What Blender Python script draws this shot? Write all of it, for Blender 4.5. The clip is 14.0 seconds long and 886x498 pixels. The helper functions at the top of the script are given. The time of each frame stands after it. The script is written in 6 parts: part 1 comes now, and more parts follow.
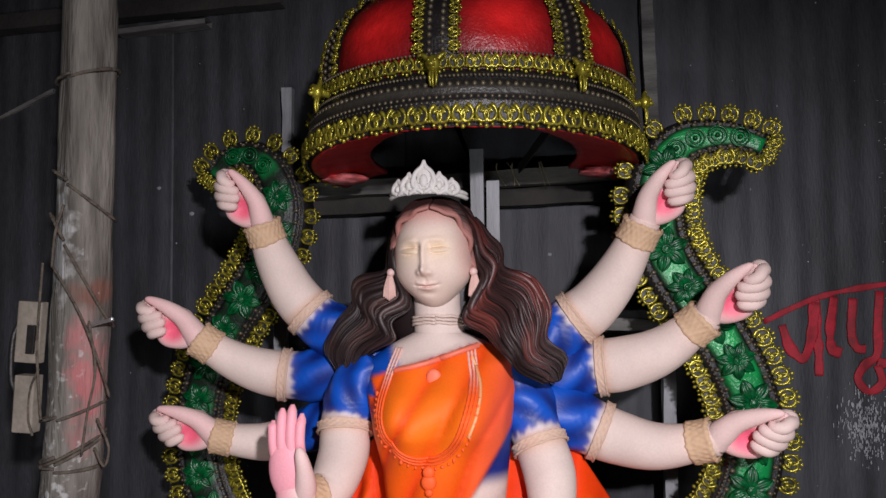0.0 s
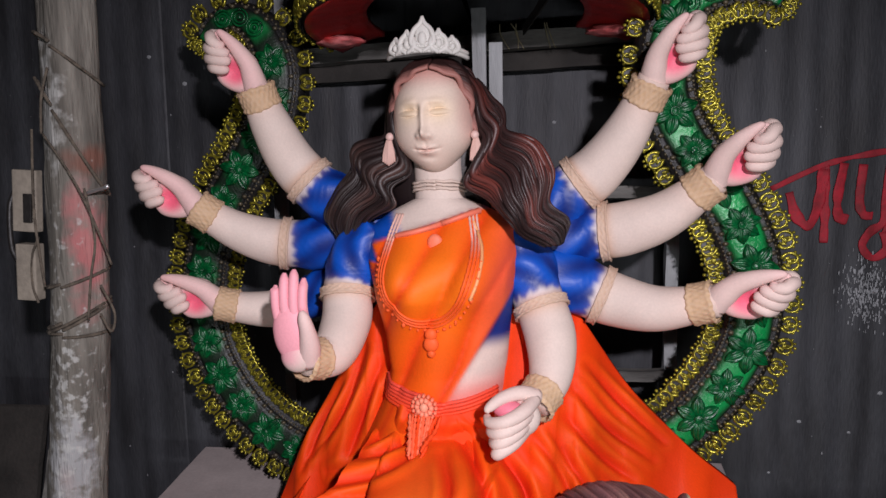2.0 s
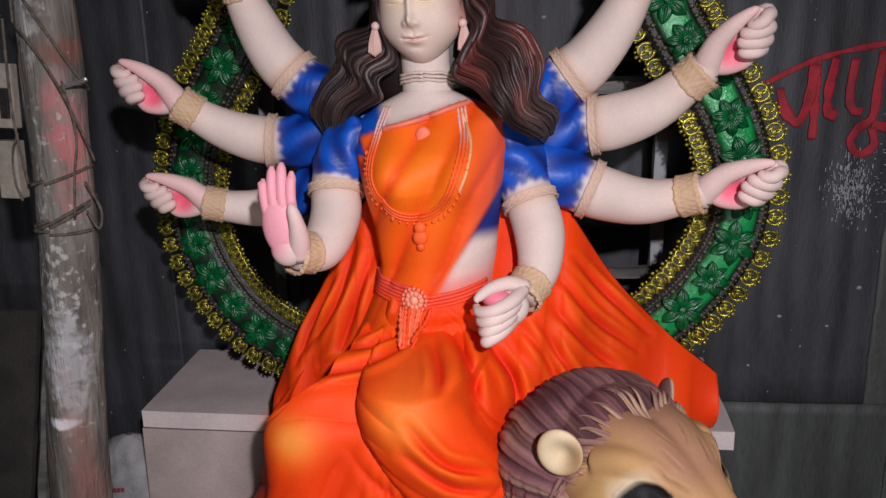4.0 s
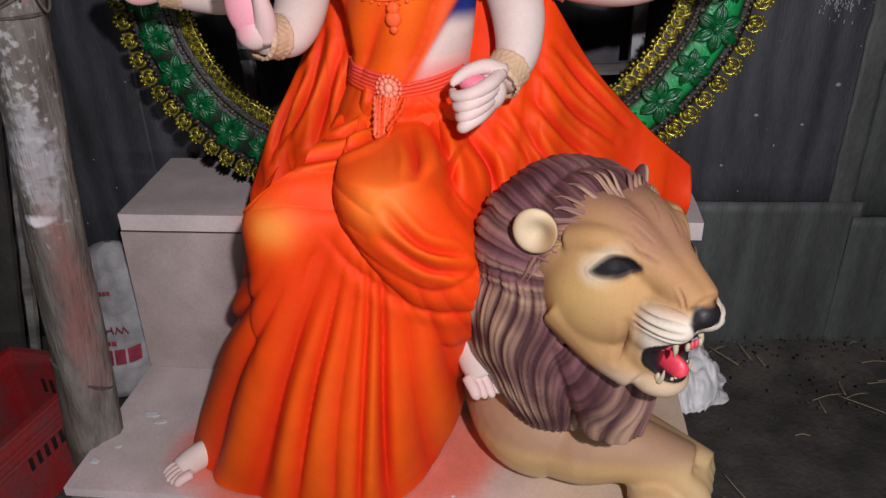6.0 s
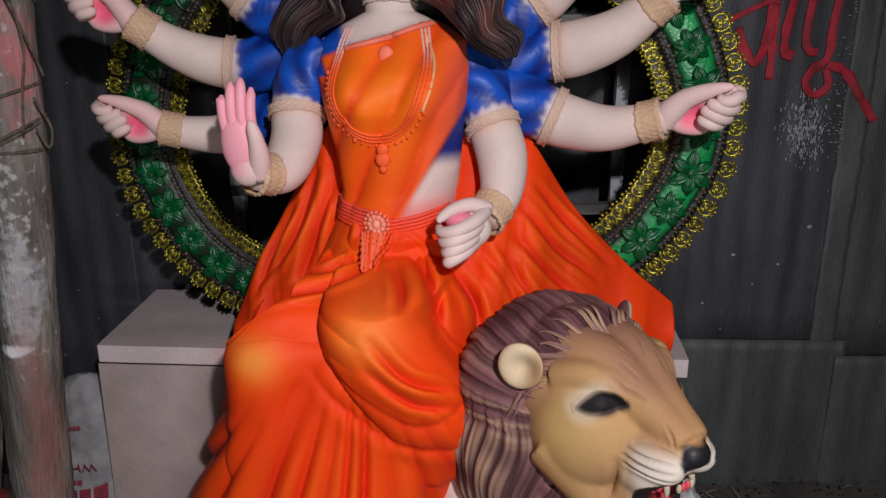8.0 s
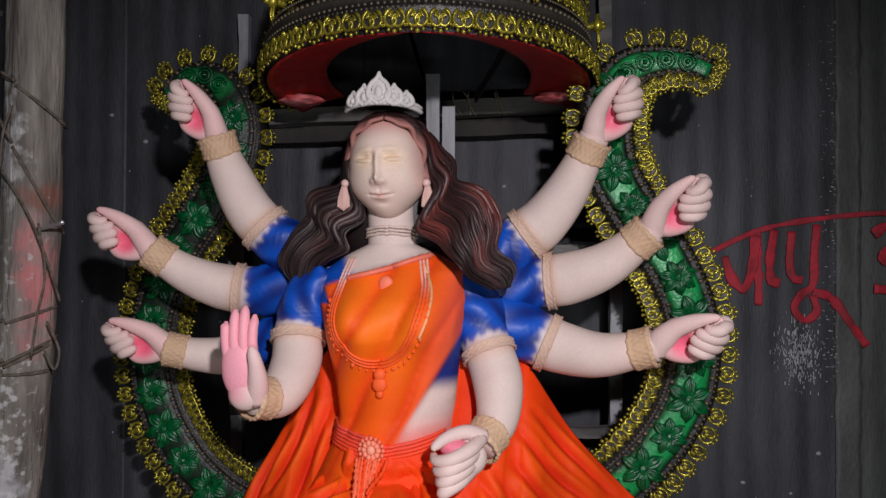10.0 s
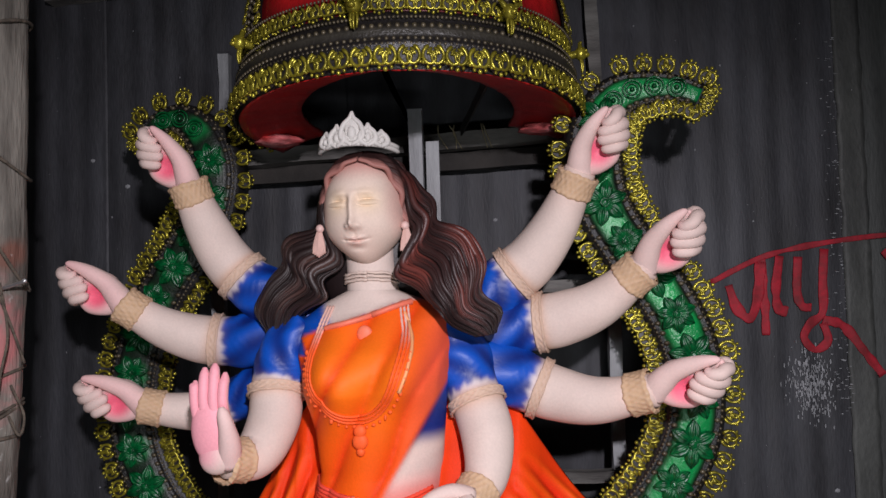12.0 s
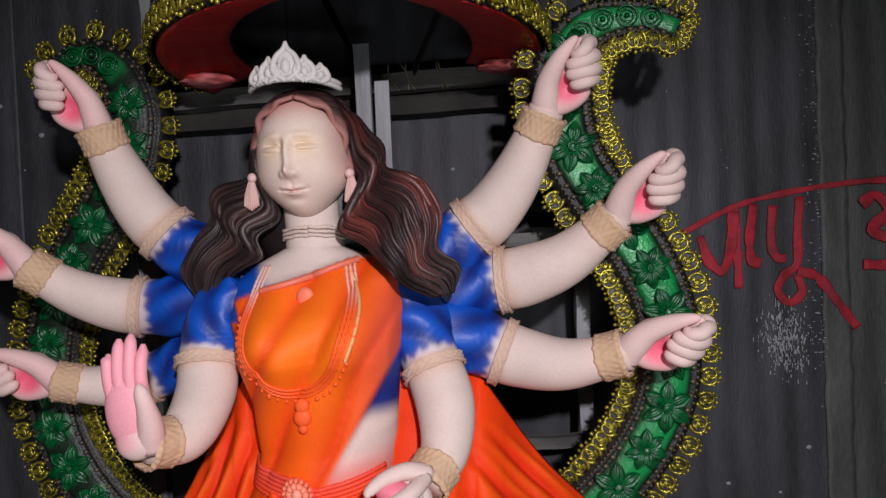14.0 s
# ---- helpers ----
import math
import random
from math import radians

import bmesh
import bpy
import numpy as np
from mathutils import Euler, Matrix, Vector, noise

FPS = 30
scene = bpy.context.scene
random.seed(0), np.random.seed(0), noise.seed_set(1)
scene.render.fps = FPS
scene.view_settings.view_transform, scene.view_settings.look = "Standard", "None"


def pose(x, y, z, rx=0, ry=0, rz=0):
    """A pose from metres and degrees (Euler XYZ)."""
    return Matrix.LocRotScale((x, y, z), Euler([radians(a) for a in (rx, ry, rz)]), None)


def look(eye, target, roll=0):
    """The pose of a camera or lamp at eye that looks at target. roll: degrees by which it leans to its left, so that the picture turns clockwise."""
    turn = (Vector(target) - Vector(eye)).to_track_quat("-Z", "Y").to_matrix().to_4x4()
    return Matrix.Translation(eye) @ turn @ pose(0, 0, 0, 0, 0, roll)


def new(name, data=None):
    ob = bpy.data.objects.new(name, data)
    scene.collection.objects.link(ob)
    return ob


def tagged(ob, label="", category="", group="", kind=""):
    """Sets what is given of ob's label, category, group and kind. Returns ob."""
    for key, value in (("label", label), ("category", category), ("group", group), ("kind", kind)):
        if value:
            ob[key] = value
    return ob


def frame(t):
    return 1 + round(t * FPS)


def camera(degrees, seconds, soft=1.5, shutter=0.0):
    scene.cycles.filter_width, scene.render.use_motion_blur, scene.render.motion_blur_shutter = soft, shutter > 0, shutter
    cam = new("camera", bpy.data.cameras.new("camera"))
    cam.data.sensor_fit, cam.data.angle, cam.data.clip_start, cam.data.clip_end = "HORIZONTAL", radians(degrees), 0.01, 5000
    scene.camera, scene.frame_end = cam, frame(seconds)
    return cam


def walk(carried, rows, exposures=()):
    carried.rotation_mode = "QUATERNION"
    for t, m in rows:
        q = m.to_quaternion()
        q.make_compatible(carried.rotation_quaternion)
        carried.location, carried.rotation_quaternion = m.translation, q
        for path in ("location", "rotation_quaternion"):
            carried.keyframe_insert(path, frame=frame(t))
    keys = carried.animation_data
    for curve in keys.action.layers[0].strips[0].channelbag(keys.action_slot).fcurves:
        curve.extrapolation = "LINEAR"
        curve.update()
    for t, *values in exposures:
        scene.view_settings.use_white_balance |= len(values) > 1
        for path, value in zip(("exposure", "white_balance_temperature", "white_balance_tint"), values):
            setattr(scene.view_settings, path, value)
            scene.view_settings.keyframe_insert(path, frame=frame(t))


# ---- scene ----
cam = camera(63.4, 14.0)
PATH = [
    (0, (0.204, -2.193, 1.669), (-0.100, 0.386, 1.791), -0.7),
    (0.5, (0.211, -2.189, 1.667), (-0.114, 0.390, 1.711), -1.2),
    (1, (0.217, -2.188, 1.660), (-0.113, 0.390, 1.629), -1.4),
    (1.5, (0.212, -2.180, 1.642), (-0.138, 0.391, 1.474), -1.4),
    (2, (0.208, -2.164, 1.629), (-0.118, 0.398, 1.331), -1.2),
    (2.2, (0.209, -2.161, 1.629), (-0.124, 0.395, 1.286), -1.4),
    (4.3, (0.204, -2.174, 1.560), (-0.075, 0.322, 0.889), -1.7),
    (4.5, (0.205, -2.176, 1.547), (-0.091, 0.300, 0.810), -2.0),
    (5, (0.203, -2.181, 1.527), (-0.064, 0.250, 0.646), -1.8),
    (5.5, (0.203, -2.184, 1.507), (-0.012, 0.205, 0.503), -1.7),
    (6, (0.202, -2.185, 1.489), (0.009, 0.134, 0.329), -1.7),
    (6.5, (0.196, -2.179, 1.470), (0.014, 0.082, 0.200), -1.4),
    (7, (0.192, -2.171, 1.466), (0.043, 0.120, 0.243), -1.0),
    (7.5, (0.192, -2.177, 1.473), (0.082, 0.234, 0.510), -0.3),
    (8, (0.200, -2.192, 1.489), (0.061, 0.307, 0.783), -0.5),
    (8.5, (0.202, -2.214, 1.499), (0.056, 0.337, 1.019), -0.3),
    (9, (0.207, -2.227, 1.501), (0.039, 0.355, 1.245), -0.2),
    (11.3, (0.250, -2.176, 1.576), (0.090, 0.415, 1.738), 0.0),
    (11.5, (0.255, -2.168, 1.579), (0.114, 0.423, 1.746), -0.9),
    (12, (0.287, -2.136, 1.576), (0.073, 0.454, 1.690), -1.9),
    (12.5, (0.330, -2.090, 1.589), (0.049, 0.494, 1.628), -0.6),
    (13, (0.367, -2.073, 1.568), (-0.023, 0.497, 1.587), 0.3),
    (13.5, (0.339, -2.012, 1.553), (0.061, 0.572, 1.583), -1.6),
    (14, (0.289, -1.971, 1.572), (0.215, 0.627, 1.521), -2.7),
]
EXPOSURES = [(0, 0.1), (2.2, 0.04), (4.5, -0.06), (5.5, -0.02), (6.5, 0.04), (7.0, -0.1), (7.5, -0.18), (8.0, -0.32), (9.0, -0.36), (11.3, 0.04), (12.5, 0.0), (14, -0.08)]
walk(cam, [(t, look(eye, target, roll)) for t, eye, target, roll in PATH], EXPOSURES)

# ---- light: one bare bulb above and beside the camera, an added fill, a dim night shed round it ----
world = bpy.data.worlds.new("night")
scene.world = world
world.use_nodes = True
world.node_tree.nodes["Background"].inputs[0].default_value = (0.62, 0.78, 1.0, 1)
world.node_tree.nodes["Background"].inputs[1].default_value = 0.027
bulb = new("bulb_light", bpy.data.lights.new("bulb_light", "SPOT"))
bulb.data.energy, bulb.data.shadow_soft_size, bulb.data.color = 198.0, 0.035, (1.0, 0.942, 1.02)
bulb.data.spot_size, bulb.data.spot_blend = radians(134), 1.0
bulb.matrix_world = look((0.56, -2.65, 2.0), (-0.1, -0.85, 0.42))
# added fill lamp, unseen behind the camera, to brighten the low parts
tube = new("fill_light", bpy.data.lights.new("fill_light", "AREA"))
tube.data.shape, tube.data.size, tube.data.size_y, tube.data.energy, tube.data.color = "RECTANGLE", 1.2, 0.08, 17.0, (0.94, 0.97, 1.0)
tube.matrix_world = look((0.6, -3.6, 0.6), (0.1, -0.8, 0.2))


# ---- materials ----
def mat(name, color=(0.5, 0.5, 0.5), rough=0.6, metal=0.0, vary=0.25, scale=12.0, bump=0.15, fine=90.0, second=None, stretch=(1, 1, 1),
        attr=False, amount=0.5, per_piece=0.0, coat=0.0):
    """Colour broken up by noise at two scales, with matching relief; attr: the colour comes from the painted layer of the mesh."""
    m = bpy.data.materials.new(name)
    m.use_nodes = True
    n, l = m.node_tree.nodes, m.node_tree.links
    b = n["Principled BSDF"]
    b.inputs["Metallic"].default_value = metal
    b.inputs["Coat Weight"].default_value = coat
    b.inputs["Coat Roughness"].default_value = 0.25
    co = n.new("ShaderNodeTexCoord")
    mp = n.new("ShaderNodeMapping")
    mp.inputs["Scale"].default_value = stretch
    l.new(co.outputs["Object"], mp.inputs["Vector"])
    big, small = n.new("ShaderNodeTexNoise"), n.new("ShaderNodeTexNoise")
    for node, sc, det in ((big, scale, 6.0), (small, fine, 4.0)):
        node.inputs["Scale"].default_value, node.inputs["Detail"].default_value = sc, det
        l.new(mp.outputs[0], node.inputs["Vector"])
    ramp = n.new("ShaderNodeMapRange")
    ramp.inputs["From Min"].default_value, ramp.inputs["From Max"].default_value = 0.35, 0.68
    l.new(big.outputs["Fac"], ramp.inputs["Value"])
    base = n.new("ShaderNodeMix")
    base.data_type = "RGBA"
    if attr:
        at = n.new("ShaderNodeAttribute")
        at.attribute_name = "paint"
        l.new(at.outputs["Color"], base.inputs["A"])
        dark = n.new("ShaderNodeMix")
        dark.data_type, dark.blend_type = "RGBA", "MULTIPLY"
        dark.inputs["Factor"].default_value = 1.0
        l.new(at.outputs["Color"], dark.inputs["A"])
        dark.inputs["B"].default_value = (1 - vary, 1 - vary, 1 - vary, 1)
        l.new(dark.outputs["Result"], base.inputs["B"])
        l.new(at.outputs["Alpha"], b.inputs["Roughness"])
        gl = n.new("ShaderNodeMapRange")
        gl.inputs["From Min"].default_value, gl.inputs["From Max"].default_value = 0.38, 0.62
        gl.inputs["To Min"].default_value, gl.inputs["To Max"].default_value = 0.55, 0.22
        l.new(at.outputs["Alpha"], gl.inputs["Value"])
        l.new(gl.outputs[0], b.inputs["Specular IOR Level"])
    else:
        base.inputs["A"].default_value = (*color, 1)
        base.inputs["B"].default_value = (*(second or [c * (1 - vary) for c in color]), 1)
        rr = n.new("ShaderNodeMapRange")
        rr.inputs["To Min"].default_value, rr.inputs["To Max"].default_value = rough - 0.1, min(1, rough + 0.12)
        l.new(small.outputs["Fac"], rr.inputs["Value"])
        l.new(rr.outputs[0], b.inputs["Roughness"])
    mul = n.new("ShaderNodeMath")
    mul.operation = "MULTIPLY"
    mul.inputs[1].default_value = amount if attr else 1.0
    l.new(ramp.outputs[0], mul.inputs[0])
    l.new(mul.outputs[0], base.inputs["Factor"])
    fleck = n.new("ShaderNodeMix")
    fleck.data_type, fleck.blend_type = "RGBA", "MULTIPLY"
    fleck.inputs["Factor"].default_value = vary
    l.new(base.outputs["Result"], fleck.inputs["A"])
    l.new(small.outputs["Fac"], fleck.inputs["B"])
    out = fleck.outputs["Result"]
    if per_piece:
        info = n.new("ShaderNodeObjectInfo")
        pr = n.new("ShaderNodeMapRange")
        pr.inputs["To Min"].default_value, pr.inputs["To Max"].default_value = 1 - per_piece, 1 + per_piece
        l.new(info.outputs["Random"], pr.inputs["Value"])
        hs = n.new("ShaderNodeHueSaturation")
        l.new(out, hs.inputs["Color"])
        l.new(pr.outputs[0], hs.inputs["Value"])
        out = hs.outputs["Color"]
    l.new(out, b.inputs["Base Color"])
    add = n.new("ShaderNodeMath")
    add.operation = "MULTIPLY_ADD"
    add.inputs[1].default_value = 0.5
    l.new(small.outputs["Fac"], add.inputs[0])
    l.new(big.outputs["Fac"], add.inputs[2])
    bp = n.new("ShaderNodeBump")
    bp.inputs["Strength"].default_value, bp.inputs["Distance"].default_value = bump, 0.01
    l.new(add.outputs[0], bp.inputs["Height"])
    l.new(bp.outputs[0], b.inputs["Normal"])
    return m


PAINTED = mat("painted_plaster", attr=True, vary=0.17, scale=11, bump=0.11, fine=210, amount=0.6)
BACK_PAINT = mat("ornament_paint", attr=True, vary=0.35, scale=30, bump=0.35, fine=180, amount=0.7)
GOLD = mat("gold_paint", (0.52, 0.45, 0.05), rough=0.32, metal=0.65, vary=0.5, scale=60, bump=0.2, per_piece=0.25)
BLACK = mat("black_paint", (0.02, 0.017, 0.016), rough=0.5, vary=0.4, scale=25, bump=0.3)
BEAD = mat("bead_paint", (0.16, 0.13, 0.08), rough=0.4, metal=0.3, vary=0.5, scale=40)
GREEN_DARK = mat("green_relief_paint", (0.0, 0.17, 0.042), rough=0.3, vary=0.6, scale=70, bump=0.3, second=(0.0, 0.035, 0.010))
TIN = mat("weathered_tin", (0.085, 0.088, 0.100), rough=0.6, metal=0.2, vary=0.55, scale=3.6, bump=0.25, fine=60, second=(0.036, 0.036, 0.040), stretch=(3, 3, 0.6), per_piece=0.18)
TIN_LOW = mat("greenish_tin", (0.100, 0.108, 0.102), rough=0.6, metal=0.2, vary=0.5, scale=3.5, bump=0.3, fine=50, second=(0.058, 0.061, 0.059), stretch=(3, 3, 0.6), per_piece=0.12)
TIN_SEAM = mat("seam_tin", (0.115, 0.12, 0.112), rough=0.6, metal=0.2, vary=0.45, scale=4, bump=0.3, fine=60, second=(0.06, 0.062, 0.06), stretch=(2, 2, 0.8))
SOIL = mat("packed_soil", (0.085, 0.076, 0.064), rough=0.92, vary=0.6, scale=7, bump=0.9, fine=70, second=(0.034, 0.03, 0.026))
POST = mat("weathered_timber", (0.28, 0.258, 0.22), rough=0.85, vary=0.55, scale=11, bump=0.9, fine=60, second=(0.11, 0.098, 0.082), stretch=(2.5, 2.5, 0.35))
BEAM = mat("grey_timber", (0.27, 0.26, 0.24), rough=0.8, vary=0.5, scale=8, bump=0.5, second=(0.07, 0.065, 0.06), stretch=(0.4, 2, 2))
DARKWOOD = mat("dark_timber", (0.05, 0.043, 0.038), rough=0.85, vary=0.5, scale=8, bump=0.5)
BOARD = mat("dusty_plywood", attr=True, vary=0.28, scale=7, bump=0.12, fine=120, amount=0.7)
BAMBOO = mat("grey_bamboo", (0.36, 0.37, 0.38), rough=0.5, vary=0.35, scale=10, bump=0.2, stretch=(3, 3, 0.5))
CRATE = mat("red_crate_plastic", (0.34, 0.018, 0.022), rough=0.45, vary=0.4, scale=9, bump=0.2, second=(0.2, 0.05, 0.05))
SACKM = mat("woven_sack", (0.50, 0.50, 0.49), rough=0.75, vary=0.35, scale=14, bump=0.5, fine=220, second=(0.28, 0.28, 0.28))
INK = mat("red_ink", (0.36, 0.03, 0.06), rough=0.7, vary=0.4, scale=40)
BAG = mat("white_plastic_bag", (0.78, 0.78, 0.77), rough=0.45, vary=0.2, scale=14, bump=0.3)
ROPE = mat("jute_rope", (0.15, 0.12, 0.09), rough=0.9, vary=0.5, scale=60, bump=0.8)
SPRAY = mat("red_spray_paint", (0.55, 0.014, 0.035), rough=0.7, vary=0.5, scale=28, bump=0.1, second=(0.26, 0.010, 0.018))
NAILM = mat("bare_metal", (0.6, 0.6, 0.6), rough=0.35, metal=0.8, vary=0.2)
PLATE = mat("bare_plywood", (0.36, 0.31, 0.25), rough=0.75, vary=0.4, scale=14, bump=0.3)
STRAW = mat("straw", (0.42, 0.36, 0.22), rough=0.8, vary=0.4)
CHALK = mat("lime_splash", (0.42, 0.43, 0.45), rough=0.8, vary=0.4, scale=60)


# ---- geometry helpers ----
def catmull(pts, n):
    """n + 1 points along a smooth curve through the rows of pts (any number of columns)."""
    p = np.array(pts, float)
    p = np.vstack([2 * p[0] - p[1], p, 2 * p[-1] - p[-2]])
    k = len(p) - 3
    res = []
    for u in np.linspace(0, k, n + 1):
        i = min(int(u), k - 1)
        t = u - i
        a, b, c, d = p[i:i + 4]
        res.append(0.5 * (2 * b + (c - a) * t + (2 * a - 5 * b + 4 * c - d) * t * t + (3 * b - a - 3 * c + d) * t ** 3))
    return np.array(res)


def mix(a, b, t):
    t = min(1.0, max(0.0, t))
    return tuple(x + (y - x) * t for x, y in zip(a, b))


def smooth(a, b, x):
    t = min(1.0, max(0.0, (x - a) / (b - a)))
    return t * t * (3 - 2 * t)


def gauss(x, c, w):
    return math.exp(-((x - c) / w) ** 2)


class Clay:
    """Collects points, faces and paint (colour and roughness) of one mesh."""

    def __init__(self):
        self.v, self.f, self.c, self.k = [], [], [], 0

    def add(self, pts, faces, cols):
        o = len(self.v)
        self.v += [tuple(map(float, p)) for p in pts]
        self.f += [tuple(o + i for i in f) for f in faces]
        self.c += cols

    def grid(self, fn, nu, nv, wrap=False, col=None, thick=None):
        """fn(u, v) gives a point, or a point and its paint; wrap closes u."""
        pts, cols = [], []
        nu1 = nu if wrap else nu + 1
        for j in range(nv + 1):
            for i in range(nu1):
                r = fn(i / nu, j / nv)
                if col is None:
                    p, c = r
                else:
                    p, c = r, col
                pts.append(p)
                cols.append(c)
        faces = []
        for j in range(nv):
            for i in range(nu):
                a, b = j * nu1 + i, j * nu1 + (i + 1) % nu1
                faces.append((a, b, b + nu1, a + nu1))
        if thick is not None:
            n = len(pts)
            t = Vector(thick)
            pts += [Vector(p) + t for p in pts]
            cols += cols[:]
            faces += [tuple(n + q for q in reversed(f)) for f in faces]
            rim = [i for i in range(nu1)] + [j * nu1 + nu1 - 1 for j in range(1, nv + 1)] + [nv * nu1 + i for i in range(nu1 - 2, -1, -1)] + [j * nu1 for j in range(nv - 1, 0, -1)]
            faces += [(rim[q], n + rim[q], n + rim[(q + 1) % len(rim)], rim[(q + 1) % len(rim)]) for q in range(len(rim))]
        self.add(pts, faces, cols)

    def tube(self, ctrl, col, m=14, n=10, squash=1.0, side=(0, -1, 0), wave=None):
        """A round, tapered tube through (x, y, z, r); col is a paint or fn(s, angle, point)."""
        q = catmull(ctrl, m)
        pts, cols, faces = [], [], []
        sd = Vector(side)
        for j in range(m + 1):
            a, b = q[max(0, j - 1)], q[min(m, j + 1)]
            t = Vector((b - a)[:3]).normalized()
            e1 = sd.cross(t)
            if e1.length < 1e-4:
                e1 = Vector((1, 0, 0)).cross(t)
            e1.normalize()
            e2 = t.cross(e1)
            c = Vector(q[j][:3])
            r = max(q[j][3], 0.0004)
            for i in range(n):
                w = 2 * math.pi * i / n
                k = 1.0 if wave is None else wave(j / m, w)
                p = c + (e1 * math.cos(w) + e2 * (math.sin(w) * squash)) * r * k
                pts.append(p)
                cols.append(col(j / m, w, p) if callable(col) else col)
        for j in range(m):
            for i in range(n):
                a, b = j * n + i, j * n + (i + 1) % n
                faces.append((a, b, b + n, a + n))
        for j in (0, m):
            pts.append(Vector(q[j][:3]))
            cols.append(cols[j * n])
            e = len(pts) - 1
            for i in range(n):
                a, b = j * n + i, j * n + (i + 1) % n
                faces.append((e, b, a) if j == 0 else (e, a, b))
        self.add(pts, faces, cols)

    def ball(self, c, r, col, rot=None, nu=18, nv=12, shape=None):
        """An ellipsoid; shape(d) reshapes a unit direction."""
        rot = rot or Matrix.Identity(3)
        pts, cols, faces = [], [], []
        for j in range(nv + 1):
            th = math.pi * j / nv
            for i in range(nu):
                ph = 2 * math.pi * i / nu
                d = Vector((math.sin(th) * math.cos(ph), math.sin(th) * math.sin(ph), math.cos(th)))
                d2 = shape(d) if shape else d
                p = Vector(c) + rot @ Vector((d2[0] * r[0], d2[1] * r[1], d2[2] * r[2]))
                pts.append(p)
                cols.append(col(d, p) if callable(col) else col)
        for j in range(nv):
            for i in range(nu):
                a, b = j * nu + i, j * nu + (i + 1) % nu
                faces.append((a, a + nu, b + nu, b))
        self.add(pts, faces, cols)

    def mesh(self, name):
        me = bpy.data.meshes.new(name)
        me.from_pydata(self.v, [], self.f)
        me.validate()
        if len(self.c) == len(me.vertices):
            at = me.color_attributes.new("paint", "FLOAT_COLOR", "POINT")
            at.data.foreach_set("color", np.array(self.c, dtype=np.float32).ravel())
        me.polygons.foreach_set("use_smooth", [True] * len(me.polygons))
        me.update()
        return me


def part(name, me, material, parent=None, label="", sharp=False):
    """Links a mesh, a bmesh or a Clay as one object under a thing or a part."""
    if isinstance(me, Clay):
        me = me.mesh(name)
    elif isinstance(me, bmesh.types.BMesh):
        bm = me
        me = bpy.data.meshes.new(name)
        bm.to_mesh(me)
        bm.free()
    if sharp:
        me.polygons.foreach_set("use_smooth", [False] * len(me.polygons))
    if not me.materials:
        me.materials.append(material)
    ob = new(name, me)
    ob.parent = parent
    if label:
        tagged(ob, label)
    return ob


def thing(name, label, category, group="", at=(0, 0, 0)):
    ob = new(name)
    ob.location = at
    return tagged(ob, label, category, group)


def box(size, at=(0, 0, 0), bevel=0.003, turn=None):
    bm = bmesh.new()
    bmesh.ops.create_cube(bm, size=1.0)
    bmesh.ops.scale(bm, vec=size, verts=bm.verts)
    if bevel:
        bmesh.ops.bevel(bm, geom=bm.edges[:], offset=bevel, segments=2, affect="EDGES", profile=0.6)
    if turn:
        bmesh.ops.rotate(bm, verts=bm.verts, matrix=Euler([radians(a) for a in turn]).to_matrix())
    bmesh.ops.translate(bm, vec=at, verts=bm.verts)
    return bm


def rough_box(corners, z0, z1, col, step=0.05, jitter=0.002, foot=(0, 0)):
    """A slab over four ground corners, with slightly uneven faces and paint by place; foot: how far the lower front edge stands off."""
    c = Clay()
    a, b, d, e = [Vector((*p, 0)) for p in corners]

    def at(u, v, z):
        p = a * (1 - u) * (1 - v) + b * u * (1 - v) + d * u * v + e * (1 - u) * v
        low = (z1 - z) / (z1 - z0) * (1 - v)
        p = p + Vector((foot[0] * (1 - u), foot[1], 0)) * low
        return Vector((p.x, p.y, z)) + Vector((noise.noise(p * 9 + Vector((z, 0, 3))), noise.noise(p * 9 + Vector((5, z, 0))), 0)) * jitter

    def paint(fn):
        return lambda u, v: (fn(u, v), col(fn(u, v)))
    n = max(4, int((b - a).length / step))
    c.grid(paint(lambda u, v: at(u, v, z1)), n, 12)
    c.grid(paint(lambda u, v: at(u, 0, z0 + (z1 - z0) * v)), n, 4)
    c.grid(paint(lambda u, v: at(1 - u, 1, z0 + (z1 - z0) * v)), n, 4)
    c.grid(paint(lambda u, v: at(0, 1 - u, z0 + (z1 - z0) * v)), 12, 4)
    c.grid(paint(lambda u, v: at(1, u, z0 + (z1 - z0) * v)), 12, 4)
    c.grid(paint(lambda u, v: at(u, 1 - v, z0)), 4, 4)
    return c


# ---- the shed ----
PITCH, DEPTH = 0.078, 0.0017


def wall_y(x):
    return DEPTH * math.cos(2 * math.pi * x / PITCH)


def sheet(x0, x1, z0, z1, off, ragged=0.0, seed=0):
    """One corrugated sheet in the back wall, off metres in front of the line of the wall."""
    c = Clay()
    nx = int((x1 - x0) / PITCH * 8)

    def fn(u, v):
        x = x0 + (x1 - x0) * u
        z = z0 + (z1 - z0) * v
        if u == 1.0 and ragged:
            x += ragged * noise.noise(Vector((z * 22, seed, 0)))
        if v == 0.0:
            z += 0.012 * noise.noise(Vector((x * 6, seed, 4)))
        dent = 0.006 * noise.noise(Vector((x * 2.5, z * 2.0, seed)))
        return (x, wall_y(x) - off + dent, z)
    c.grid(fn, nx, 14, col=(0, 0, 0, 1), thick=(0, 0.0025, 0))
    return c


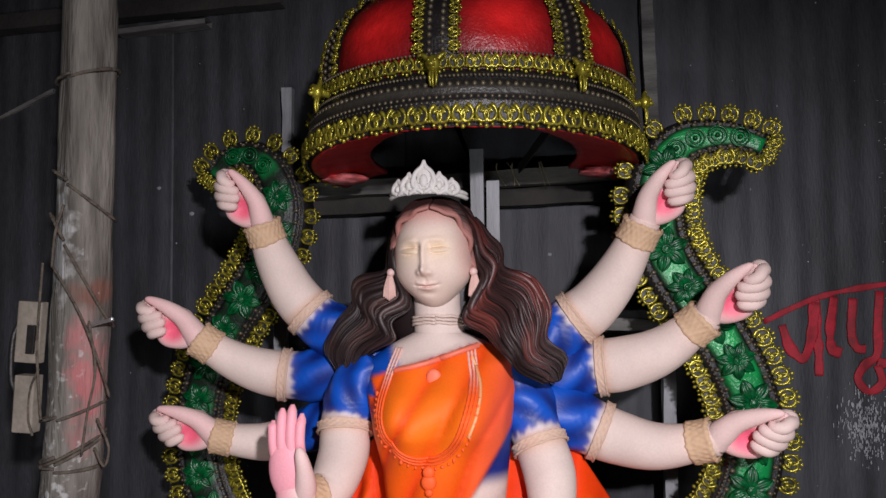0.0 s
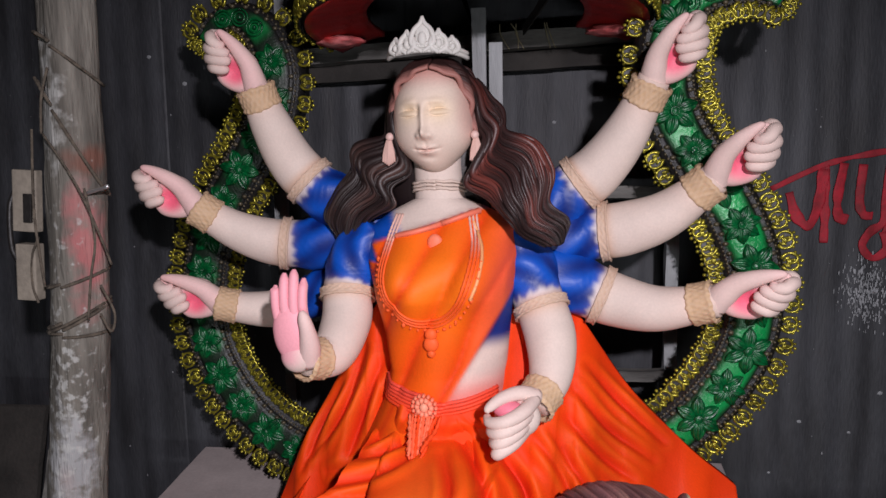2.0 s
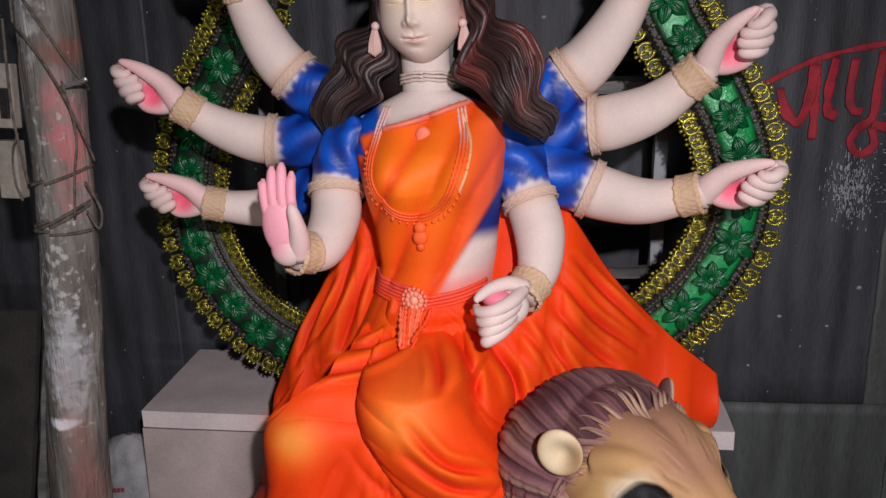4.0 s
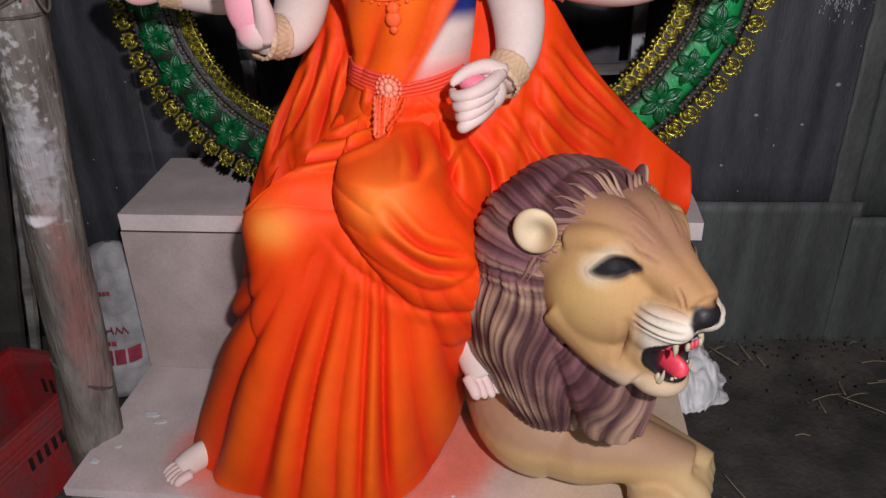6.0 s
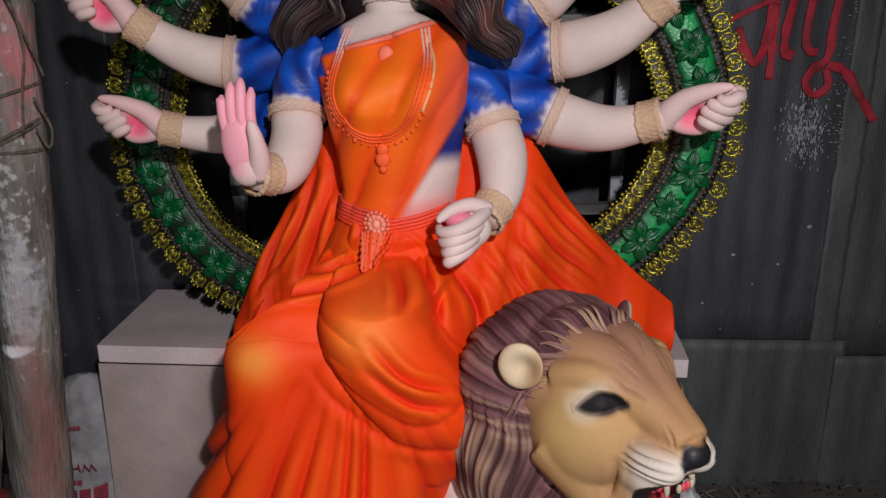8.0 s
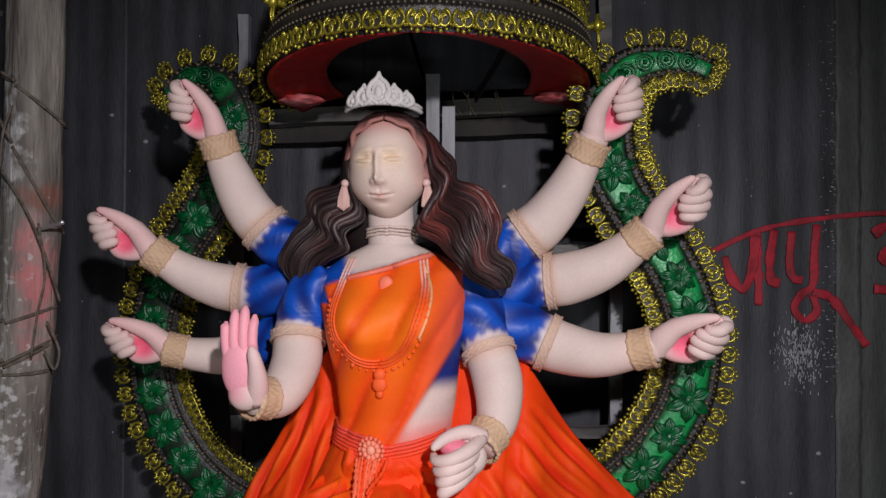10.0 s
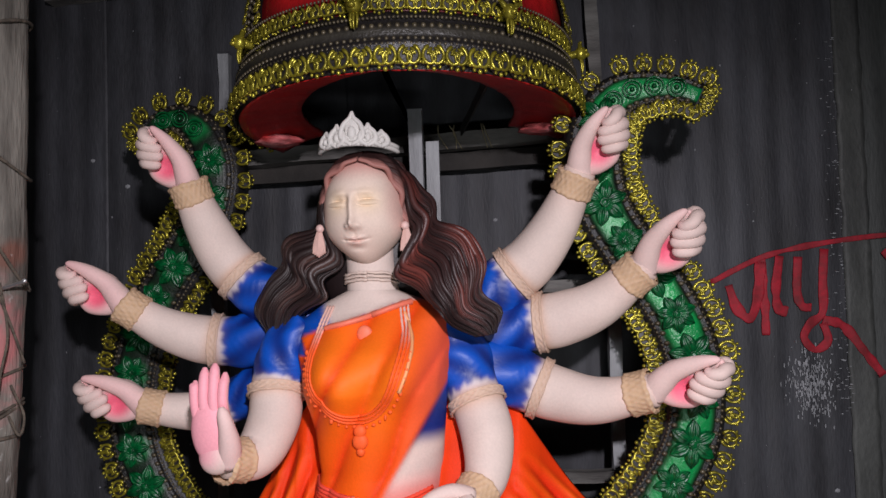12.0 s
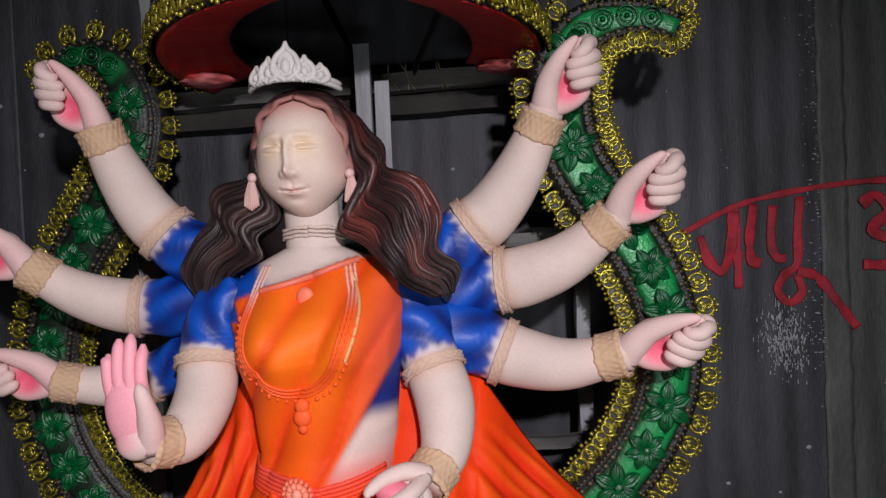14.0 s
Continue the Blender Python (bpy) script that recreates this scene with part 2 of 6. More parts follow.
floor = Clay()
floor.grid(lambda u, v: (-2.6 + 5.4 * u, -4.2 + 4.3 * v, 0.012 * noise.noise(Vector((u * 14, v * 12, 1))) + 0.006 * noise.noise(Vector((u * 50, v * 44, 2)))
                         + 0.075 * smooth(0.93, 0.985, v) * smooth(0.55, 0.66, u) * (1 + 0.5 * noise.noise(Vector((u * 30, v * 20, 5)))) - 0.008), 110, 90, col=(0, 0, 0, 1), thick=(0, 0, -0.1))
tagged(part("floor", floor, SOIL), "uneven dark packed soil floor of a shed", "floor", kind="structure")

wall = tagged(new("wall_north"), "wall of dark weathered corrugated tin sheets", "wall", kind="structure")
for k, (x0, x1, z0, z1, off, rag) in enumerate(((-2.6, -1.72, 0.02, 2.9, 0.0, 0), (-1.76, -0.93, 0.02, 2.9, 0.004, 0), (-0.97, -0.13, 0.02, 2.9, 0.0, 0), (-0.17, 0.62, 0.02, 2.9, 0.004, 0),
                                               (0.58, 1.27, 0.5, 2.9, 0.008, 0.02), (1.22, 2.8, 0.5, 2.9, 0.0, 0))):
    part("sheet", sheet(x0, x1, z0, z1, off, rag, k), TIN_LOW if k == 5 else TIN, wall)
for k, (x0, x1, z1) in enumerate(((0.55, 1.36, 0.58), (1.33, 2.8, 0.53))):
    part("sheet", sheet(x0, x1, 0.0, z1, 0.016 + 0.004 * k, 0, 9 + k), TIN_LOW, wall)
c = Clay()
c.grid(lambda u, v: (1.258 + 0.075 * u + 0.006 * noise.noise(Vector((u * 3, v * 40, 3))) - 0.012 * (1 - v), -0.012 + 0.004 * noise.noise(Vector((u * 2, v * 9, 1))), 0.52 + 2.36 * v), 6, 90, col=(0, 0, 0, 1), thick=(0, 0.002, 0))
part("seam_strip", c, TIN_SEAM, wall, "flat greenish tin strip over a seam")
for name, size, at in (("wall_west", (0.04, 4.4, 3.0), (-2.62, -2.05, 1.45)), ("wall_east", (0.04, 4.4, 3.0), (2.82, -2.05, 1.45)), ("wall_south", (5.5, 0.04, 3.0), (0.1, -4.22, 1.45))):
    tagged(part(name, box(size, at), TIN), "dark tin wall of the shed", "wall", kind="structure")
tagged(part("ceiling", box((5.6, 4.5, 0.03), (0.1, -2.05, 2.96)), DARKWOOD), "dark ceiling of the shed", "ceiling", kind="structure")

# fine dirt specks and lime splashes on the wall
for k, (x, z, r) in enumerate(((-0.865, 1.9, 0.009), (-0.975, 1.985, 0.008), (-0.87, 1.34, 0.006), (-0.62, 1.33, 0.005), (0.2, 1.42, 0.007), (0.27, 1.75, 0.007), (0.86, 1.8, 0.006),
                              (1.07, 1.0, 0.007), (1.12, 0.83, 0.006), (0.98, 0.86, 0.008), (1.2, 0.95, 0.008), (0.9, 0.7, 0.005), (1.3, 0.66, 0.006))):
    bm = bmesh.new()
    bmesh.ops.create_icosphere(bm, subdivisions=1, radius=r)
    bmesh.ops.scale(bm, vec=(1, 0.35, 0.8), verts=bm.verts)
    sp = part("lime_splash", bm, CHALK)
    sp.location = (x, wall_y(x) - 0.008, z)
    tagged(sp, "small white lime splash on the tin wall", "splash", "lime splashes")

# white scraped patch: short vertical smears of lime on the ridges
patch = Clay()
rnd = random.Random(4)
for k in range(420):
    x, z = rnd.gauss(1.145, 0.030), rnd.gauss(1.25, 0.045)
    w, h = rnd.uniform(0.0015, 0.005), rnd.uniform(0.003, 0.014)
    patch.grid(lambda u, v: (x + w * (u - 0.5) * (1 - abs(2 * v - 1) * 0.6), wall_y(x + w * (u - 0.5)) - 0.0135 - 0.0002 * (k % 7), z + h * (v - 0.5)), 2, 3, col=(0, 0, 0, 1))
for k in range(170):
    x, z = 1.245 + 0.014 * rnd.random() - 0.05 * rnd.random() ** 3, rnd.uniform(1.15, 2.25)
    w, h = rnd.uniform(0.002, 0.011), rnd.uniform(0.001, 0.004)
    patch.grid(lambda u, v: (x + w * (u - 0.5), wall_y(x + w * (u - 0.5)) - 0.0135, z + h * (v - 0.5) * (1 - abs(2 * u - 1) * 0.6)), 3, 2, col=(0, 0, 0, 1))
for k in range(260):
    x, z, r = rnd.uniform(-1.5, 1.8), rnd.uniform(0.4, 2.6), 0.0007 + 0.0022 * rnd.random() ** 3
    patch.ball((x, wall_y(x) - 0.0105, z), (r, r * 0.5, r * rnd.uniform(0.8, 1.6)), (0, 0, 0, 1), None, 6, 4)
tagged(part("lime_patch", patch, CHALK), "scuffed patch of whitish lime on tin wall", "stain", kind="stuff")


def stroke(name, pts, width, label):
    """A brushed line on the corrugated wall, through (x, z)."""
    c = Clay()
    q = catmull(pts, 30)

    def fn(u, v):
        j = int(round(v * 30))
        d = q[min(30, j + 1)] - q[max(0, j - 1)]
        d = d / (np.linalg.norm(d) + 1e-9)
        wd = 1.3 * width * (1 + 0.5 * noise.noise(Vector((v * 9, pts[0][0] * 9, 0))))
        x, z = q[j][0] - d[1] * wd * (u - 0.5), q[j][1] + d[0] * wd * (u - 0.5)
        return (x, wall_y(x) - 0.0155, z)
    c.grid(fn, 6, 30, col=(0, 0, 0, 1), thick=(0, 0.0015, 0))
    return part(name, c, SPRAY, writing, label)


writing = tagged(new("wall_writing"), "red hand-painted letters on the tin wall", "writing")
for pts, w in ((((0.93, 1.535), (0.95, 1.47), (0.985, 1.44), (1.01, 1.50), (1.022, 1.60)), 0.02), (((1.025, 1.61), (1.028, 1.50), (1.027, 1.39)), 0.016),
               (((1.075, 1.615), (1.06, 1.52), (1.065, 1.465), (1.09, 1.455)), 0.02), (((1.125, 1.61), (1.118, 1.51), (1.13, 1.47), (1.155, 1.465)), 0.018),
               (((1.198, 1.63), (1.19, 1.54), (1.185, 1.45), (1.15, 1.42), (1.13, 1.38), (1.16, 1.345), (1.195, 1.37), (1.185, 1.42)), 0.018),
               (((1.185, 1.43), (1.24, 1.41), (1.29, 1.34), (1.34, 1.27)), 0.02), (((0.88, 1.545), (1.02, 1.61), (1.15, 1.64), (1.32, 1.66), (1.45, 1.665)), 0.012),
               (((1.36, 1.60), (1.40, 1.625), (1.43, 1.58), (1.385, 1.53), (1.44, 1.50), (1.43, 1.44), (1.36, 1.44)), 0.022)):
    stroke("brush_stroke", pts, w, "")


def log(name, pts, r, material, label, category, n=8, bumpy=0.1, seed=0, parent=None, m=24):
    c = Clay()
    c.tube([(*p, r) for p in pts], (0, 0, 0, 1), m=m, n=n, wave=lambda s, w: 1 + bumpy * noise.noise(Vector((s * 7, math.cos(w) * 1.3, math.sin(w) * 1.3 + seed))))
    ob = part(name, c, material, parent)
    return ob if parent else tagged(ob, label, category)


# timber frame behind the sculpture
def plank(name, a, b, h, d, material, label, category="beam"):
    a, b = Vector(a), Vector(b)
    c = Clay()
    along = b - a

    def fn(u, v):
        w = [(-1, -1), (1, -1), (1, 1), (-1, 1)][int(u * 4) % 4]
        p = a + along * v
        j = 0.004 * noise.noise(p * 14 + Vector((0, u * 4, 0)))
        up = Vector((0, 0, 1)) if abs(along.z) < 0.7 * along.length else Vector((1, 0, 0))
        return p + up * (w[1] * h / 2 + j) + Vector((0, w[0] * d / 2 + j, 0))
    c.grid(fn, 4, 16, wrap=True, col=(0, 0, 0, 1))
    return tagged(part(name, c, material, sharp=True), label, category)


plank("frame_rail", (-0.55, -0.12, 1.94), (0.62, -0.12, 1.985), 0.045, 0.05, BEAM, "grey weathered timber rail nailed across the frame")
plank("frame_rail", (-0.5, -0.07, 1.90), (0.6, -0.07, 1.93), 0.05, 0.03, DARKWOOD, "dark timber rail in shadow under the canopy")
plank("frame_rail", (-1.75, -0.04, 2.53), (-0.55, -0.04, 2.575), 0.05, 0.05, DARKWOOD, "dark timber rail high on the tin wall")
plank("frame_rail", (-1.10, -0.03, 2.49), (-0.80, -0.03, 2.51), 0.016, 0.05, BEAM, "thin grey batten under the high rail")
plank("frame_post", (0.075, -0.3, 2.02), (0.075, -0.3, 0.75), 0.035, 0.035, BAMBOO, "pale grey pole behind the head", "post")
plank("frame_post", (0.115, -0.27, 1.94), (0.115, -0.27, 0.75), 0.034, 0.03, BAMBOO, "short pale grey stick tied to the pole", "post")
plank("frame_rail", (0.33, -0.19, 1.552), (0.60, -0.19, 1.548), 0.03, 0.04, BEAM, "grey batten behind the shoulder")
plank("frame_post", (0.578, -0.18, 1.6), (0.574, -0.18, 0.727), 0.034, 0.03, BAMBOO, "pale upright stick behind the arms", "post")
plank("frame_post", (-0.5, -0.2, 1.62), (-0.49, -0.2, 0.727), 0.034, 0.03, BAMBOO, "pale upright stick in the frame", "post")
plank("frame_rail", (0.3, -0.19, 1.04), (0.585, -0.19, 1.05), 0.03, 0.03, BEAM, "grey batten low in the frame")
plank("frame_rail", (-0.51, -0.205, 1.10), (-0.2, -0.205, 1.11), 0.03, 0.03, DARKWOOD, "dark batten low in the frame")
plank("wall_pole", (0.555, -0.05, 2.85), (0.575, -0.05, 2.05), 0.035, 0.035, BEAM, "grey stick standing against the wall", "post")
plank("wall_pole", (-0.53, -0.05, 2.28), (-0.53, -0.05, 1.6), 0.03, 0.03, BAMBOO, "short pale stick against the wall", "post")
plank("canopy_brace", (0.05, -0.72, 2.03), (0.05, -0.12, 2.0), 0.03, 0.03, DARKWOOD, "dark stick carrying the canopy from inside", "brace")
plank("canopy_brace", (0.3, -0.62, 2.06), (0.18, -0.12, 1.99), 0.028, 0.028, DARKWOOD, "dark slanting stick inside the canopy", "brace")

# ---- the post with its ropes and boards ----
POSTLINE = [(-0.725, -0.75, 2.9), (-0.737, -0.75, 2.3), (-0.745, -0.75, 1.8), (-0.765, -0.75, 1.3), (-0.825, -0.74, 0.8), (-0.88, -0.71, 0.4), (-0.95, -0.67, -0.02)]
post = thing("timber_post", "rough grey timber post splashed with red and white paint", "post")
c = Clay()
c.tube([(*p, r) for p, r in zip(POSTLINE, (0.05, 0.052, 0.056, 0.058, 0.062, 0.066, 0.07))], (0, 0, 0, 1), m=90, n=20,
       wave=lambda s, w: 1 + 0.13 * math.cos(4 * w + 0.6) * (0.7 + 0.3 * math.sin(s * 9)) + 0.09 * noise.noise(Vector((s * 16, math.cos(w) * 1.6, math.sin(w) * 1.6))) + 0.03 * noise.noise(Vector((s * 70, w * 3, 2))))
pm = POST.copy()
pm.name = "post_timber_splashed"
nt = pm.node_tree
pb = nt.nodes["Principled BSDF"]
src = pb.inputs["Base Color"].links[0].from_socket
geo = nt.nodes.new("ShaderNodeTexCoord")


def splash(src, centre, size, color, sc, lo, hi, strength=1.0):
    """A splash of paint with a broken outline round a place."""
    n, l = nt.nodes, nt.links
    mp = n.new("ShaderNodeMapping")
    mp.vector_type = "TEXTURE"
    mp.inputs["Location"].default_value, mp.inputs["Scale"].default_value = centre, size
    l.new(geo.outputs["Object"], mp.inputs["Vector"])
    gr = n.new("ShaderNodeTexGradient")
    gr.gradient_type = "SPHERICAL"
    l.new(mp.outputs[0], gr.inputs["Vector"])
    no = n.new("ShaderNodeTexNoise")
    no.inputs["Scale"].default_value, no.inputs["Detail"].default_value = sc, 5
    l.new(geo.outputs["Object"], no.inputs["Vector"])
    ad = n.new("ShaderNodeMath")
    ad.operation = "MULTIPLY"
    l.new(gr.outputs["Fac"], ad.inputs[0])
    l.new(no.outputs["Fac"], ad.inputs[1])
    mr = n.new("ShaderNodeMapRange")
    mr.inputs["From Min"].default_value, mr.inputs["From Max"].default_value, mr.inputs["To Max"].default_value = lo, hi, strength
    l.new(ad.outputs[0], mr.inputs["Value"])
    mx = n.new("ShaderNodeMix")
    mx.data_type = "RGBA"
    mx.inputs["B"].default_value = (*color, 1)
    l.new(src, mx.inputs["A"])
    l.new(mr.outputs[0], mx.inputs["Factor"])
    return mx.outputs["Result"]


src = splash(src, (-0.715, -0.79, 1.47), (0.07, 0.12, 0.26), (0.50, 0.12, 0.13), 24, 0.20, 0.42, 0.6)
src = splash(src, (-0.70, -0.78, 1.66), (0.07, 0.1, 0.06), (0.16, 0.06, 0.04), 20, 0.15, 0.35, 0.8)
src = splash(src, (-0.79, -0.80, 1.0), (0.12, 0.12, 0.3), (0.50, 0.51, 0.53), 34, 0.24, 0.36, 0.5)
src = splash(src, (-0.77, -0.80, 1.78), (0.12, 0.12, 0.36), (0.5, 0.5, 0.48), 30, 0.30, 0.42, 0.6)
src = splash(src, (-0.815, -0.80, 0.86), (0.05, 0.1, 0.022), (0.8, 0.8, 0.8), 20, 0.1, 0.25)
src = splash(src, (-0.82, -0.78, 0.45), (0.06, 0.12, 0.35), (0.36, 0.15, 0.13), 9, 0.15, 0.45, 0.6)
src = splash(src, (-0.78, -0.80, 1.2), (0.4, 0.4, 2.4), (0.46, 0.46, 0.44), 55, 0.50, 0.60, 0.7)
src = splash(src, (-0.79, -0.80, 0.62), (0.055, 0.12, 0.5), (0.27, 0.11, 0.09), 12, 0.12, 0.40, 0.7)
nt.links.new(src, pb.inputs["Base Color"])
part("shaft", c, pm, post)


def post_at(z):
    pts = sorted(POSTLINE, key=lambda p: p[2])
    for a, b in zip(pts, pts[1:]):
        if a[2] <= z <= b[2]:
            k = (z - a[2]) / (b[2] - a[2])
            return a[0] + (b[0] - a[0]) * k, a[1] + (b[1] - a[1]) * k
    return pts[-1][:2]


rnd = random.Random(7)
for z, tilt, turns in ((1.86, -0.05, 1), (1.70, -0.12, 1), (1.405, 0.02, 1), (1.32, 0.03, 2), (1.29, 0.0, 1), (2.12, 0.02, 1), (0.38, -0.06, 1)):
    cx, cy = post_at(z)
    c = Clay()
    n = 18 * turns
    c.tube([(cx + 0.062 * math.sin(2 * math.pi * i / 18), cy - 0.062 * math.cos(2 * math.pi * i / 18), z + tilt * math.sin(2 * math.pi * i / 18 - 0.5) + 0.008 * (i / 18), 0.003 + 0.001 * rnd.random()) for i in range(n + 1)], (0, 0, 0, 1), m=n * 3, n=6)
    tagged(part("rope", c, ROPE), "thin jute rope wound round the timber post", "rope", "ropes on the post")
for pts in (((-0.77, -0.815, 1.71), (-0.72, -0.822, 1.64), (-0.69, -0.82, 1.58), (-0.672, -0.80, 1.5), (-0.665, -0.78, 1.44)), ((-0.69, -0.815, 1.60), (-0.678, -0.81, 1.5), (-0.69, -0.815, 1.42), (-0.70, -0.82, 1.33)),
            ((-0.68, -0.8, 1.4), (-0.66, -0.79, 1.34), (-0.67, -0.79, 1.3), (-0.685, -0.8, 1.34)), ((-0.79, -0.82, 1.72), (-0.8, -0.82, 1.55), (-0.79, -0.82, 1.4)), ((-0.745, -0.82, 1.84), (-0.76, -0.825, 1.78), (-0.77, -0.82, 1.71)),
            ((-0.81, -0.8, 1.5), (-0.835, -0.79, 1.46), (-0.84, -0.79, 1.4), (-0.83, -0.79, 1.36))):
    c = Clay()
    c.tube([(*p, 0.0027) for p in pts], (0, 0, 0, 1), m=24, n=6)
    tagged(part("rope", c, ROPE), "loose end of jute rope hanging on the post", "rope", "ropes on the post")
c = Clay()
c.tube([(-0.71, -0.79, 1.587, 0.004), (-0.655, -0.80, 1.60, 0.0035), (-0.65, -0.80, 1.602, 0.006)], (0, 0, 0, 1), m=8, n=8)
tagged(part("nail", c, NAILM), "bright metal nail sticking out of the post", "nail")
switch = thing("switch_board", "bare plywood board tied to the timber post", "board")
part("plate", box((0.055, 0.022, 0.13), (-0.85, -0.77, 1.575), 0.003, (0, 4, 0)), PLATE, switch)
part("slot", box((0.018, 0.006, 0.06), (-0.84, -0.785, 1.56), 0.001, (0, 4, 0)), BLACK, switch, "dark slot in the board")
tagged(part("wood_block", box((0.045, 0.03, 0.12), (-0.853, -0.775, 1.425), 0.003, (0, 3, 0)), PLATE), "pale wooden block tied to the post with rope", "block")
for pts in (((-0.875, -0.77, 1.6), (-0.885, -0.78, 1.56), (-0.88, -0.79, 1.48), (-0.872, -0.78, 1.44)),):
    c = Clay()
    c.tube([(*p, 0.006) for p in pts], (0, 0, 0, 1), m=20, n=6)
    tagged(part("cable", c, BLACK), "dark loop of cable beside the board", "cable")
# sticks and boards that lean behind the post
plank("leaning_board", (-1.36, -0.22, 0.93), (-1.42, -0.40, 0.02), 0.20, 0.02, DARKWOOD, "dark weathered board leaning on the wall", "board")
plank("leaning_stick", (-1.22, -0.26, 0.82), (-1.27, -0.42, 0.02), 0.025, 0.02, BEAM, "grey stick leaning beside the board", "stick")
plank("leaning_stick", (-1.55, -0.008, 2.23), (-1.345, -0.008, 2.322), 0.012, 0.012, BEAM, "thin grey twig stuck across the wall", "stick")
plank("leaning_stick", (-1.42, -0.008, 2.53), (-1.33, -0.008, 2.535), 0.014, 0.012, BEAM, "thin pale splinter on the wall", "stick")

# ---- the wooden stand ----
SPILL = (0.95, 0.12, 0.02, 0.6)


def dust(p):
    """Dusty pinkish plywood with orange overspray round the hem and lap."""
    base = (0.80, 0.68, 0.655, 0.62)
    k = noise.noise(Vector(p) * 5) * 0.5 + 0.5
    base = mix(base, (0.66, 0.57, 0.555, 0.7), k)
    d = math.hypot((p[0] + 0.22) / 0.43, (p[1] + 0.72) / 0.27) if p[2] < 0.3 else math.hypot((p[0] + 0.1) / 0.36, (p[1] + 0.5) / 0.3)
    hem = 1 - smooth(0.90, 1.14, d + 0.06 * noise.noise(Vector(p) * 12))
    warm = smooth(0.0, 0.45, p[0]) * (1 - smooth(0.3, 0.5, p[2]))
    base = mix(base, (0.78, 0.58, 0.38, 0.6), warm * 0.8)
    return mix(base, SPILL, hem * 0.7)


stand = thing("wooden_stand", "low plywood platform dusted pinkish grey with orange overspray", "platform")
part("top_panel", rough_box(((-0.893, -0.895), (0.702, -0.955), (0.76, -0.06), (-0.9, -0.06)), 0.13, 0.156, dust, 0.02), BOARD, stand)
grime = lambda p: mix((0.30, 0.27, 0.25, 0.8), (0.15, 0.14, 0.13, 0.85), 0.5 + 0.8 * noise.noise(Vector(p) * 7))
front = [-0.885, -0.36, -0.27, 0.16, 0.70]
for a, b in zip(front, front[1:]):
    ya, yb = -0.89 - 0.0376 * (a + 0.893), -0.89 - 0.0376 * (b + 0.893)
    part("front_panel", rough_box(((a + 0.0015, ya), (b - 0.0015, yb), (b - 0.0015, yb + 0.02), (a + 0.0015, ya + 0.02)), 0.004, 0.1295, grime, 0.05), BOARD, stand)
for xa, ya, xb, yb in ((-0.888, -0.86, -0.895, -0.08), (0.69, -0.92, 0.75, -0.08)):
    part("side_panel", rough_box(((xa, ya), (xa + 0.02, ya), (xb + 0.02, yb), (xb, yb)), 0.004, 0.1295, dust, 0.05), BOARD, stand)
seat = thing("bench_seat", "box seat with thick plywood lid behind the figure", "bench")
part("lid", rough_box(((-0.826, -0.466), (0.721, -0.508), (0.76, -0.02), (-0.866, -0.01)), 0.680, 0.728, dust, 0.03), BOARD, seat)
ply = lambda p: mix(dust(p), (0.42, 0.335, 0.29, 0.75), 0.55 + 0.25 * noise.noise(Vector((p[0] * 9, p[1] * 9, p[2] * 1.2))))
part("body", rough_box(((-0.845, -0.44), (0.69, -0.475), (0.71, -0.06), (-0.875, -0.06)), 0.157, 0.662, ply, 0.03, 0.002, (-0.05, 0.066)), BOARD, seat, "pinkish grey plywood box front")
# near-black strip put in for the shade of the gap below the lid
part("cleat", rough_box(((-0.76, -0.42), (0.66, -0.45), (0.68, -0.12), (-0.78, -0.12)), 0.6625, 0.6795, lambda p: (0.03, 0.03, 0.03, 0.9)), BOARD, seat, "near-black strip standing for shade in the gap under the lid")


# ---- the many-armed figure: one mesh ----
SKIN, PINK, TAN = (0.75, 0.615, 0.545, 0.66), (0.93, 0.34, 0.42, 0.55), (0.66, 0.43, 0.235, 0.6)
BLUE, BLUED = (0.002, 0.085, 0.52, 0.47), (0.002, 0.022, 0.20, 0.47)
ORANGE, DEEP, AMBER = (0.96, 0.064, 0.003, 0.62), (0.72, 0.018, 0.004, 0.62), (1.0, 0.20, 0.008, 0.6)
HAIR, HAIR2 = (0.016, 0.009, 0.009, 0.48), (0.085, 0.028, 0.024, 0.48)
WHITE = (0.66, 0.64, 0.60, 0.6)
fig = Clay()
rnd = random.Random(11)

TORSO = np.array([(1.00, 0.0, -0.60, 0.19, 0.15), (1.06, 0.01, -0.615, 0.165, 0.12), (1.12, 0.015, -0.625, 0.14, 0.098), (1.19, 0.02, -0.63, 0.128, 0.09), (1.27, 0.02, -0.64, 0.136, 0.094),
                  (1.36, 0.015, -0.645, 0.15, 0.098), (1.44, 0.012, -0.63, 0.166, 0.092), (1.50, 0.012, -0.615, 0.16, 0.075), (1.535, 0.01, -0.61, 0.11, 0.06), (1.56, 0.006, -0.61, 0.055, 0.05)])


def torso_at(z):
    return [np.interp(z, TORSO[:, 0], TORSO[:, i]) for i in range(1, 5)]


def chest(x, z):
    """How far the bust and the folds of the sash stand out from the plain body."""
    b = 0.062 * math.exp(-((x + 0.058) / 0.062) ** 2 - ((z - 1.395) / 0.065) ** 2) + 0.060 * math.exp(-((x - 0.088) / 0.062) ** 2 - ((z - 1.40) / 0.065) ** 2)
    b += 0.012 * math.exp(-((x - 0.06) / 0.08) ** 2 - ((z - 1.15) / 0.05) ** 2)
    return b


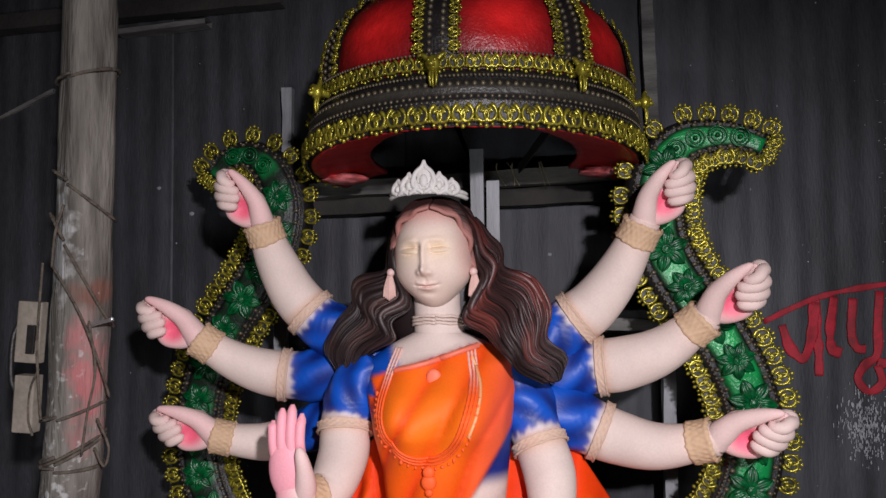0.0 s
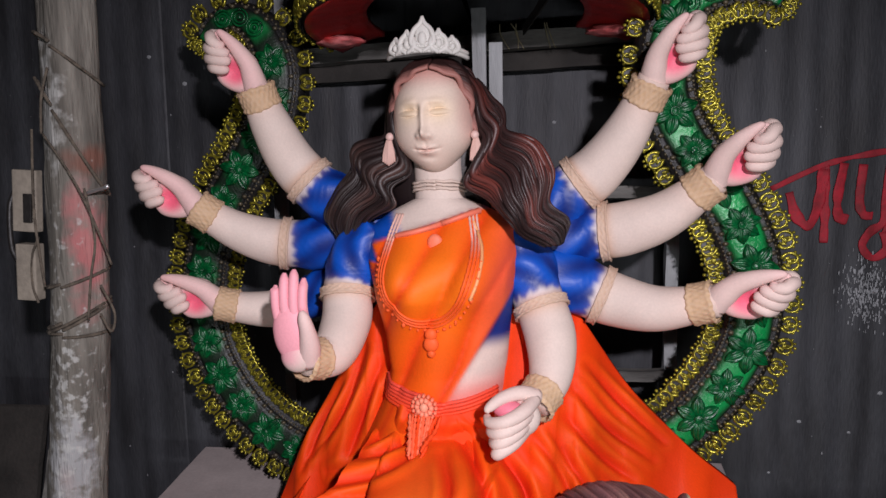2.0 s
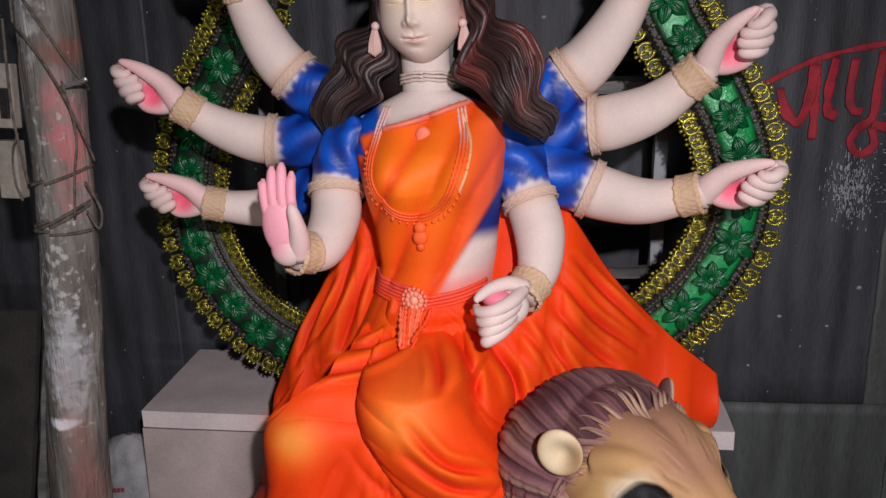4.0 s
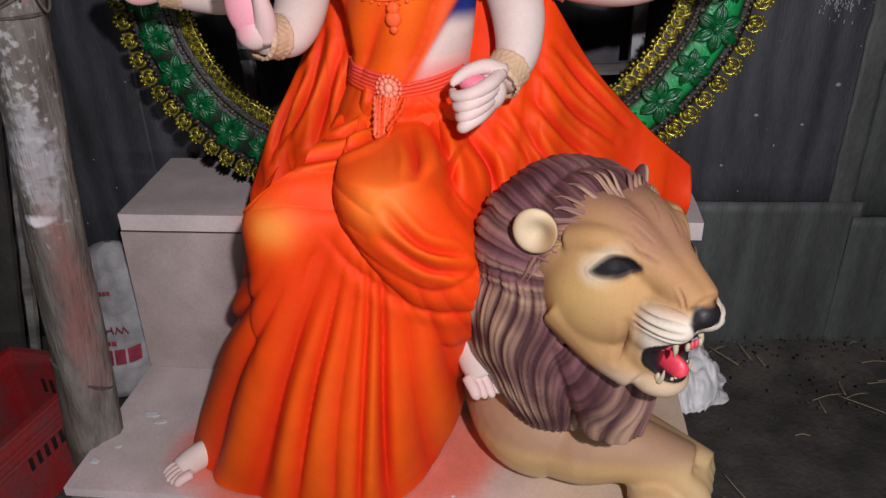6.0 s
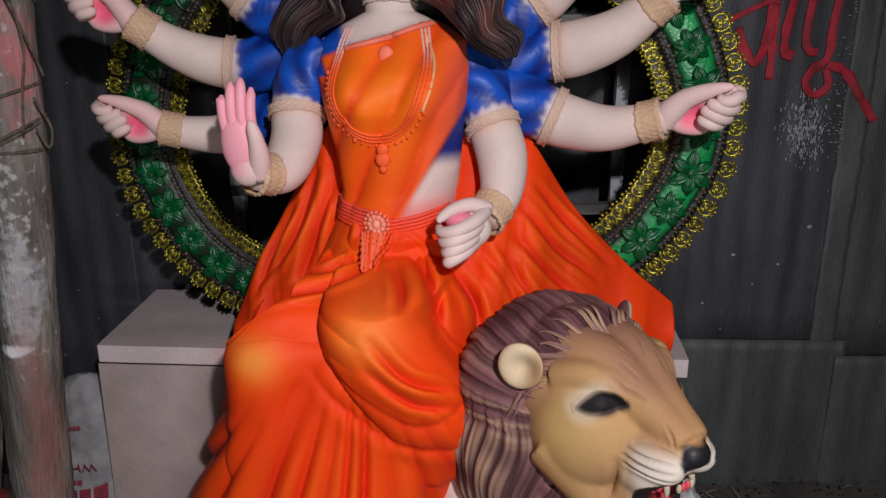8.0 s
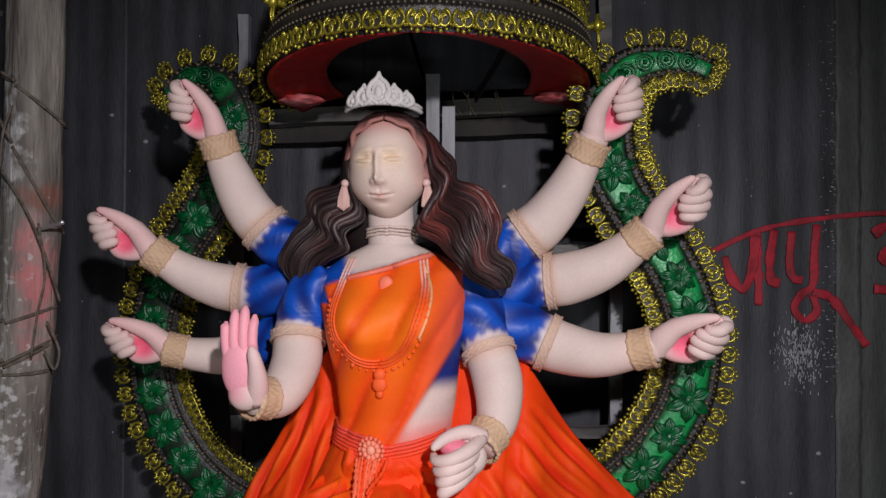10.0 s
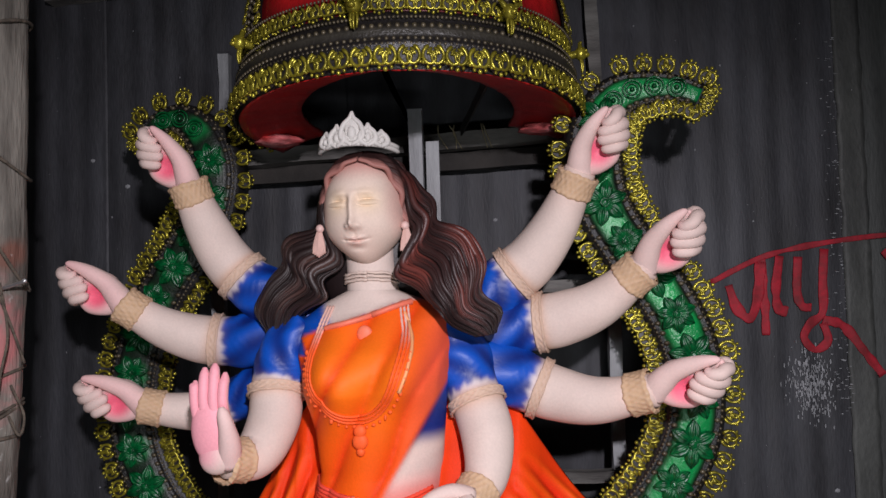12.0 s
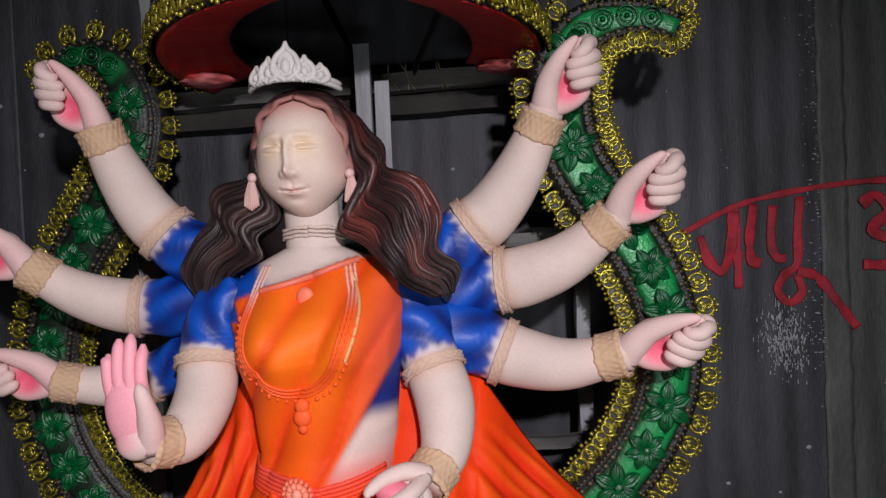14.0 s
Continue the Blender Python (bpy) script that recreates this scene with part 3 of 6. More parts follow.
def sash(x, z):
    """1 on the orange cloth, 0 beside it."""
    right = 0.045 + (z - 1.17) * 0.60
    top = 1.487 + 0.30 * (x + 0.08)
    left = -0.125 - 0.6 * (z - 1.46) if z > 1.43 else -9
    return smooth(0.006, -0.006, x - right) * smooth(0.005, -0.005, z - top) * smooth(-0.012, 0.0, x - left)


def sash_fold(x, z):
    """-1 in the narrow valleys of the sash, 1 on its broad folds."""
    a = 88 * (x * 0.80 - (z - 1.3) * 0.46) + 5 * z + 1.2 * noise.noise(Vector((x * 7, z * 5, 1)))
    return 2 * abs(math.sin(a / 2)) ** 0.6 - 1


def torso_paint(x, z, front):
    k = sash(x, z)
    skin = mix(mix(SKIN, (0.75, 0.18, 0.15, 0.5), smooth(1.205, 1.145, z - 0.12 * (x - 0.05)) * 0.9), ORANGE, smooth(1.138, 1.12, z))
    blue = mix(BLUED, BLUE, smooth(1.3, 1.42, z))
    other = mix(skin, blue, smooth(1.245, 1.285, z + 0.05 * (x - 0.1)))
    if z > 1.487 + 0.30 * (x + 0.08) and -0.105 < x < 0.12:
        other = mix(SKIN, blue, smooth(-0.075, -0.1, x - (1.52 - z) * 0.6))
    # shade of the folds and highlights on folds and bust are painted in
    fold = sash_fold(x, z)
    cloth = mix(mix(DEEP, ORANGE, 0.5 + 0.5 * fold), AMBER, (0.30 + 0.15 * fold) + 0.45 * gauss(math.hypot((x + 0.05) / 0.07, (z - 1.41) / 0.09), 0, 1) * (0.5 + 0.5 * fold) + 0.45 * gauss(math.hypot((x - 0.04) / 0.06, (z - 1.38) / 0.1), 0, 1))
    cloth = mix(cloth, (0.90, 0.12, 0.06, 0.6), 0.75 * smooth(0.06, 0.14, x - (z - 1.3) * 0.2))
    return mix(other, cloth, k)


def front_y(x, z):
    cx, cy, rx, ry = torso_at(z)
    q = max(0.0, 1 - ((x - cx) / rx) ** 2)
    k = sash(x, z)
    f = 0.010 * sash_fold(x, z) * k * smooth(1.12, 1.2, z) + 0.008 * k
    return cy - ry * math.sqrt(q) - (chest(x, z) + f) * smooth(0, 0.25, q)


def torso_fn(u, v):
    z = 1.0 + 0.56 * v
    cx, cy, rx, ry = torso_at(z)
    w = 2 * math.pi * u
    x = cx + rx * math.cos(w)
    if math.sin(w) < 0:
        y = front_y(x, z)
    else:
        y = cy + ry * math.sin(w)
    return (x, y, z), torso_paint(x, z, math.sin(w) < 0)


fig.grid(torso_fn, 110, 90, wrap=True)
# neck and head
fig.tube([(0.008, -0.605, 1.50, 0.072), (0.006, -0.602, 1.55, 0.058), (0.003, -0.60, 1.60, 0.053), (0.0, -0.605, 1.68, 0.053)], SKIN, m=16, n=24)
for k in range(3):
    fig.tube([(0.004 + 0.0575 * math.sin(2 * math.pi * i / 20), -0.601 - 0.0575 * math.cos(2 * math.pi * i / 20), 1.574 + 0.0075 * k + 0.009 * math.cos(2 * math.pi * i / 20) + 0.001 * math.sin(i * 2.7 + k), 0.0022 + 0.0006 * (i % 3)) for i in range(21)], mix(SKIN, TAN, 0.12), m=60, n=6,
             wave=lambda s, w: 1 + 0.3 * math.sin(s * 160))


def face(d):
    x, y, z = d
    f = smooth(0.1, -0.4, y)
    taper = (1 - 0.24 * smooth(-0.2, -1.0, z) - 0.05 * smooth(0.3, 1.0, z)) * (1 + 0.13 * gauss(z, -0.58, 0.32))
    nx, nz = x, z
    out = 1.0
    ax = abs(nx)
    # bridge and tip of the nose
    out += f * 0.105 * gauss(nx, 0, 0.085) * smooth(0.36, 0.0, nz) * smooth(-0.43, -0.34, nz)
    out += f * 0.15 * gauss(nx, 0, 0.105) * gauss(nz, -0.29, 0.09) + f * 0.085 * gauss(ax, 0.15, 0.055) * gauss(nz, -0.335, 0.055)
    # brow, socket, closed lids with a line above and below
    out += f * 0.050 * gauss(ax, 0.34, 0.26) * gauss(nz, 0.27 - 0.25 * (ax - 0.3) ** 2, 0.06)
    out -= f * 0.095 * gauss(ax, 0.34, 0.20) * gauss(nz, 0.12, 0.10) + f * 0.05 * gauss(ax, 0.15, 0.06) * gauss(nz, 0.13, 0.1)
    out += f * 0.085 * gauss(ax, 0.37, 0.19) * gauss(nz, 0.075, 0.055)
    out -= f * 0.055 * gauss(ax, 0.37, 0.22) * (gauss(nz, 0.145 - 0.45 * (ax - 0.36) ** 2, 0.014) + gauss(nz, 0.012 + 0.5 * (ax - 0.36) ** 2, 0.012))
    # lips and chin
    out += f * 0.085 * gauss(nx, 0, 0.20) * gauss(nz, -0.545 + 0.35 * nx * nx - 0.02 * gauss(nx, 0, 0.04), 0.032)
    out += f * 0.105 * gauss(nx, 0, 0.17) * gauss(nz, -0.635 + 0.3 * nx * nx, 0.038)
    out -= f * 0.095 * gauss(nx, 0, 0.235) * gauss(nz, -0.588 + 0.3 * nx * nx, 0.015)
    out -= f * 0.03 * gauss(ax, 0.29, 0.05) * gauss(nz, -0.55, 0.06)
    out -= f * 0.05 * gauss(nx, 0, 0.20) * gauss(nz, -0.72, 0.045) + f * 0.03 * gauss(nx, 0, 0.04) * gauss(nz, -0.46, 0.05)
    out += f * 0.055 * gauss(nx, 0, 0.24) * gauss(nz, -0.86, 0.1)
    return Vector((x * taper, y * (1 - 0.08 * smooth(-0.3, -1, z)) * out, z))


def face_paint(d, p):
    c = mix(mix(SKIN, (0.82, 0.64, 0.50, 0.62), 0.4), (0.84, 0.62, 0.34, 0.6), 0.5 * gauss(abs(d.x), 0.36, 0.30) * gauss(d.z, 0.10, 0.22))
    c = mix(c, (0.66, 0.30, 0.26, 0.6), smooth(0.42, 0.88, d.z) * 0.8 + 0.5 * smooth(0.6, 0.98, abs(d.x)) * smooth(-0.9, -0.2, d.z))
    c = mix(c, (0.72, 0.44, 0.38, 0.6), 0.7 * gauss(d.x, 0, 0.18) * gauss(d.z, -0.585, 0.07))
    return mix(c, HAIR, smooth(0.0, 0.2, d.y))


HEAD = Matrix.Rotation(radians(-2), 3, "Y") @ Matrix.Rotation(radians(-6), 3, "Z")
fig.ball((0.0, -0.640, 1.728), (0.084, 0.094, 0.113), face_paint, HEAD, 200, 260, face)
# hair: a cap, then locks that fall over both shoulders
fig.ball((0.006, -0.592, 1.752), (0.098, 0.092, 0.112), HAIR, None, 32, 20)


j = lambda a: rnd.uniform(-a, a)
fig.ball((0.0, -0.565, 1.64), (0.12, 0.05, 0.17), HAIR, None, 24, 18)


def tress(inner, outer, strands, hue, ph, bulge):
    """A mass of wavy hair that falls between two lines, ridged along its waves, with thicker locks lying on it."""
    A, B = catmull(inner, 80), catmull(outer, 80)

    def place(f, s):
        x = min(max(s, 0.0), 1.0) * 80
        i = min(int(x), 79)
        a, b = Vector(A[i]).lerp(Vector(A[i + 1]), x - i), Vector(B[i]).lerp(Vector(B[i + 1]), x - i)
        p = a.lerp(b, f)
        g = smooth(0.18, 0.42, s)
        across = Vector((b.x - a.x, 0, b.z - a.z)).normalized()
        swing = math.sin(s * 19 + ph + 2.4 * f) + 0.4 * math.sin(s * 31 + 5 * f)
        p += across * (g * 0.0150 * swing * (1 - 0.5 * smooth(0.85, 1, s)))
        p.y -= bulge * math.sqrt(max(0.0, math.sin(math.pi * min(1, max(0, f))))) * smooth(0.0, 0.3, s) * (1 - 0.7 * smooth(0.8, 1.0, s)) + 0.006 * g * math.sin(s * 16 + 7 * f + ph)
        return p

    # red-brown patches are hair colour; top paints ridge highlights over dark valleys
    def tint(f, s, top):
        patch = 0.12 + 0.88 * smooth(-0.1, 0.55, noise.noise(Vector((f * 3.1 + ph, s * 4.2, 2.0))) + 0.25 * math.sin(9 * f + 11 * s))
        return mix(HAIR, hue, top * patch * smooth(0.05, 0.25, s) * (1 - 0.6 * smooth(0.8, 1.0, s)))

    def fn(u, v):
        w = abs(math.sin(math.pi * strands * u + 1.1 * math.sin(v * 6 + u * 9) + 0.8 * noise.noise(Vector((u * 5, v * 7, ph)))))
        p = place(u, v)
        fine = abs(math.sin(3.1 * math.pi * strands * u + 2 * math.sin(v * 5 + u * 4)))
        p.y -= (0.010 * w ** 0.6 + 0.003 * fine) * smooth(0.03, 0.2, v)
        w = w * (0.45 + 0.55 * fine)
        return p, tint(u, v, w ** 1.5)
    fig.grid(fn, strands * 26, 110, thick=(0, 0.03, 0))
    for k in range(strands * 3):
        f, drift = (k + 0.5 + j(0.4)) / (strands * 3), j(0.10)
        s0, s1 = rnd.uniform(0.03, 0.4), rnd.uniform(0.72, 1.0)
        r = rnd.uniform(0.0035, 0.0085)
        lift = rnd.uniform(0.004, 0.009)
        pts = []
        for q in np.linspace(0, 1, 20):
            t = s0 + (s1 - s0) * q
            p = place(min(1.0, max(0.0, f + drift * q + 0.03 * math.sin(q * 8 + k))), t)
            pts.append((p.x, p.y - lift * math.sin(math.pi * q), p.z, r * (0.3 + 0.8 * math.sin(math.pi * (0.1 + 0.86 * q)))))
        # a highlight is painted along the front of each lock
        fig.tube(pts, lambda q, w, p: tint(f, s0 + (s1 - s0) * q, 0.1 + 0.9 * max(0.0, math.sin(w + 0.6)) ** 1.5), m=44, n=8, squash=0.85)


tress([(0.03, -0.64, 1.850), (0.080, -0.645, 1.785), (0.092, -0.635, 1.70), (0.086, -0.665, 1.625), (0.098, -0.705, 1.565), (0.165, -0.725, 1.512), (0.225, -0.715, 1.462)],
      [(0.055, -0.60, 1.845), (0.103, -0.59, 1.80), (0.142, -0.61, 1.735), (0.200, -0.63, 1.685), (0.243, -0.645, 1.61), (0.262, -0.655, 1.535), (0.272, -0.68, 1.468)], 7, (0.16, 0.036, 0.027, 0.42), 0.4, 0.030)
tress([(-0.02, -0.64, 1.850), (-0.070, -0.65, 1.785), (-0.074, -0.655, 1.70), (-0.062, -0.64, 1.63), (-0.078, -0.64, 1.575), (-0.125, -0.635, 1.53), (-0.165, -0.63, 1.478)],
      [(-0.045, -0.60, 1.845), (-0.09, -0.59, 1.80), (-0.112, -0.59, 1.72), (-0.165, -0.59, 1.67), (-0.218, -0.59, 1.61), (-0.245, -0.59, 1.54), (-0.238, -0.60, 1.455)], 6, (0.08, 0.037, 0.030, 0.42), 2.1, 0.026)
# reddish hair waves that frame the brow
for sgn in (-1, 1):
    for k in range(22):
        o = 0.0042 * k
        run = catmull([(sgn * 0.002, -0.704 + o, 1.828 + 0.35 * o), (sgn * (0.034 + 0.1 * o), -0.701 + o, 1.817 + o * 0.35), (sgn * (0.064 + 0.15 * o), -0.682 + o * 0.95, 1.795 + o * 0.25), (sgn * (0.080 + 0.2 * o), -0.668 + o * 0.9, 1.755),
                       (sgn * (0.083 + 0.25 * o), -0.655 + o * 0.85, 1.715 - 0.1 * o), (sgn * (0.092 + 0.35 * o), -0.645 + o * 0.8, 1.665 - 0.3 * o)], 26)
        pts = []
        for i, p in enumerate(run):
            s = i / 26
            w = 0.0042 * smooth(0.05, 0.3, s) * math.sin(s * 22 + k * 0.55 + sgn)
            pts.append((p[0] + sgn * w, p[1] - 0.5 * w, p[2] + 0.6 * w, 0.0034 + 0.0022 * math.sin(math.pi * s) * (1 + 0.3 * math.sin(k * 2.1))))
        fig.tube(pts, lambda s, w, p: mix(mix((0.50, 0.22, 0.185, 0.6), (0.045, 0.018, 0.016, 0.5), k / 6 + (0.2 if sgn < 0 else 0.0) * s), HAIR, 0.6 * smooth(0.6, 1.0, s) * (sgn < 0) + 0.3 * max(0, math.sin(w))), m=40, n=7)
# earrings
for sgn in (-1, 1):
    fig.ball((sgn * 0.089, -0.672, 1.692), (0.009, 0.009, 0.009), (0.75, 0.5, 0.45, 0.5))
    for k in range(7):
        a = (k - 3) / 3
        fig.tube([(sgn * 0.091 + 0.003 * a, -0.672, 1.688, 0.0025), (sgn * 0.092 + 0.009 * a, -0.676 + 0.003 * abs(a), 1.66, 0.004), (sgn * 0.092 + 0.012 * a, -0.675, 1.632 + 0.008 * abs(a), 0.0025)], (0.66, 0.42, 0.36, 0.6), m=8, n=6)
# the small white crown
for zz, rr in ((1.850, 0.005), (1.859, 0.0042)):
    fig.tube([(-0.012 + 0.088 * math.sin(a), -0.608 - 0.088 * math.cos(a), zz + 0.012 * math.cos(a), rr) for a in np.linspace(-1.15, 1.3, 18)], WHITE, m=60, n=7, wave=lambda s, w: 1 + 0.2 * math.sin(s * 190))


def crown_leaf(ang, h, w, z0):
    cx, cy = -0.012 + 0.088 * math.sin(ang), -0.608 - 0.088 * math.cos(ang)
    ex = Vector((math.cos(ang), math.sin(ang), 0))
    up = Vector((0, 0.12, 1)).normalized()
    o = Vector((cx, cy, z0))
    nrm = Vector((math.sin(ang), -math.cos(ang), 0))

    def pt(a, b, r):
        p = o + ex * (a * w) + up * (b * h) + nrm * 0.004
        return (*p, r)
    fig.tube([pt(0, 0.05, 0.004), pt(-0.75, 0.3, 0.006), pt(-0.6, 0.65, 0.0055), pt(-0.15, 0.85, 0.005), pt(0, 1.05, 0.003)], WHITE, m=18, n=7)
    fig.tube([pt(0, 0.05, 0.004), pt(0.75, 0.3, 0.006), pt(0.6, 0.65, 0.0055), pt(0.15, 0.85, 0.005), pt(0, 1.05, 0.003)], WHITE, m=18, n=7)
    fig.ball(o + up * h * 0.45, (w * 0.55, 0.006, h * 0.38), WHITE, Matrix.Rotation(ang, 3, "Z"), 14, 10)
    fig.ball(o + up * h * 0.42 + nrm * 0.006, (w * 0.3, 0.006, h * 0.2), WHITE, Matrix.Rotation(ang, 3, "Z"), 12, 8)
    for s in (-1, 1):
        fig.tube([pt(s * (0.5 - 0.32 * math.cos(t) * (1 - t / 8)), 0.2 + 0.14 * math.sin(t) * (1 - t / 8), 0.0035) for t in np.linspace(0, 6.5, 12)], WHITE, m=24, n=6)


for ang, h, w in ((0, 0.072, 0.030), (-0.36, 0.048, 0.022), (0.36, 0.048, 0.022), (-0.68, 0.036, 0.020), (0.68, 0.036, 0.020)):
    crown_leaf(ang, h, w, 1.855)

# arms: blue sleeve, skin, with an armlet and a bracelet


def hand_fist(wrist, tip, side, size=1.0):
    """A fist seen from its palm, forefinger and thumb raised to the tip; side: +1 or -1 by the way the fingers fold."""
    w, t = Vector(wrist), Vector(tip)
    a = t - w
    L = a.length * 0.97
    a.normalize()
    n = Vector((0, -1, 0))
    n = (n - a * n.dot(a)).normalized()
    b = n.cross(a) * side

    def at(p, q, r):
        return w + (a * p + b * q + n * r) * L
    blush, rose = (0.90, 0.50, 0.50, 0.55), (0.93, 0.10, 0.20, 0.5)

    def palm(d, p):
        k = (p - at(0.36, 0.14, 0.12)).length / L
        return mix(mix(SKIN, blush, 0.35 + 0.45 * smooth(0.45, 0.2, k)), rose, 0.9 * smooth(0.30, 0.10, k))

    def cup(d):
        hollow = 0.75 * math.exp(-((d.x - 0.1) ** 2 + (d.y - 0.1) ** 2) * 2.6) if d.z > 0 else 0.0
        return Vector((d.x, d.y * (1 - 0.22 * smooth(0.1, -1.0, d.x)), d.z * (1 - hollow)))
    rot = Matrix((a, b, n)).transposed()
    fig.ball(at(0.33, 0.11, 0.0), (0.37 * L, 0.36 * L, 0.19 * L), palm, rot, 40, 30, cup)
    tone = lambda s, ww, p: mix(SKIN, blush, 0.25 + 0.35 * smooth(0.45, 1.0, s) + (0.35 * max(0.0, math.sin(ww)) if side > 0 else 0.0))
    # ball of the thumb running up into thumb and forefinger
    fig.tube([(*at(-0.06, 0.0, 0.0), 0.205 * L), (*at(0.12, -0.06, 0.04), 0.185 * L), (*at(0.36, -0.11, 0.08), 0.150 * L), (*at(0.62, -0.09, 0.13), 0.118 * L), (*at(0.82, -0.04, 0.15), 0.085 * L), (*at(0.97, 0.02, 0.15), 0.050 * L), (*at(1.01, 0.03, 0.14), 0.014 * L)], tone, m=30, n=18)
    fig.tube([(*at(0.45, 0.0, -0.08), 0.12 * L), (*at(0.74, 0.06, -0.04), 0.10 * L), (*at(0.92, 0.10, 0.03), 0.075 * L), (*at(1.0, 0.10, 0.08), 0.03 * L)], tone, m=20, n=14)
    fingers = (((0.79, 0.08), (0.97, 0.29), 0.088), ((0.66, 0.07), (0.83, 0.39), 0.094), ((0.545, 0.11), (0.69, 0.46), 0.092), ((0.435, 0.20), (0.56, 0.50), 0.080))
    for (pi, qi), (po, qo), r in fingers:
        r *= L
        fig.tube([(*at(po * 0.62, qo * 0.45, -0.14), r * 1.05), (*at(po - 0.03, qo - 0.12, -0.10), r * 1.1), (*at(po, qo - 0.06, 0.0), r * 1.12), (*at(po - 0.01, qo - 0.09, 0.12), r * 1.08), (*at((pi + po) / 2 + 0.02, (qi + qo) / 2, 0.215), r), (*at(pi + 0.02, qi + 0.05, 0.225), r * 0.95), (*at(pi, qi, 0.19), r * 0.72), (*at(pi - 0.01, qi - 0.015, 0.16), r * 0.2)],
                 lambda s, ww, q: mix(SKIN, blush, 0.15 + 0.5 * smooth(0.6, 1, s)), m=34, n=14)


def frill(centre, axis, r, width, col, rows=3):
    """An embossed, scalloped lace band round a limb."""
    a = Vector(axis).normalized()
    e1 = a.cross(Vector((0, -1, 0.01))).normalized()
    e2 = a.cross(e1)
    c = Vector(centre)
    ph = rnd.uniform(0, 9)

    def fn(u, v):
        w = 2 * math.pi * u
        lace = 0.0011 * math.sin(22 * w + ph) * math.sin(v * 14 + ph) + 0.0014 * noise.noise(Vector((math.cos(w) * 7, math.sin(w) * 7 + ph, v * 5)))
        rim = 0.0024 * (gauss(v, 0.1, 0.07) + gauss(v, 0.9, 0.07))
        edge = 0 if 0 < v < 1 else -0.004
        rr = r * 1.05 + 0.003 + lace + rim + edge
        o = (v - 0.5) * width * (1 + 0.04 * math.sin(11 * w + ph) + 0.05 * math.sin(3 * w))
        k = 0.5 + 160 * lace
        return c + (e1 * math.cos(w) + e2 * math.sin(w)) * rr + a * o, mix(mix(col, (0.40, 0.24, 0.12, 0.65), 0.35), mix(col, SKIN, 0.35), k)
    fig.grid(fn, 96, 14, wrap=True)


def arm(pts, sleeve, cuff=True):
    """pts: (x, y, z, r) from the shoulder to the wrist; sleeve: share of the way that is blue."""
    q = catmull(pts, 40)

    turn = rnd.uniform(0, 6)

    def paint(s, w, p):
        spike = 0.020 * abs(math.sin(6.5 * w + turn)) + 0.012 * abs(math.sin(17 * w)) + 0.010 * math.sin(3 * w + 1)
        k = smooth(sleeve + 0.0 + 1.3 * spike, sleeve + 0.05 + 0.8 * spike, s)
        # gathers shaded in the paint: navy valleys, brighter blue ridges
        deep = 0.5 + 0.5 * math.sin(5 * w + s * 26 + turn) + 0.5 * noise.noise(Vector((p[0] * 24, p[1] * 24, p[2] * 24)))
        c = mix(mix(BLUED, BLUE, deep), (0.66, 0.62, 0.66, 0.55), k)
        c = mix(c, SKIN, smooth(sleeve + 0.05, sleeve + 0.14, s))
        c = mix(c, (0.66, 0.40, 0.27, 0.55), 0.8 * gauss(s, sleeve + 0.11, 0.05))
        return mix(c, (0.80, 0.52, 0.42, 0.55), 0.35 * smooth(0.8, 1.0, s))

    def gather(s, w):
        g = smooth(sleeve + 0.04, sleeve - 0.06, s)
        lace = 0.022 * math.sin(13 * w + turn) * math.sin(s * 150) * gauss(s, sleeve - 0.03, 0.05)
        return 1 + g * (0.055 + 0.05 * math.sin(5 * w + s * 26 + turn) + 0.03 * math.sin(9 * w - s * 34) * smooth(0.25, 0.0, s)) + lace
    fig.tube(pts, paint, m=96, n=48, wave=gather)
    i = int(round((sleeve + 0.10) * 40))
    frill(q[i][:3], (q[i + 1] - q[i - 1])[:3], q[i][3], 0.022, mix((0.68, 0.42, 0.26, 0.6), SKIN, 0.4), 3)
    if cuff:
        frill(q[38][:3], (q[39] - q[37])[:3], q[38][3] * 1.04, 0.052, TAN, 7)


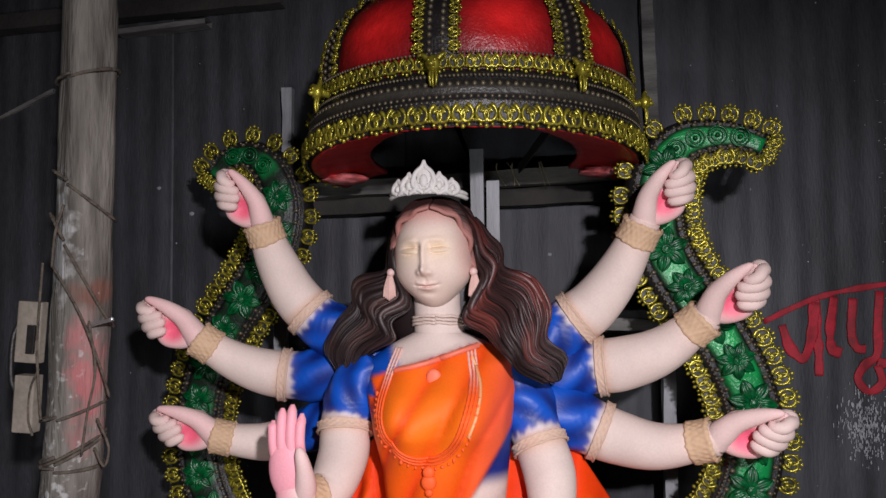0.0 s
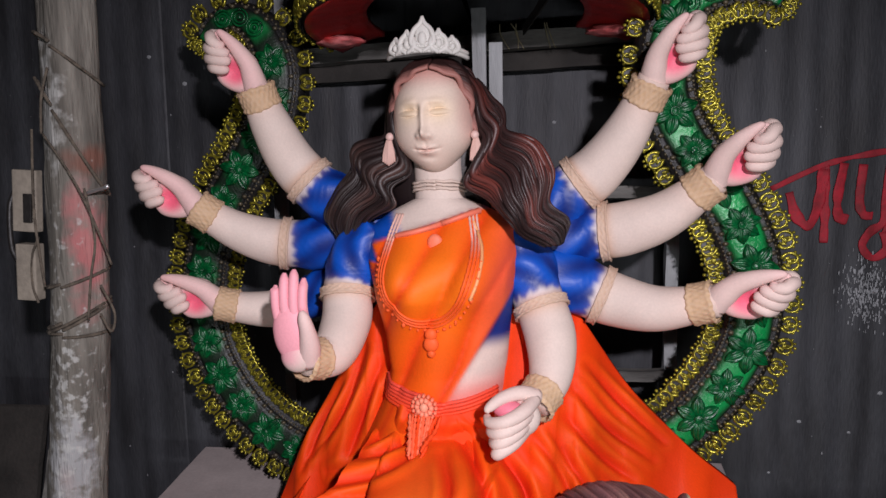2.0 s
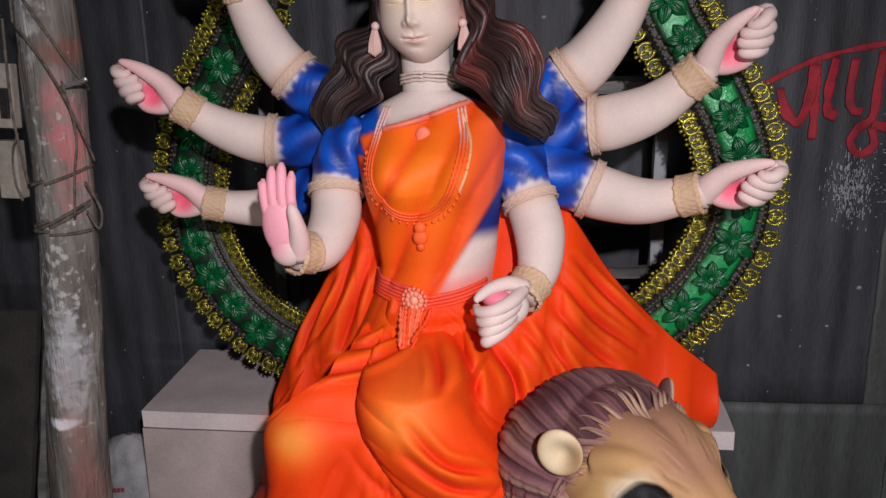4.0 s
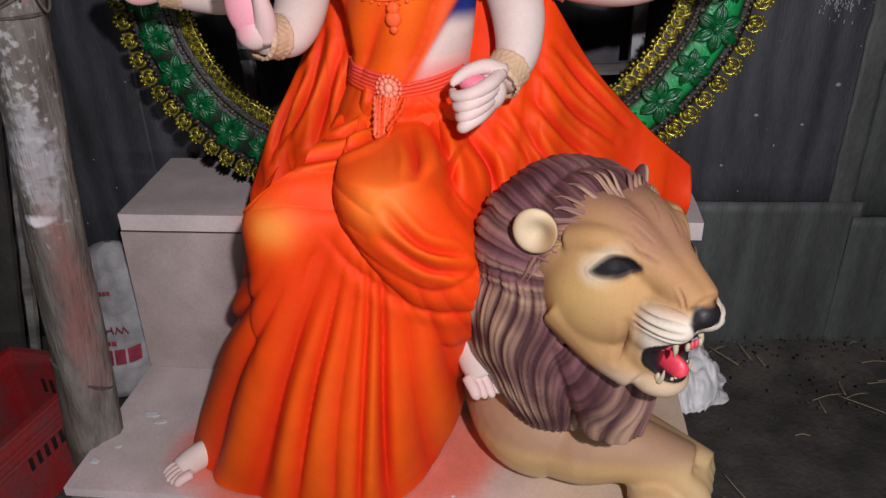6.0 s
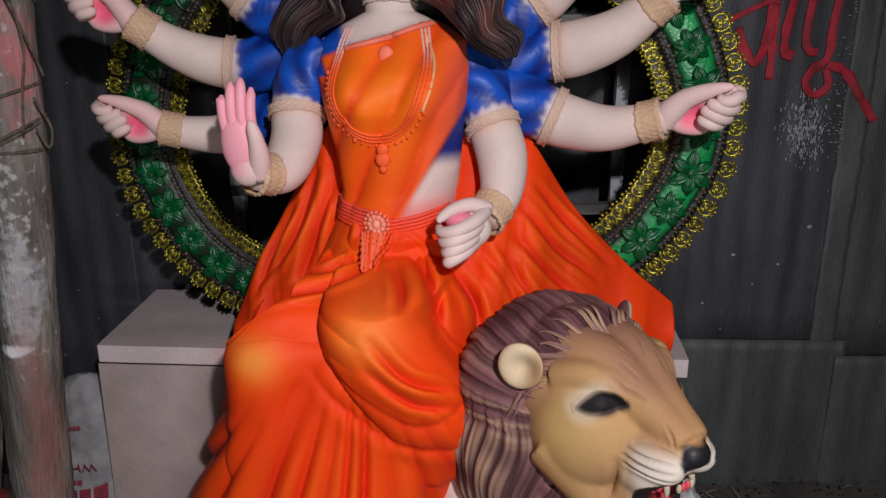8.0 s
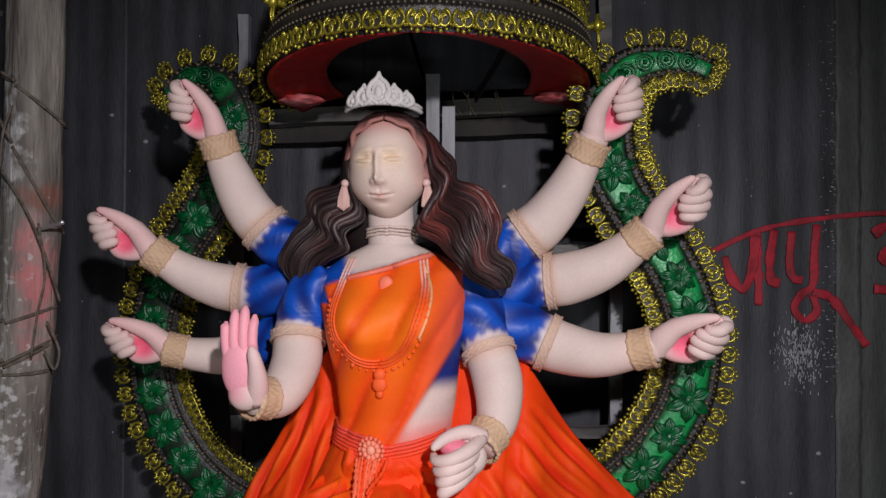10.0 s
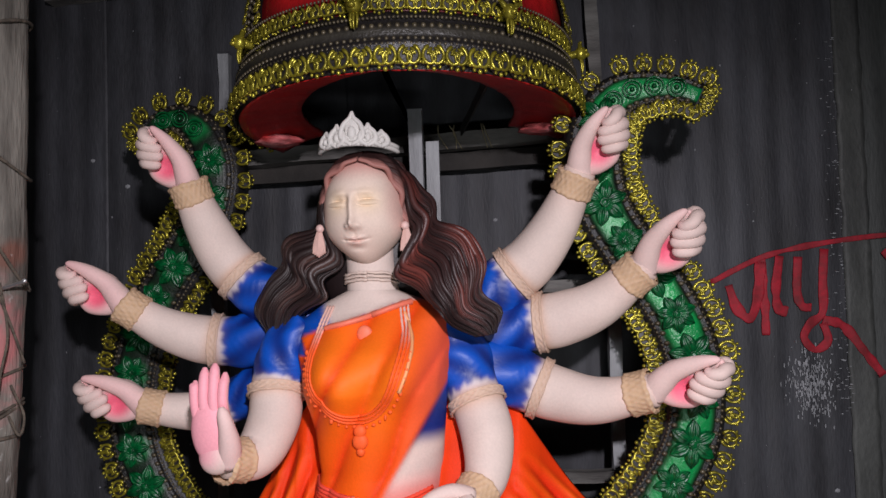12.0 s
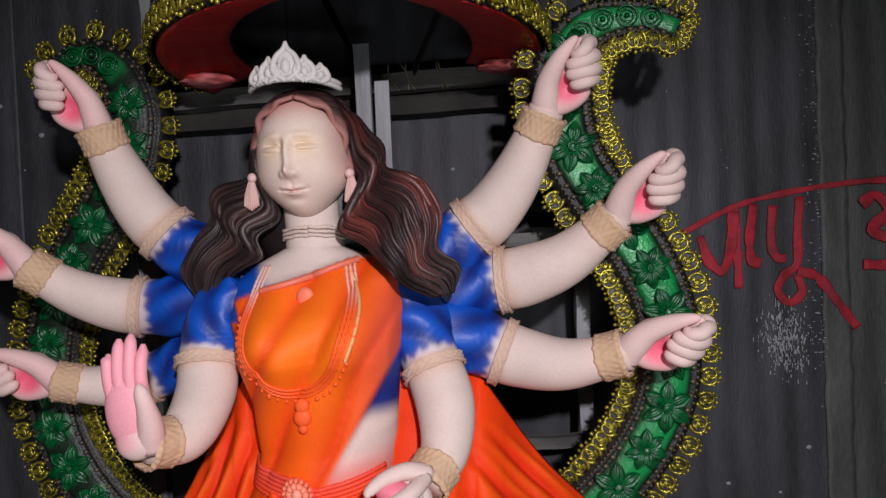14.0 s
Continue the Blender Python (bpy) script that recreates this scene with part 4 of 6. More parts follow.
ARMS = [([(-0.17, -0.52, 1.475, 0.066), (-0.235, -0.52, 1.535, 0.064), (-0.300, -0.52, 1.588, 0.059), (-0.350, -0.53, 1.645, 0.056), (-0.381, -0.57, 1.726, 0.047), (-0.406, -0.6, 1.812, 0.033)], 0.36, (-0.458, -0.64, 1.938), 1),
        ([(-0.15, -0.52, 1.45, 0.064), (-0.238, -0.52, 1.455, 0.062), (-0.335, -0.525, 1.453, 0.057), (-0.410, -0.54, 1.462, 0.054), (-0.485, -0.57, 1.494, 0.044), (-0.562, -0.6, 1.549, 0.032)], 0.39, (-0.666, -0.62, 1.650), 1),
        ([(-0.15, -0.51, 1.40, 0.06), (-0.265, -0.50, 1.350, 0.055), (-0.335, -0.50, 1.318, 0.050), (-0.410, -0.51, 1.295, 0.046), (-0.470, -0.53, 1.298, 0.040), (-0.540, -0.55, 1.313, 0.032)], 0.40, (-0.661, -0.58, 1.394), 1),
        ([(0.16, -0.53, 1.46, 0.066), (0.235, -0.53, 1.520, 0.064), (0.299, -0.53, 1.574, 0.062), (0.352, -0.54, 1.617, 0.058), (0.405, -0.57, 1.690, 0.049), (0.458, -0.61, 1.800, 0.033)], 0.36, (0.508, -0.66, 1.926), -1),
        ([(0.16, -0.53, 1.43, 0.064), (0.255, -0.53, 1.458, 0.063), (0.340, -0.53, 1.474, 0.061), (0.410, -0.545, 1.484, 0.060), (0.492, -0.58, 1.518, 0.050), (0.582, -0.62, 1.594, 0.033)], 0.38, (0.652, -0.68, 1.712), -1),
        ([(0.14, -0.55, 1.42, 0.068), (0.231, -0.55, 1.390, 0.066), (0.325, -0.55, 1.350, 0.063), (0.390, -0.56, 1.325, 0.059), (0.475, -0.6, 1.315, 0.049), (0.585, -0.65, 1.342, 0.033)], 0.39, (0.698, -0.71, 1.421), -1)]
for pts, sleeve, tip, side in ARMS:
    arm(pts, sleeve)
    hand_fist(pts[-1][:3], tip, side)
arm([(-0.128, -0.605, 1.488, 0.046), (-0.178, -0.61, 1.435, 0.06), (-0.2, -0.63, 1.368, 0.055), (-0.197, -0.67, 1.30, 0.054), (-0.212, -0.74, 1.245, 0.046), (-0.248, -0.805, 1.248, 0.032)], 0.34)
arm([(0.14, -0.60, 1.478, 0.046), (0.188, -0.60, 1.416, 0.06), (0.216, -0.62, 1.341, 0.055), (0.242, -0.66, 1.264, 0.054), (0.24, -0.71, 1.193, 0.044), (0.207, -0.765, 1.152, 0.034)], 0.34)
# raised open palm
PALM = (0.94, 0.40, 0.46, 0.55)
tone = lambda d, p: mix(SKIN, PALM, smooth(0.25, -0.25, d.y))
fig.ball((-0.266, -0.828, 1.312), (0.037, 0.020, 0.062), tone, Matrix.Rotation(radians(-4), 3, "Y"), 30, 24)
fig.ball((-0.258, -0.822, 1.262), (0.033, 0.025, 0.034), lambda d, p: mix(SKIN, PALM, 0.85 * smooth(0.9, -0.4, d.x) * smooth(-1.0, 0.1, d.z)), None, 22, 16)
for k, (x0, x1, zt, r) in enumerate(((-0.293, -0.296, 1.404, 0.0098), (-0.276, -0.277, 1.428, 0.0108), (-0.2575, -0.257, 1.435, 0.011), (-0.240, -0.238, 1.418, 0.0103))):
    fig.tube([(x0 + 0.003, -0.826, 1.325, r), (x0, -0.833, 1.36, r), ((x0 + x1) / 2, -0.832, 1.392, r * 0.97), (x1, -0.826, zt - 0.013, r * 0.86), (x1, -0.823, zt, r * 0.35)], lambda s, w, p: mix(SKIN, PALM, 0.35 + 0.65 * smooth(-0.3, 0.5, math.sin(w))), m=20, n=12)
fig.tube([(-0.238, -0.812, 1.248, 0.024), (-0.229, -0.832, 1.285, 0.021), (-0.228, -0.846, 1.318, 0.0155), (-0.232, -0.853, 1.345, 0.0115), (-0.236, -0.853, 1.358, 0.005)], mix(SKIN, PALM, 0.22), m=18, n=14)
# resting hand with the fingers closed round a hollow
fig.ball((0.175, -0.80, 1.138), (0.045, 0.032, 0.04), lambda d, p: mix(SKIN, (0.9, 0.3, 0.36, 0.55), 0.8 * smooth(0.3, 0.9, d.z) * smooth(0.4, -0.4, d.x)), None, 22, 16)
fig.ball((0.158, -0.822, 1.160), (0.030, 0.022, 0.018), (0.90, 0.24, 0.32, 0.55), None, 16, 12)
for k in range(4):
    z = 1.163 - 0.020 * k
    o = 0.006 * k
    fig.tube([(0.208 - o, -0.795, z + 0.010, 0.0140), (0.186 - o, -0.842, z + 0.0, 0.0142), (0.152 - o * 0.6, -0.860, z - 0.014, 0.0132), (0.124 + o * 0.6, -0.848, z - 0.020, 0.0112), (0.116 + o, -0.828, z - 0.014, 0.0070)], lambda s, w, p: mix(SKIN, (0.90, 0.52, 0.50, 0.55), 0.12 + 0.2 * smooth(0.7, 1, s)), m=24, n=12)
fig.tube([(0.210, -0.785, 1.172, 0.020), (0.180, -0.806, 1.188, 0.0155), (0.146, -0.826, 1.184, 0.0125), (0.122, -0.842, 1.170, 0.0095), (0.117, -0.848, 1.162, 0.004)], mix(SKIN, (0.90, 0.52, 0.50, 0.55), 0.15), m=20, n=12)


# ornaments laid on the chest
def on_chest(pts, r, col, beads=0.0, m=60):
    q = catmull(pts, m)
    fig.tube([(x, front_y(x, z) - r * 0.6, z, r) for x, z in q], col, m=m * 2, n=7, wave=lambda s, w: 1 + beads * math.sin(s * m * 6))


GLINT = mix(ORANGE, (0.95, 0.28, 0.08, 0.5), 0.3)
for o in (0.0, 0.007, 0.014):
    on_chest([(-0.082 + o, 1.53), (-0.098 + o, 1.47), (-0.105 + o, 1.40), (-0.075 + o * 0.7, 1.335 + o * 0.5), (-0.02, 1.305 + o), (0.035 - o * 0.7, 1.318 + o * 0.7), (0.075 - o, 1.37), (0.098 - o, 1.45), (0.09 - o, 1.53)], 0.0026,
             lambda s, w, p: mix(GLINT, SKIN, 0.75 * smooth(1.44, 1.5, p.z)), 0.25)
for k in range(30):
    a = k / 29
    q = catmull([(-0.112, 1.44), (-0.108, 1.39), (-0.083, 1.332), (-0.02, 1.297), (0.045, 1.312), (0.088, 1.37), (0.105, 1.44)], 29)[k]
    fig.ball((q[0], front_y(q[0], q[1]) - 0.003, q[1]), (0.003 + 0.0015 * (k % 3 == 0), 0.003, 0.0035 + 0.0025 * (k % 4 == 0)), GLINT, None, 8, 6)
for zz, r in ((1.29, 0.013), (1.27, 0.016), (1.25, 0.009)):
    fig.ball((0.0, front_y(0, zz) - 0.004, zz), (r, 0.007, r), GLINT, None, 12, 8)
fig.ball((0.008, front_y(0.008, 1.475) - 0.003, 1.475), (0.016, 0.006, 0.017), mix(GLINT, (0.9, 0.3, 0.2, 0.5), 0.5), None, 12, 8)
on_chest([(-0.075, 1.487), (0.0, 1.505), (0.06, 1.525), (0.095, 1.535)], 0.006, (0.85, 0.20, 0.12, 0.5), 0.3)
on_chest([(0.085, 1.515), (0.105, 1.46), (0.10, 1.41), (0.085, 1.37)], 0.0035, (0.95, 0.42, 0.18, 0.5), 0.4)
# belt with its rosette and tassels
for k in range(6):
    z0 = 1.118 + 0.008 * k
    on_chest([(-0.118, z0 + 0.015), (-0.06, z0 + 0.002), (0.0, z0 - 0.004), (0.06, z0 + 0.004), (0.13, z0 + 0.022)] if k < 4 else [(-0.118, z0 + 0.015), (-0.06, z0 + 0.002), (-0.02, z0 - 0.002)], 0.0038, mix(ORANGE, (0.90, 0.10, 0.07, 0.5), 0.3 + 0.1 * k), 0.3, 40)
for count, rr, size in ((1, 0.0, 0.0095), (10, 0.0155, 0.0062), (16, 0.0255, 0.0042)):
    for k in range(count):
        w = 2 * math.pi * k / count
        x, z = -0.02 + rr * math.cos(w), 1.132 + rr * math.sin(w)
        fig.ball((x, front_y(x, z) - 0.009 + 0.1 * rr, z), (size, 0.008, size * 1.1), mix(ORANGE, (0.92, 0.42, 0.28, 0.5), 0.9 - 14 * rr), None, 12, 8)


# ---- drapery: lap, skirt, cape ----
# k paints shade into the fold valleys, amber lightens the ridges
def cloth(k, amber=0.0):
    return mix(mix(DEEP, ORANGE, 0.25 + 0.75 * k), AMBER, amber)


# long creases of the cloth, as (across, height seen along a downward slope)
LAP_FOLDS = [[(-0.013, 1.141), (-0.10, 1.065), (-0.266, 1.03)], [(-0.03, 1.075), (-0.095, 1.01), (-0.25, 0.965)], [(-0.094, 1.195), (-0.10, 1.138), (-0.16, 1.06)], [(0.05, 1.11), (0.10, 1.01), (0.115, 0.92)], [(0.14, 1.07), (0.185, 1.0), (0.205, 0.92)],
             [(0.208, 1.115), (0.264, 1.04), (0.295, 0.967)], [(0.0, 0.866), (0.061, 0.793), (0.135, 0.775)], [(-0.007, 0.807), (0.072, 0.747), (0.15, 0.740)], [(0.02, 1.06), (0.045, 0.99), (0.05, 0.94)]]
CAPE_FOLDS = [[(0.279, 1.168), (0.335, 1.101), (0.421, 1.038)], [(0.294, 1.241), (0.362, 1.164), (0.47, 1.09)], [(0.327, 1.300), (0.40, 1.23), (0.50, 1.14)], [(-0.181, 1.345), (-0.235, 1.18), (-0.308, 1.074)], [(-0.228, 1.267), (-0.292, 1.153), (-0.333, 1.034)], [(-0.14, 1.30), (-0.18, 1.18), (-0.22, 1.06)], [(0.24, 1.13), (0.30, 1.03), (0.36, 0.95)]]
CLOTH_FOLDS = [[Vector((x, z, 0)) for x, z in catmull(f, 8)] for f in LAP_FOLDS + CAPE_FOLDS]


def crease(p, col):
    """Presses the long creases into a place on the cloth and paints their shade and lighter edges."""
    p = Vector(p)
    q = Vector((p.x, p.z + 0.55 * (p.y + 0.8), 0))
    move = 0.0
    for line in CLOTH_FOLDS:
        if (q - line[4]).length > 0.19:
            continue
        best, t = 9.0, 0.0
        for i in range(len(line) - 1):
            a, b = line[i], line[i + 1]
            k = max(0.0, min(1.0, (q - a).dot(b - a) / (b - a).length_squared))
            d = (q - a - (b - a) * k).length
            if d < best:
                best, t = d, (i + k) / (len(line) - 1)
        if best < 0.06:
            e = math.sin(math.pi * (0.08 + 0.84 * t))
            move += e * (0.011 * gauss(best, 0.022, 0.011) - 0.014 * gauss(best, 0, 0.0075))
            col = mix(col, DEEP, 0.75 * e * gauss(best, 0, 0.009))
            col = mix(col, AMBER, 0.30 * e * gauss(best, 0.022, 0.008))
    return p + Vector((0, -0.75, 0.66)) * move, col


def ring_curve(pts, n=120):
    return catmull(pts, n)


# rings of the skirt from lap to hem: (x, y) at one height each
RINGS = [(1.15, [(-0.09, -0.58), (-0.105, -0.63), (-0.085, -0.685), (-0.03, -0.712), (0.05, -0.715), (0.11, -0.685), (0.14, -0.60)]),
         (1.10, [(-0.11, -0.56), (-0.125, -0.62), (-0.10, -0.695), (-0.04, -0.735), (0.05, -0.735), (0.125, -0.695), (0.16, -0.60)]),
         (1.045, [(-0.13, -0.52), (-0.145, -0.60), (-0.12, -0.69), (-0.05, -0.74), (0.05, -0.74), (0.13, -0.69), (0.16, -0.58)]),
         (0.96, [(-0.27, -0.52), (-0.26, -0.66), (-0.215, -0.80), (-0.11, -0.87), (0.03, -0.90), (0.14, -0.82), (0.21, -0.62)]),
         (0.88, [(-0.33, -0.52), (-0.325, -0.72), (-0.265, -0.885), (-0.17, -0.93), (0.02, -0.93), (0.16, -0.85), (0.21, -0.62)]),
         (0.70, [(-0.385, -0.50), (-0.395, -0.72), (-0.315, -0.895), (-0.18, -0.94), (0.0, -0.93), (0.15, -0.84), (0.2, -0.62)]),
         (0.45, [(-0.46, -0.48), (-0.48, -0.71), (-0.385, -0.89), (-0.205, -0.955), (-0.04, -0.945), (0.10, -0.82), (0.16, -0.6)]),
         (0.162, [(-0.55, -0.46), (-0.615, -0.69), (-0.49, -0.865), (-0.235, -0.95), (-0.085, -0.945), (0.035, -0.80), (0.08, -0.60)])]
RC = [(z, ring_curve(p, 240)) for z, p in RINGS]


def spheres(path, n=140):
    return [tuple(q) for q in catmull(path, n)]


LEGS = spheres([(-0.05, -0.62, 0.99, 0.10), (-0.13, -0.74, 0.975, 0.10), (-0.195, -0.83, 0.94, 0.094), (-0.235, -0.875, 0.885, 0.08), (-0.255, -0.865, 0.78, 0.062), (-0.268, -0.862, 0.67, 0.05), (-0.29, -0.845, 0.52, 0.03), (-0.315, -0.79, 0.36, 0.004)]) + spheres(
    [(0.07, -0.64, 1.05, 0.085), (0.03, -0.77, 1.03, 0.095), (-0.012, -0.885, 0.985, 0.10), (0.0, -0.91, 0.945, 0.096), (0.05, -0.90, 0.87, 0.095), (0.10, -0.86, 0.78, 0.09), (0.125, -0.82, 0.66, 0.07)])


LEGA = np.array(LEGS)


def legs(x, z):
    """How far forward the thighs and knees reach under the cloth."""
    q = LEGA[:, 3] ** 2 - (x - LEGA[:, 0]) ** 2 - (z - LEGA[:, 2]) ** 2
    return float(np.min(np.where(q > 0, LEGA[:, 1] - np.sqrt(np.maximum(q, 0)), 0.0)))


def skirt(u, v):
    s = v * (len(RC) - 1)
    i = min(int(s), len(RC) - 2)
    t = s - i
    j = min(240, int(round(u * 240)))
    w = [max(0, i - 1), i, i + 1, min(len(RC) - 1, i + 2)]
    P4 = [np.array((RC[q][1][j][0], RC[q][1][j][1], RC[q][0])) for q in w]
    a, b, c, d = P4
    p = 0.5 * (2 * b + (c - a) * t + (2 * a - 5 * b + 4 * c - d) * t * t + (3 * b - a - 3 * c + d) * t ** 3)
    depth = smooth(0.98, 0.4, p[2])
    ph = u * 62 + 2.2 * math.sin(u * 9) + 1.0 * math.sin(v * 3 + u * 4) + 3.2 * v * (u - 0.35)
    f = math.sin(ph)
    f = math.copysign(abs(f) ** 0.8, f)
    amp = (0.004 + 0.020 * depth) * (0.65 + 0.35 * math.sin(u * 23 + 1))
    n = Vector((p[0] + 0.12, p[1] + 0.55, 0)).normalized()
    x0, z0 = p[0], p[2]
    leg = legs(x0, z0) * smooth(1.15, 1.01, z0)
    fan = math.atan2(x0 + 0.02, 1.13 - z0)
    fp = fan * 64 + 2.2 * math.sin(fan * 10 + 1) + 0.9 * math.sin(z0 * 5 + fan * 4) + 1.8 * noise.noise(Vector((fan * 9, z0 * 1.6, 8)))
    f2 = 2 * abs(math.sin(fp / 2)) ** 0.85 - 1
    f2 *= 0.3 + 0.9 * smooth(-0.5, 0.5, noise.noise(Vector((fan * 7.3, z0 * 1.2, 21))))
    f2 += 0.35 * (2 * abs(math.sin(fan * 10 + 0.4)) ** 0.8 - 1)
    low = smooth(0.95, 0.68, z0 - 0.25 * x0)
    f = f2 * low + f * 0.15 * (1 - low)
    amp = (0.006 + 0.014 * depth) * (1 - 0.5 * smooth(0.3, 0.16, z0))
    p = Vector(p) + n * (amp * f) + n * 0.004 * noise.noise(Vector((u * 14, v * 9, 3)))
    h = max(0.0, min(1.0, 0.5 + 0.5 * (p.y - leg) / 0.085))
    p.y = p.y * (1 - h) + leg * h - 0.085 * h * (1 - h)
    # swags round the crossed knee, folds over the lap and down the far thigh
    ridge = lambda a: 1 - 2 * abs(math.sin(a)) ** 0.7
    wob = noise.noise(Vector((x0 * 9, z0 * 9, 5)))
    e = math.hypot(((x0 - 0.04) * 0.72 - (z0 - 0.93) * 0.70) / 0.17, ((x0 - 0.04) * 0.70 + (z0 - 0.93) * 0.72) / 0.105)
    sw = -ridge((e - 1.0) * 5.6 + 0.8 * wob) * smooth(0.85, 1.05, e) * smooth(2.1, 1.6, e) * smooth(-0.16, -0.06, x0) * smooth(1.0, 0.88, z0 + 0.25 * x0)
    p.y -= 0.006 * sw
    lapf = -ridge((z0 + 0.55 * x0 + 1.3 * x0 * x0) * 46 + 0.9 * wob) * smooth(0.90, 0.96, z0 - 0.1 * x0) * smooth(0.01, -0.06, x0) * smooth(1.12, 1.07, z0)
    p.y -= 0.003 * lapf
    p.z += 0.005 * lapf * smooth(0.93, 0.98, z0)
    hip = math.atan2(x0 - 0.02, 1.16 - z0)
    side = -ridge(hip * 13 + 0.7 * wob) * smooth(0.30, 0.55, hip) * smooth(0.80, 0.9, z0) * smooth(1.12, 1.06, z0)
    p.y -= 0.006 * side
    p.z += 0.006 * side
    # f carries the fold shading into the paint, low in the valleys
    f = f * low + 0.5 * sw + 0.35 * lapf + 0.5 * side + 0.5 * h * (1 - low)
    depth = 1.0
    # amber paints light onto the low folds and both knees
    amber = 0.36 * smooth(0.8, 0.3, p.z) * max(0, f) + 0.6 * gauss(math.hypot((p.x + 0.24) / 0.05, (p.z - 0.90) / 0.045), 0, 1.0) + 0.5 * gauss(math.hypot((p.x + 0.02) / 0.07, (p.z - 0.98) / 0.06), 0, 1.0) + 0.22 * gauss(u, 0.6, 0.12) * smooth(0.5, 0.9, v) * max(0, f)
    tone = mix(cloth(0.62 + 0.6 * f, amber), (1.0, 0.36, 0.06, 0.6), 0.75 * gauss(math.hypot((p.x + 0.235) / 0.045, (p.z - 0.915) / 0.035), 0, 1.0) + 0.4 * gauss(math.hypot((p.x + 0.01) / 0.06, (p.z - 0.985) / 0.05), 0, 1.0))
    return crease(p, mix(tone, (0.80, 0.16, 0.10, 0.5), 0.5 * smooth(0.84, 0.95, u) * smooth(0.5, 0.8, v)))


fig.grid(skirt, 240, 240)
# tassels of the belt laid on the lap
for k in range(11):
    x = -0.052 + 0.0065 * k + j(0.003)
    fall = 0.05 * gauss(k, 5 + j(1), 3) + j(0.012)
    fig.tube([(x, front_y(x, 1.115) - 0.010, 1.115, 0.003), (x * 0.8 - 0.008 + j(0.003), -0.757, 1.09, 0.0045), (x * 0.55 - 0.018 + j(0.004), -0.79, 1.07 - fall * 0.6, 0.0045), (x * 0.4 - 0.024, -0.805, 1.06 - fall, 0.0025)], mix(ORANGE, (0.95, 0.30, 0.16, 0.5), 0.6 * rnd.random()), m=16, n=6, wave=lambda s, w: 1 + 0.45 * math.sin(s * 46 + k))
# cape behind the body: a sheet on each side that falls on the seat
def sheet_between(top, bottom, folds, amp, thick, ph=0.0):
    A, B = catmull(top, 120), catmull(bottom, 120)

    def fn(u, v):
        i = int(round(u * 120))
        p = Vector(A[i]) * (1 - v) + Vector(B[i]) * v
        f = math.sin(u * folds + ph + 0.8 * math.sin(v * 3))
        f = math.copysign(abs(f) ** 0.7, f)
        p.y += -0.6 * amp * f * (0.35 + 0.65 * v) - 0.03 * math.sin(v * math.pi)
        # paint shades the sheet's folds, since frontal light hardly does
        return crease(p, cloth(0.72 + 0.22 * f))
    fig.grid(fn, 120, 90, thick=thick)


sheet_between([(-0.10, -0.56, 1.36), (-0.15, -0.55, 1.32), (-0.19, -0.545, 1.26), (-0.275, -0.545, 1.10), (-0.345, -0.57, 0.97), (-0.40, -0.59, 0.84)], [(-0.05, -0.62, 0.9), (-0.12, -0.63, 0.86), (-0.2, -0.64, 0.82), (-0.28, -0.64, 0.78), (-0.35, -0.63, 0.74), (-0.385, -0.60, 0.735)], 26, 0.016, (0, 0.02, 0))
sheet_between([(0.13, -0.55, 1.38), (0.26, -0.545, 1.34), (0.315, -0.54, 1.28), (0.42, -0.51, 1.12), (0.55, -0.50, 0.98), (0.672, -0.50, 0.875)], [(0.10, -0.78, 0.80), (0.2, -0.78, 0.76), (0.30, -0.74, 0.74), (0.42, -0.66, 0.735), (0.55, -0.58, 0.733), (0.668, -0.515, 0.74)], 30, 0.022, (0, 0.022, 0), 1.0)
# bare feet
for fx, fy, fz, ang, s in ((-0.572, -0.81, 0.158, -42, 0.9), (0.145, -0.80, 0.497, 34, 1.05)):
    rot = Matrix.Rotation(radians(ang), 3, "Z")
    if fx > 0:
        rot = rot @ Matrix.Rotation(radians(28), 3, "X")
    o = Vector((fx, fy, fz))
    P = lambda x, y, z: o + rot @ (Vector((x, y, z)) * s)
    fig.tube([(*P(0.02, 0.14, 0.05), 0.036 * s), (*P(0.01, 0.06, 0.045), 0.038 * s), (*P(0, 0.0, 0.034), 0.040 * s), (*P(-0.004, -0.05, 0.022), 0.034 * s)], SKIN, m=16, n=14, squash=0.8)
    for k in range(5):
        x = -0.034 + 0.017 * k
        big = s * 1.35 if (k == (4 if fx < 0 else 0)) else s * 1.1
        fig.tube([(*P(x, -0.035, 0.02), 0.0105 * big), (*P(x, -0.062, 0.019), 0.0105 * big), (*P(x, -0.080 - 0.008 * (1 - abs(k - 2) / 2), 0.013), 0.0085 * big), (*P(x, -0.088 - 0.008 * (1 - abs(k - 2) / 2), 0.011), 0.003 * big)], mix(SKIN, PALM, 0.15), m=12, n=10)
tagged(part("goddess_statue", fig, PAINTED), "ten-armed plaster goddess statue in orange cloth with blue sleeves", "statue")


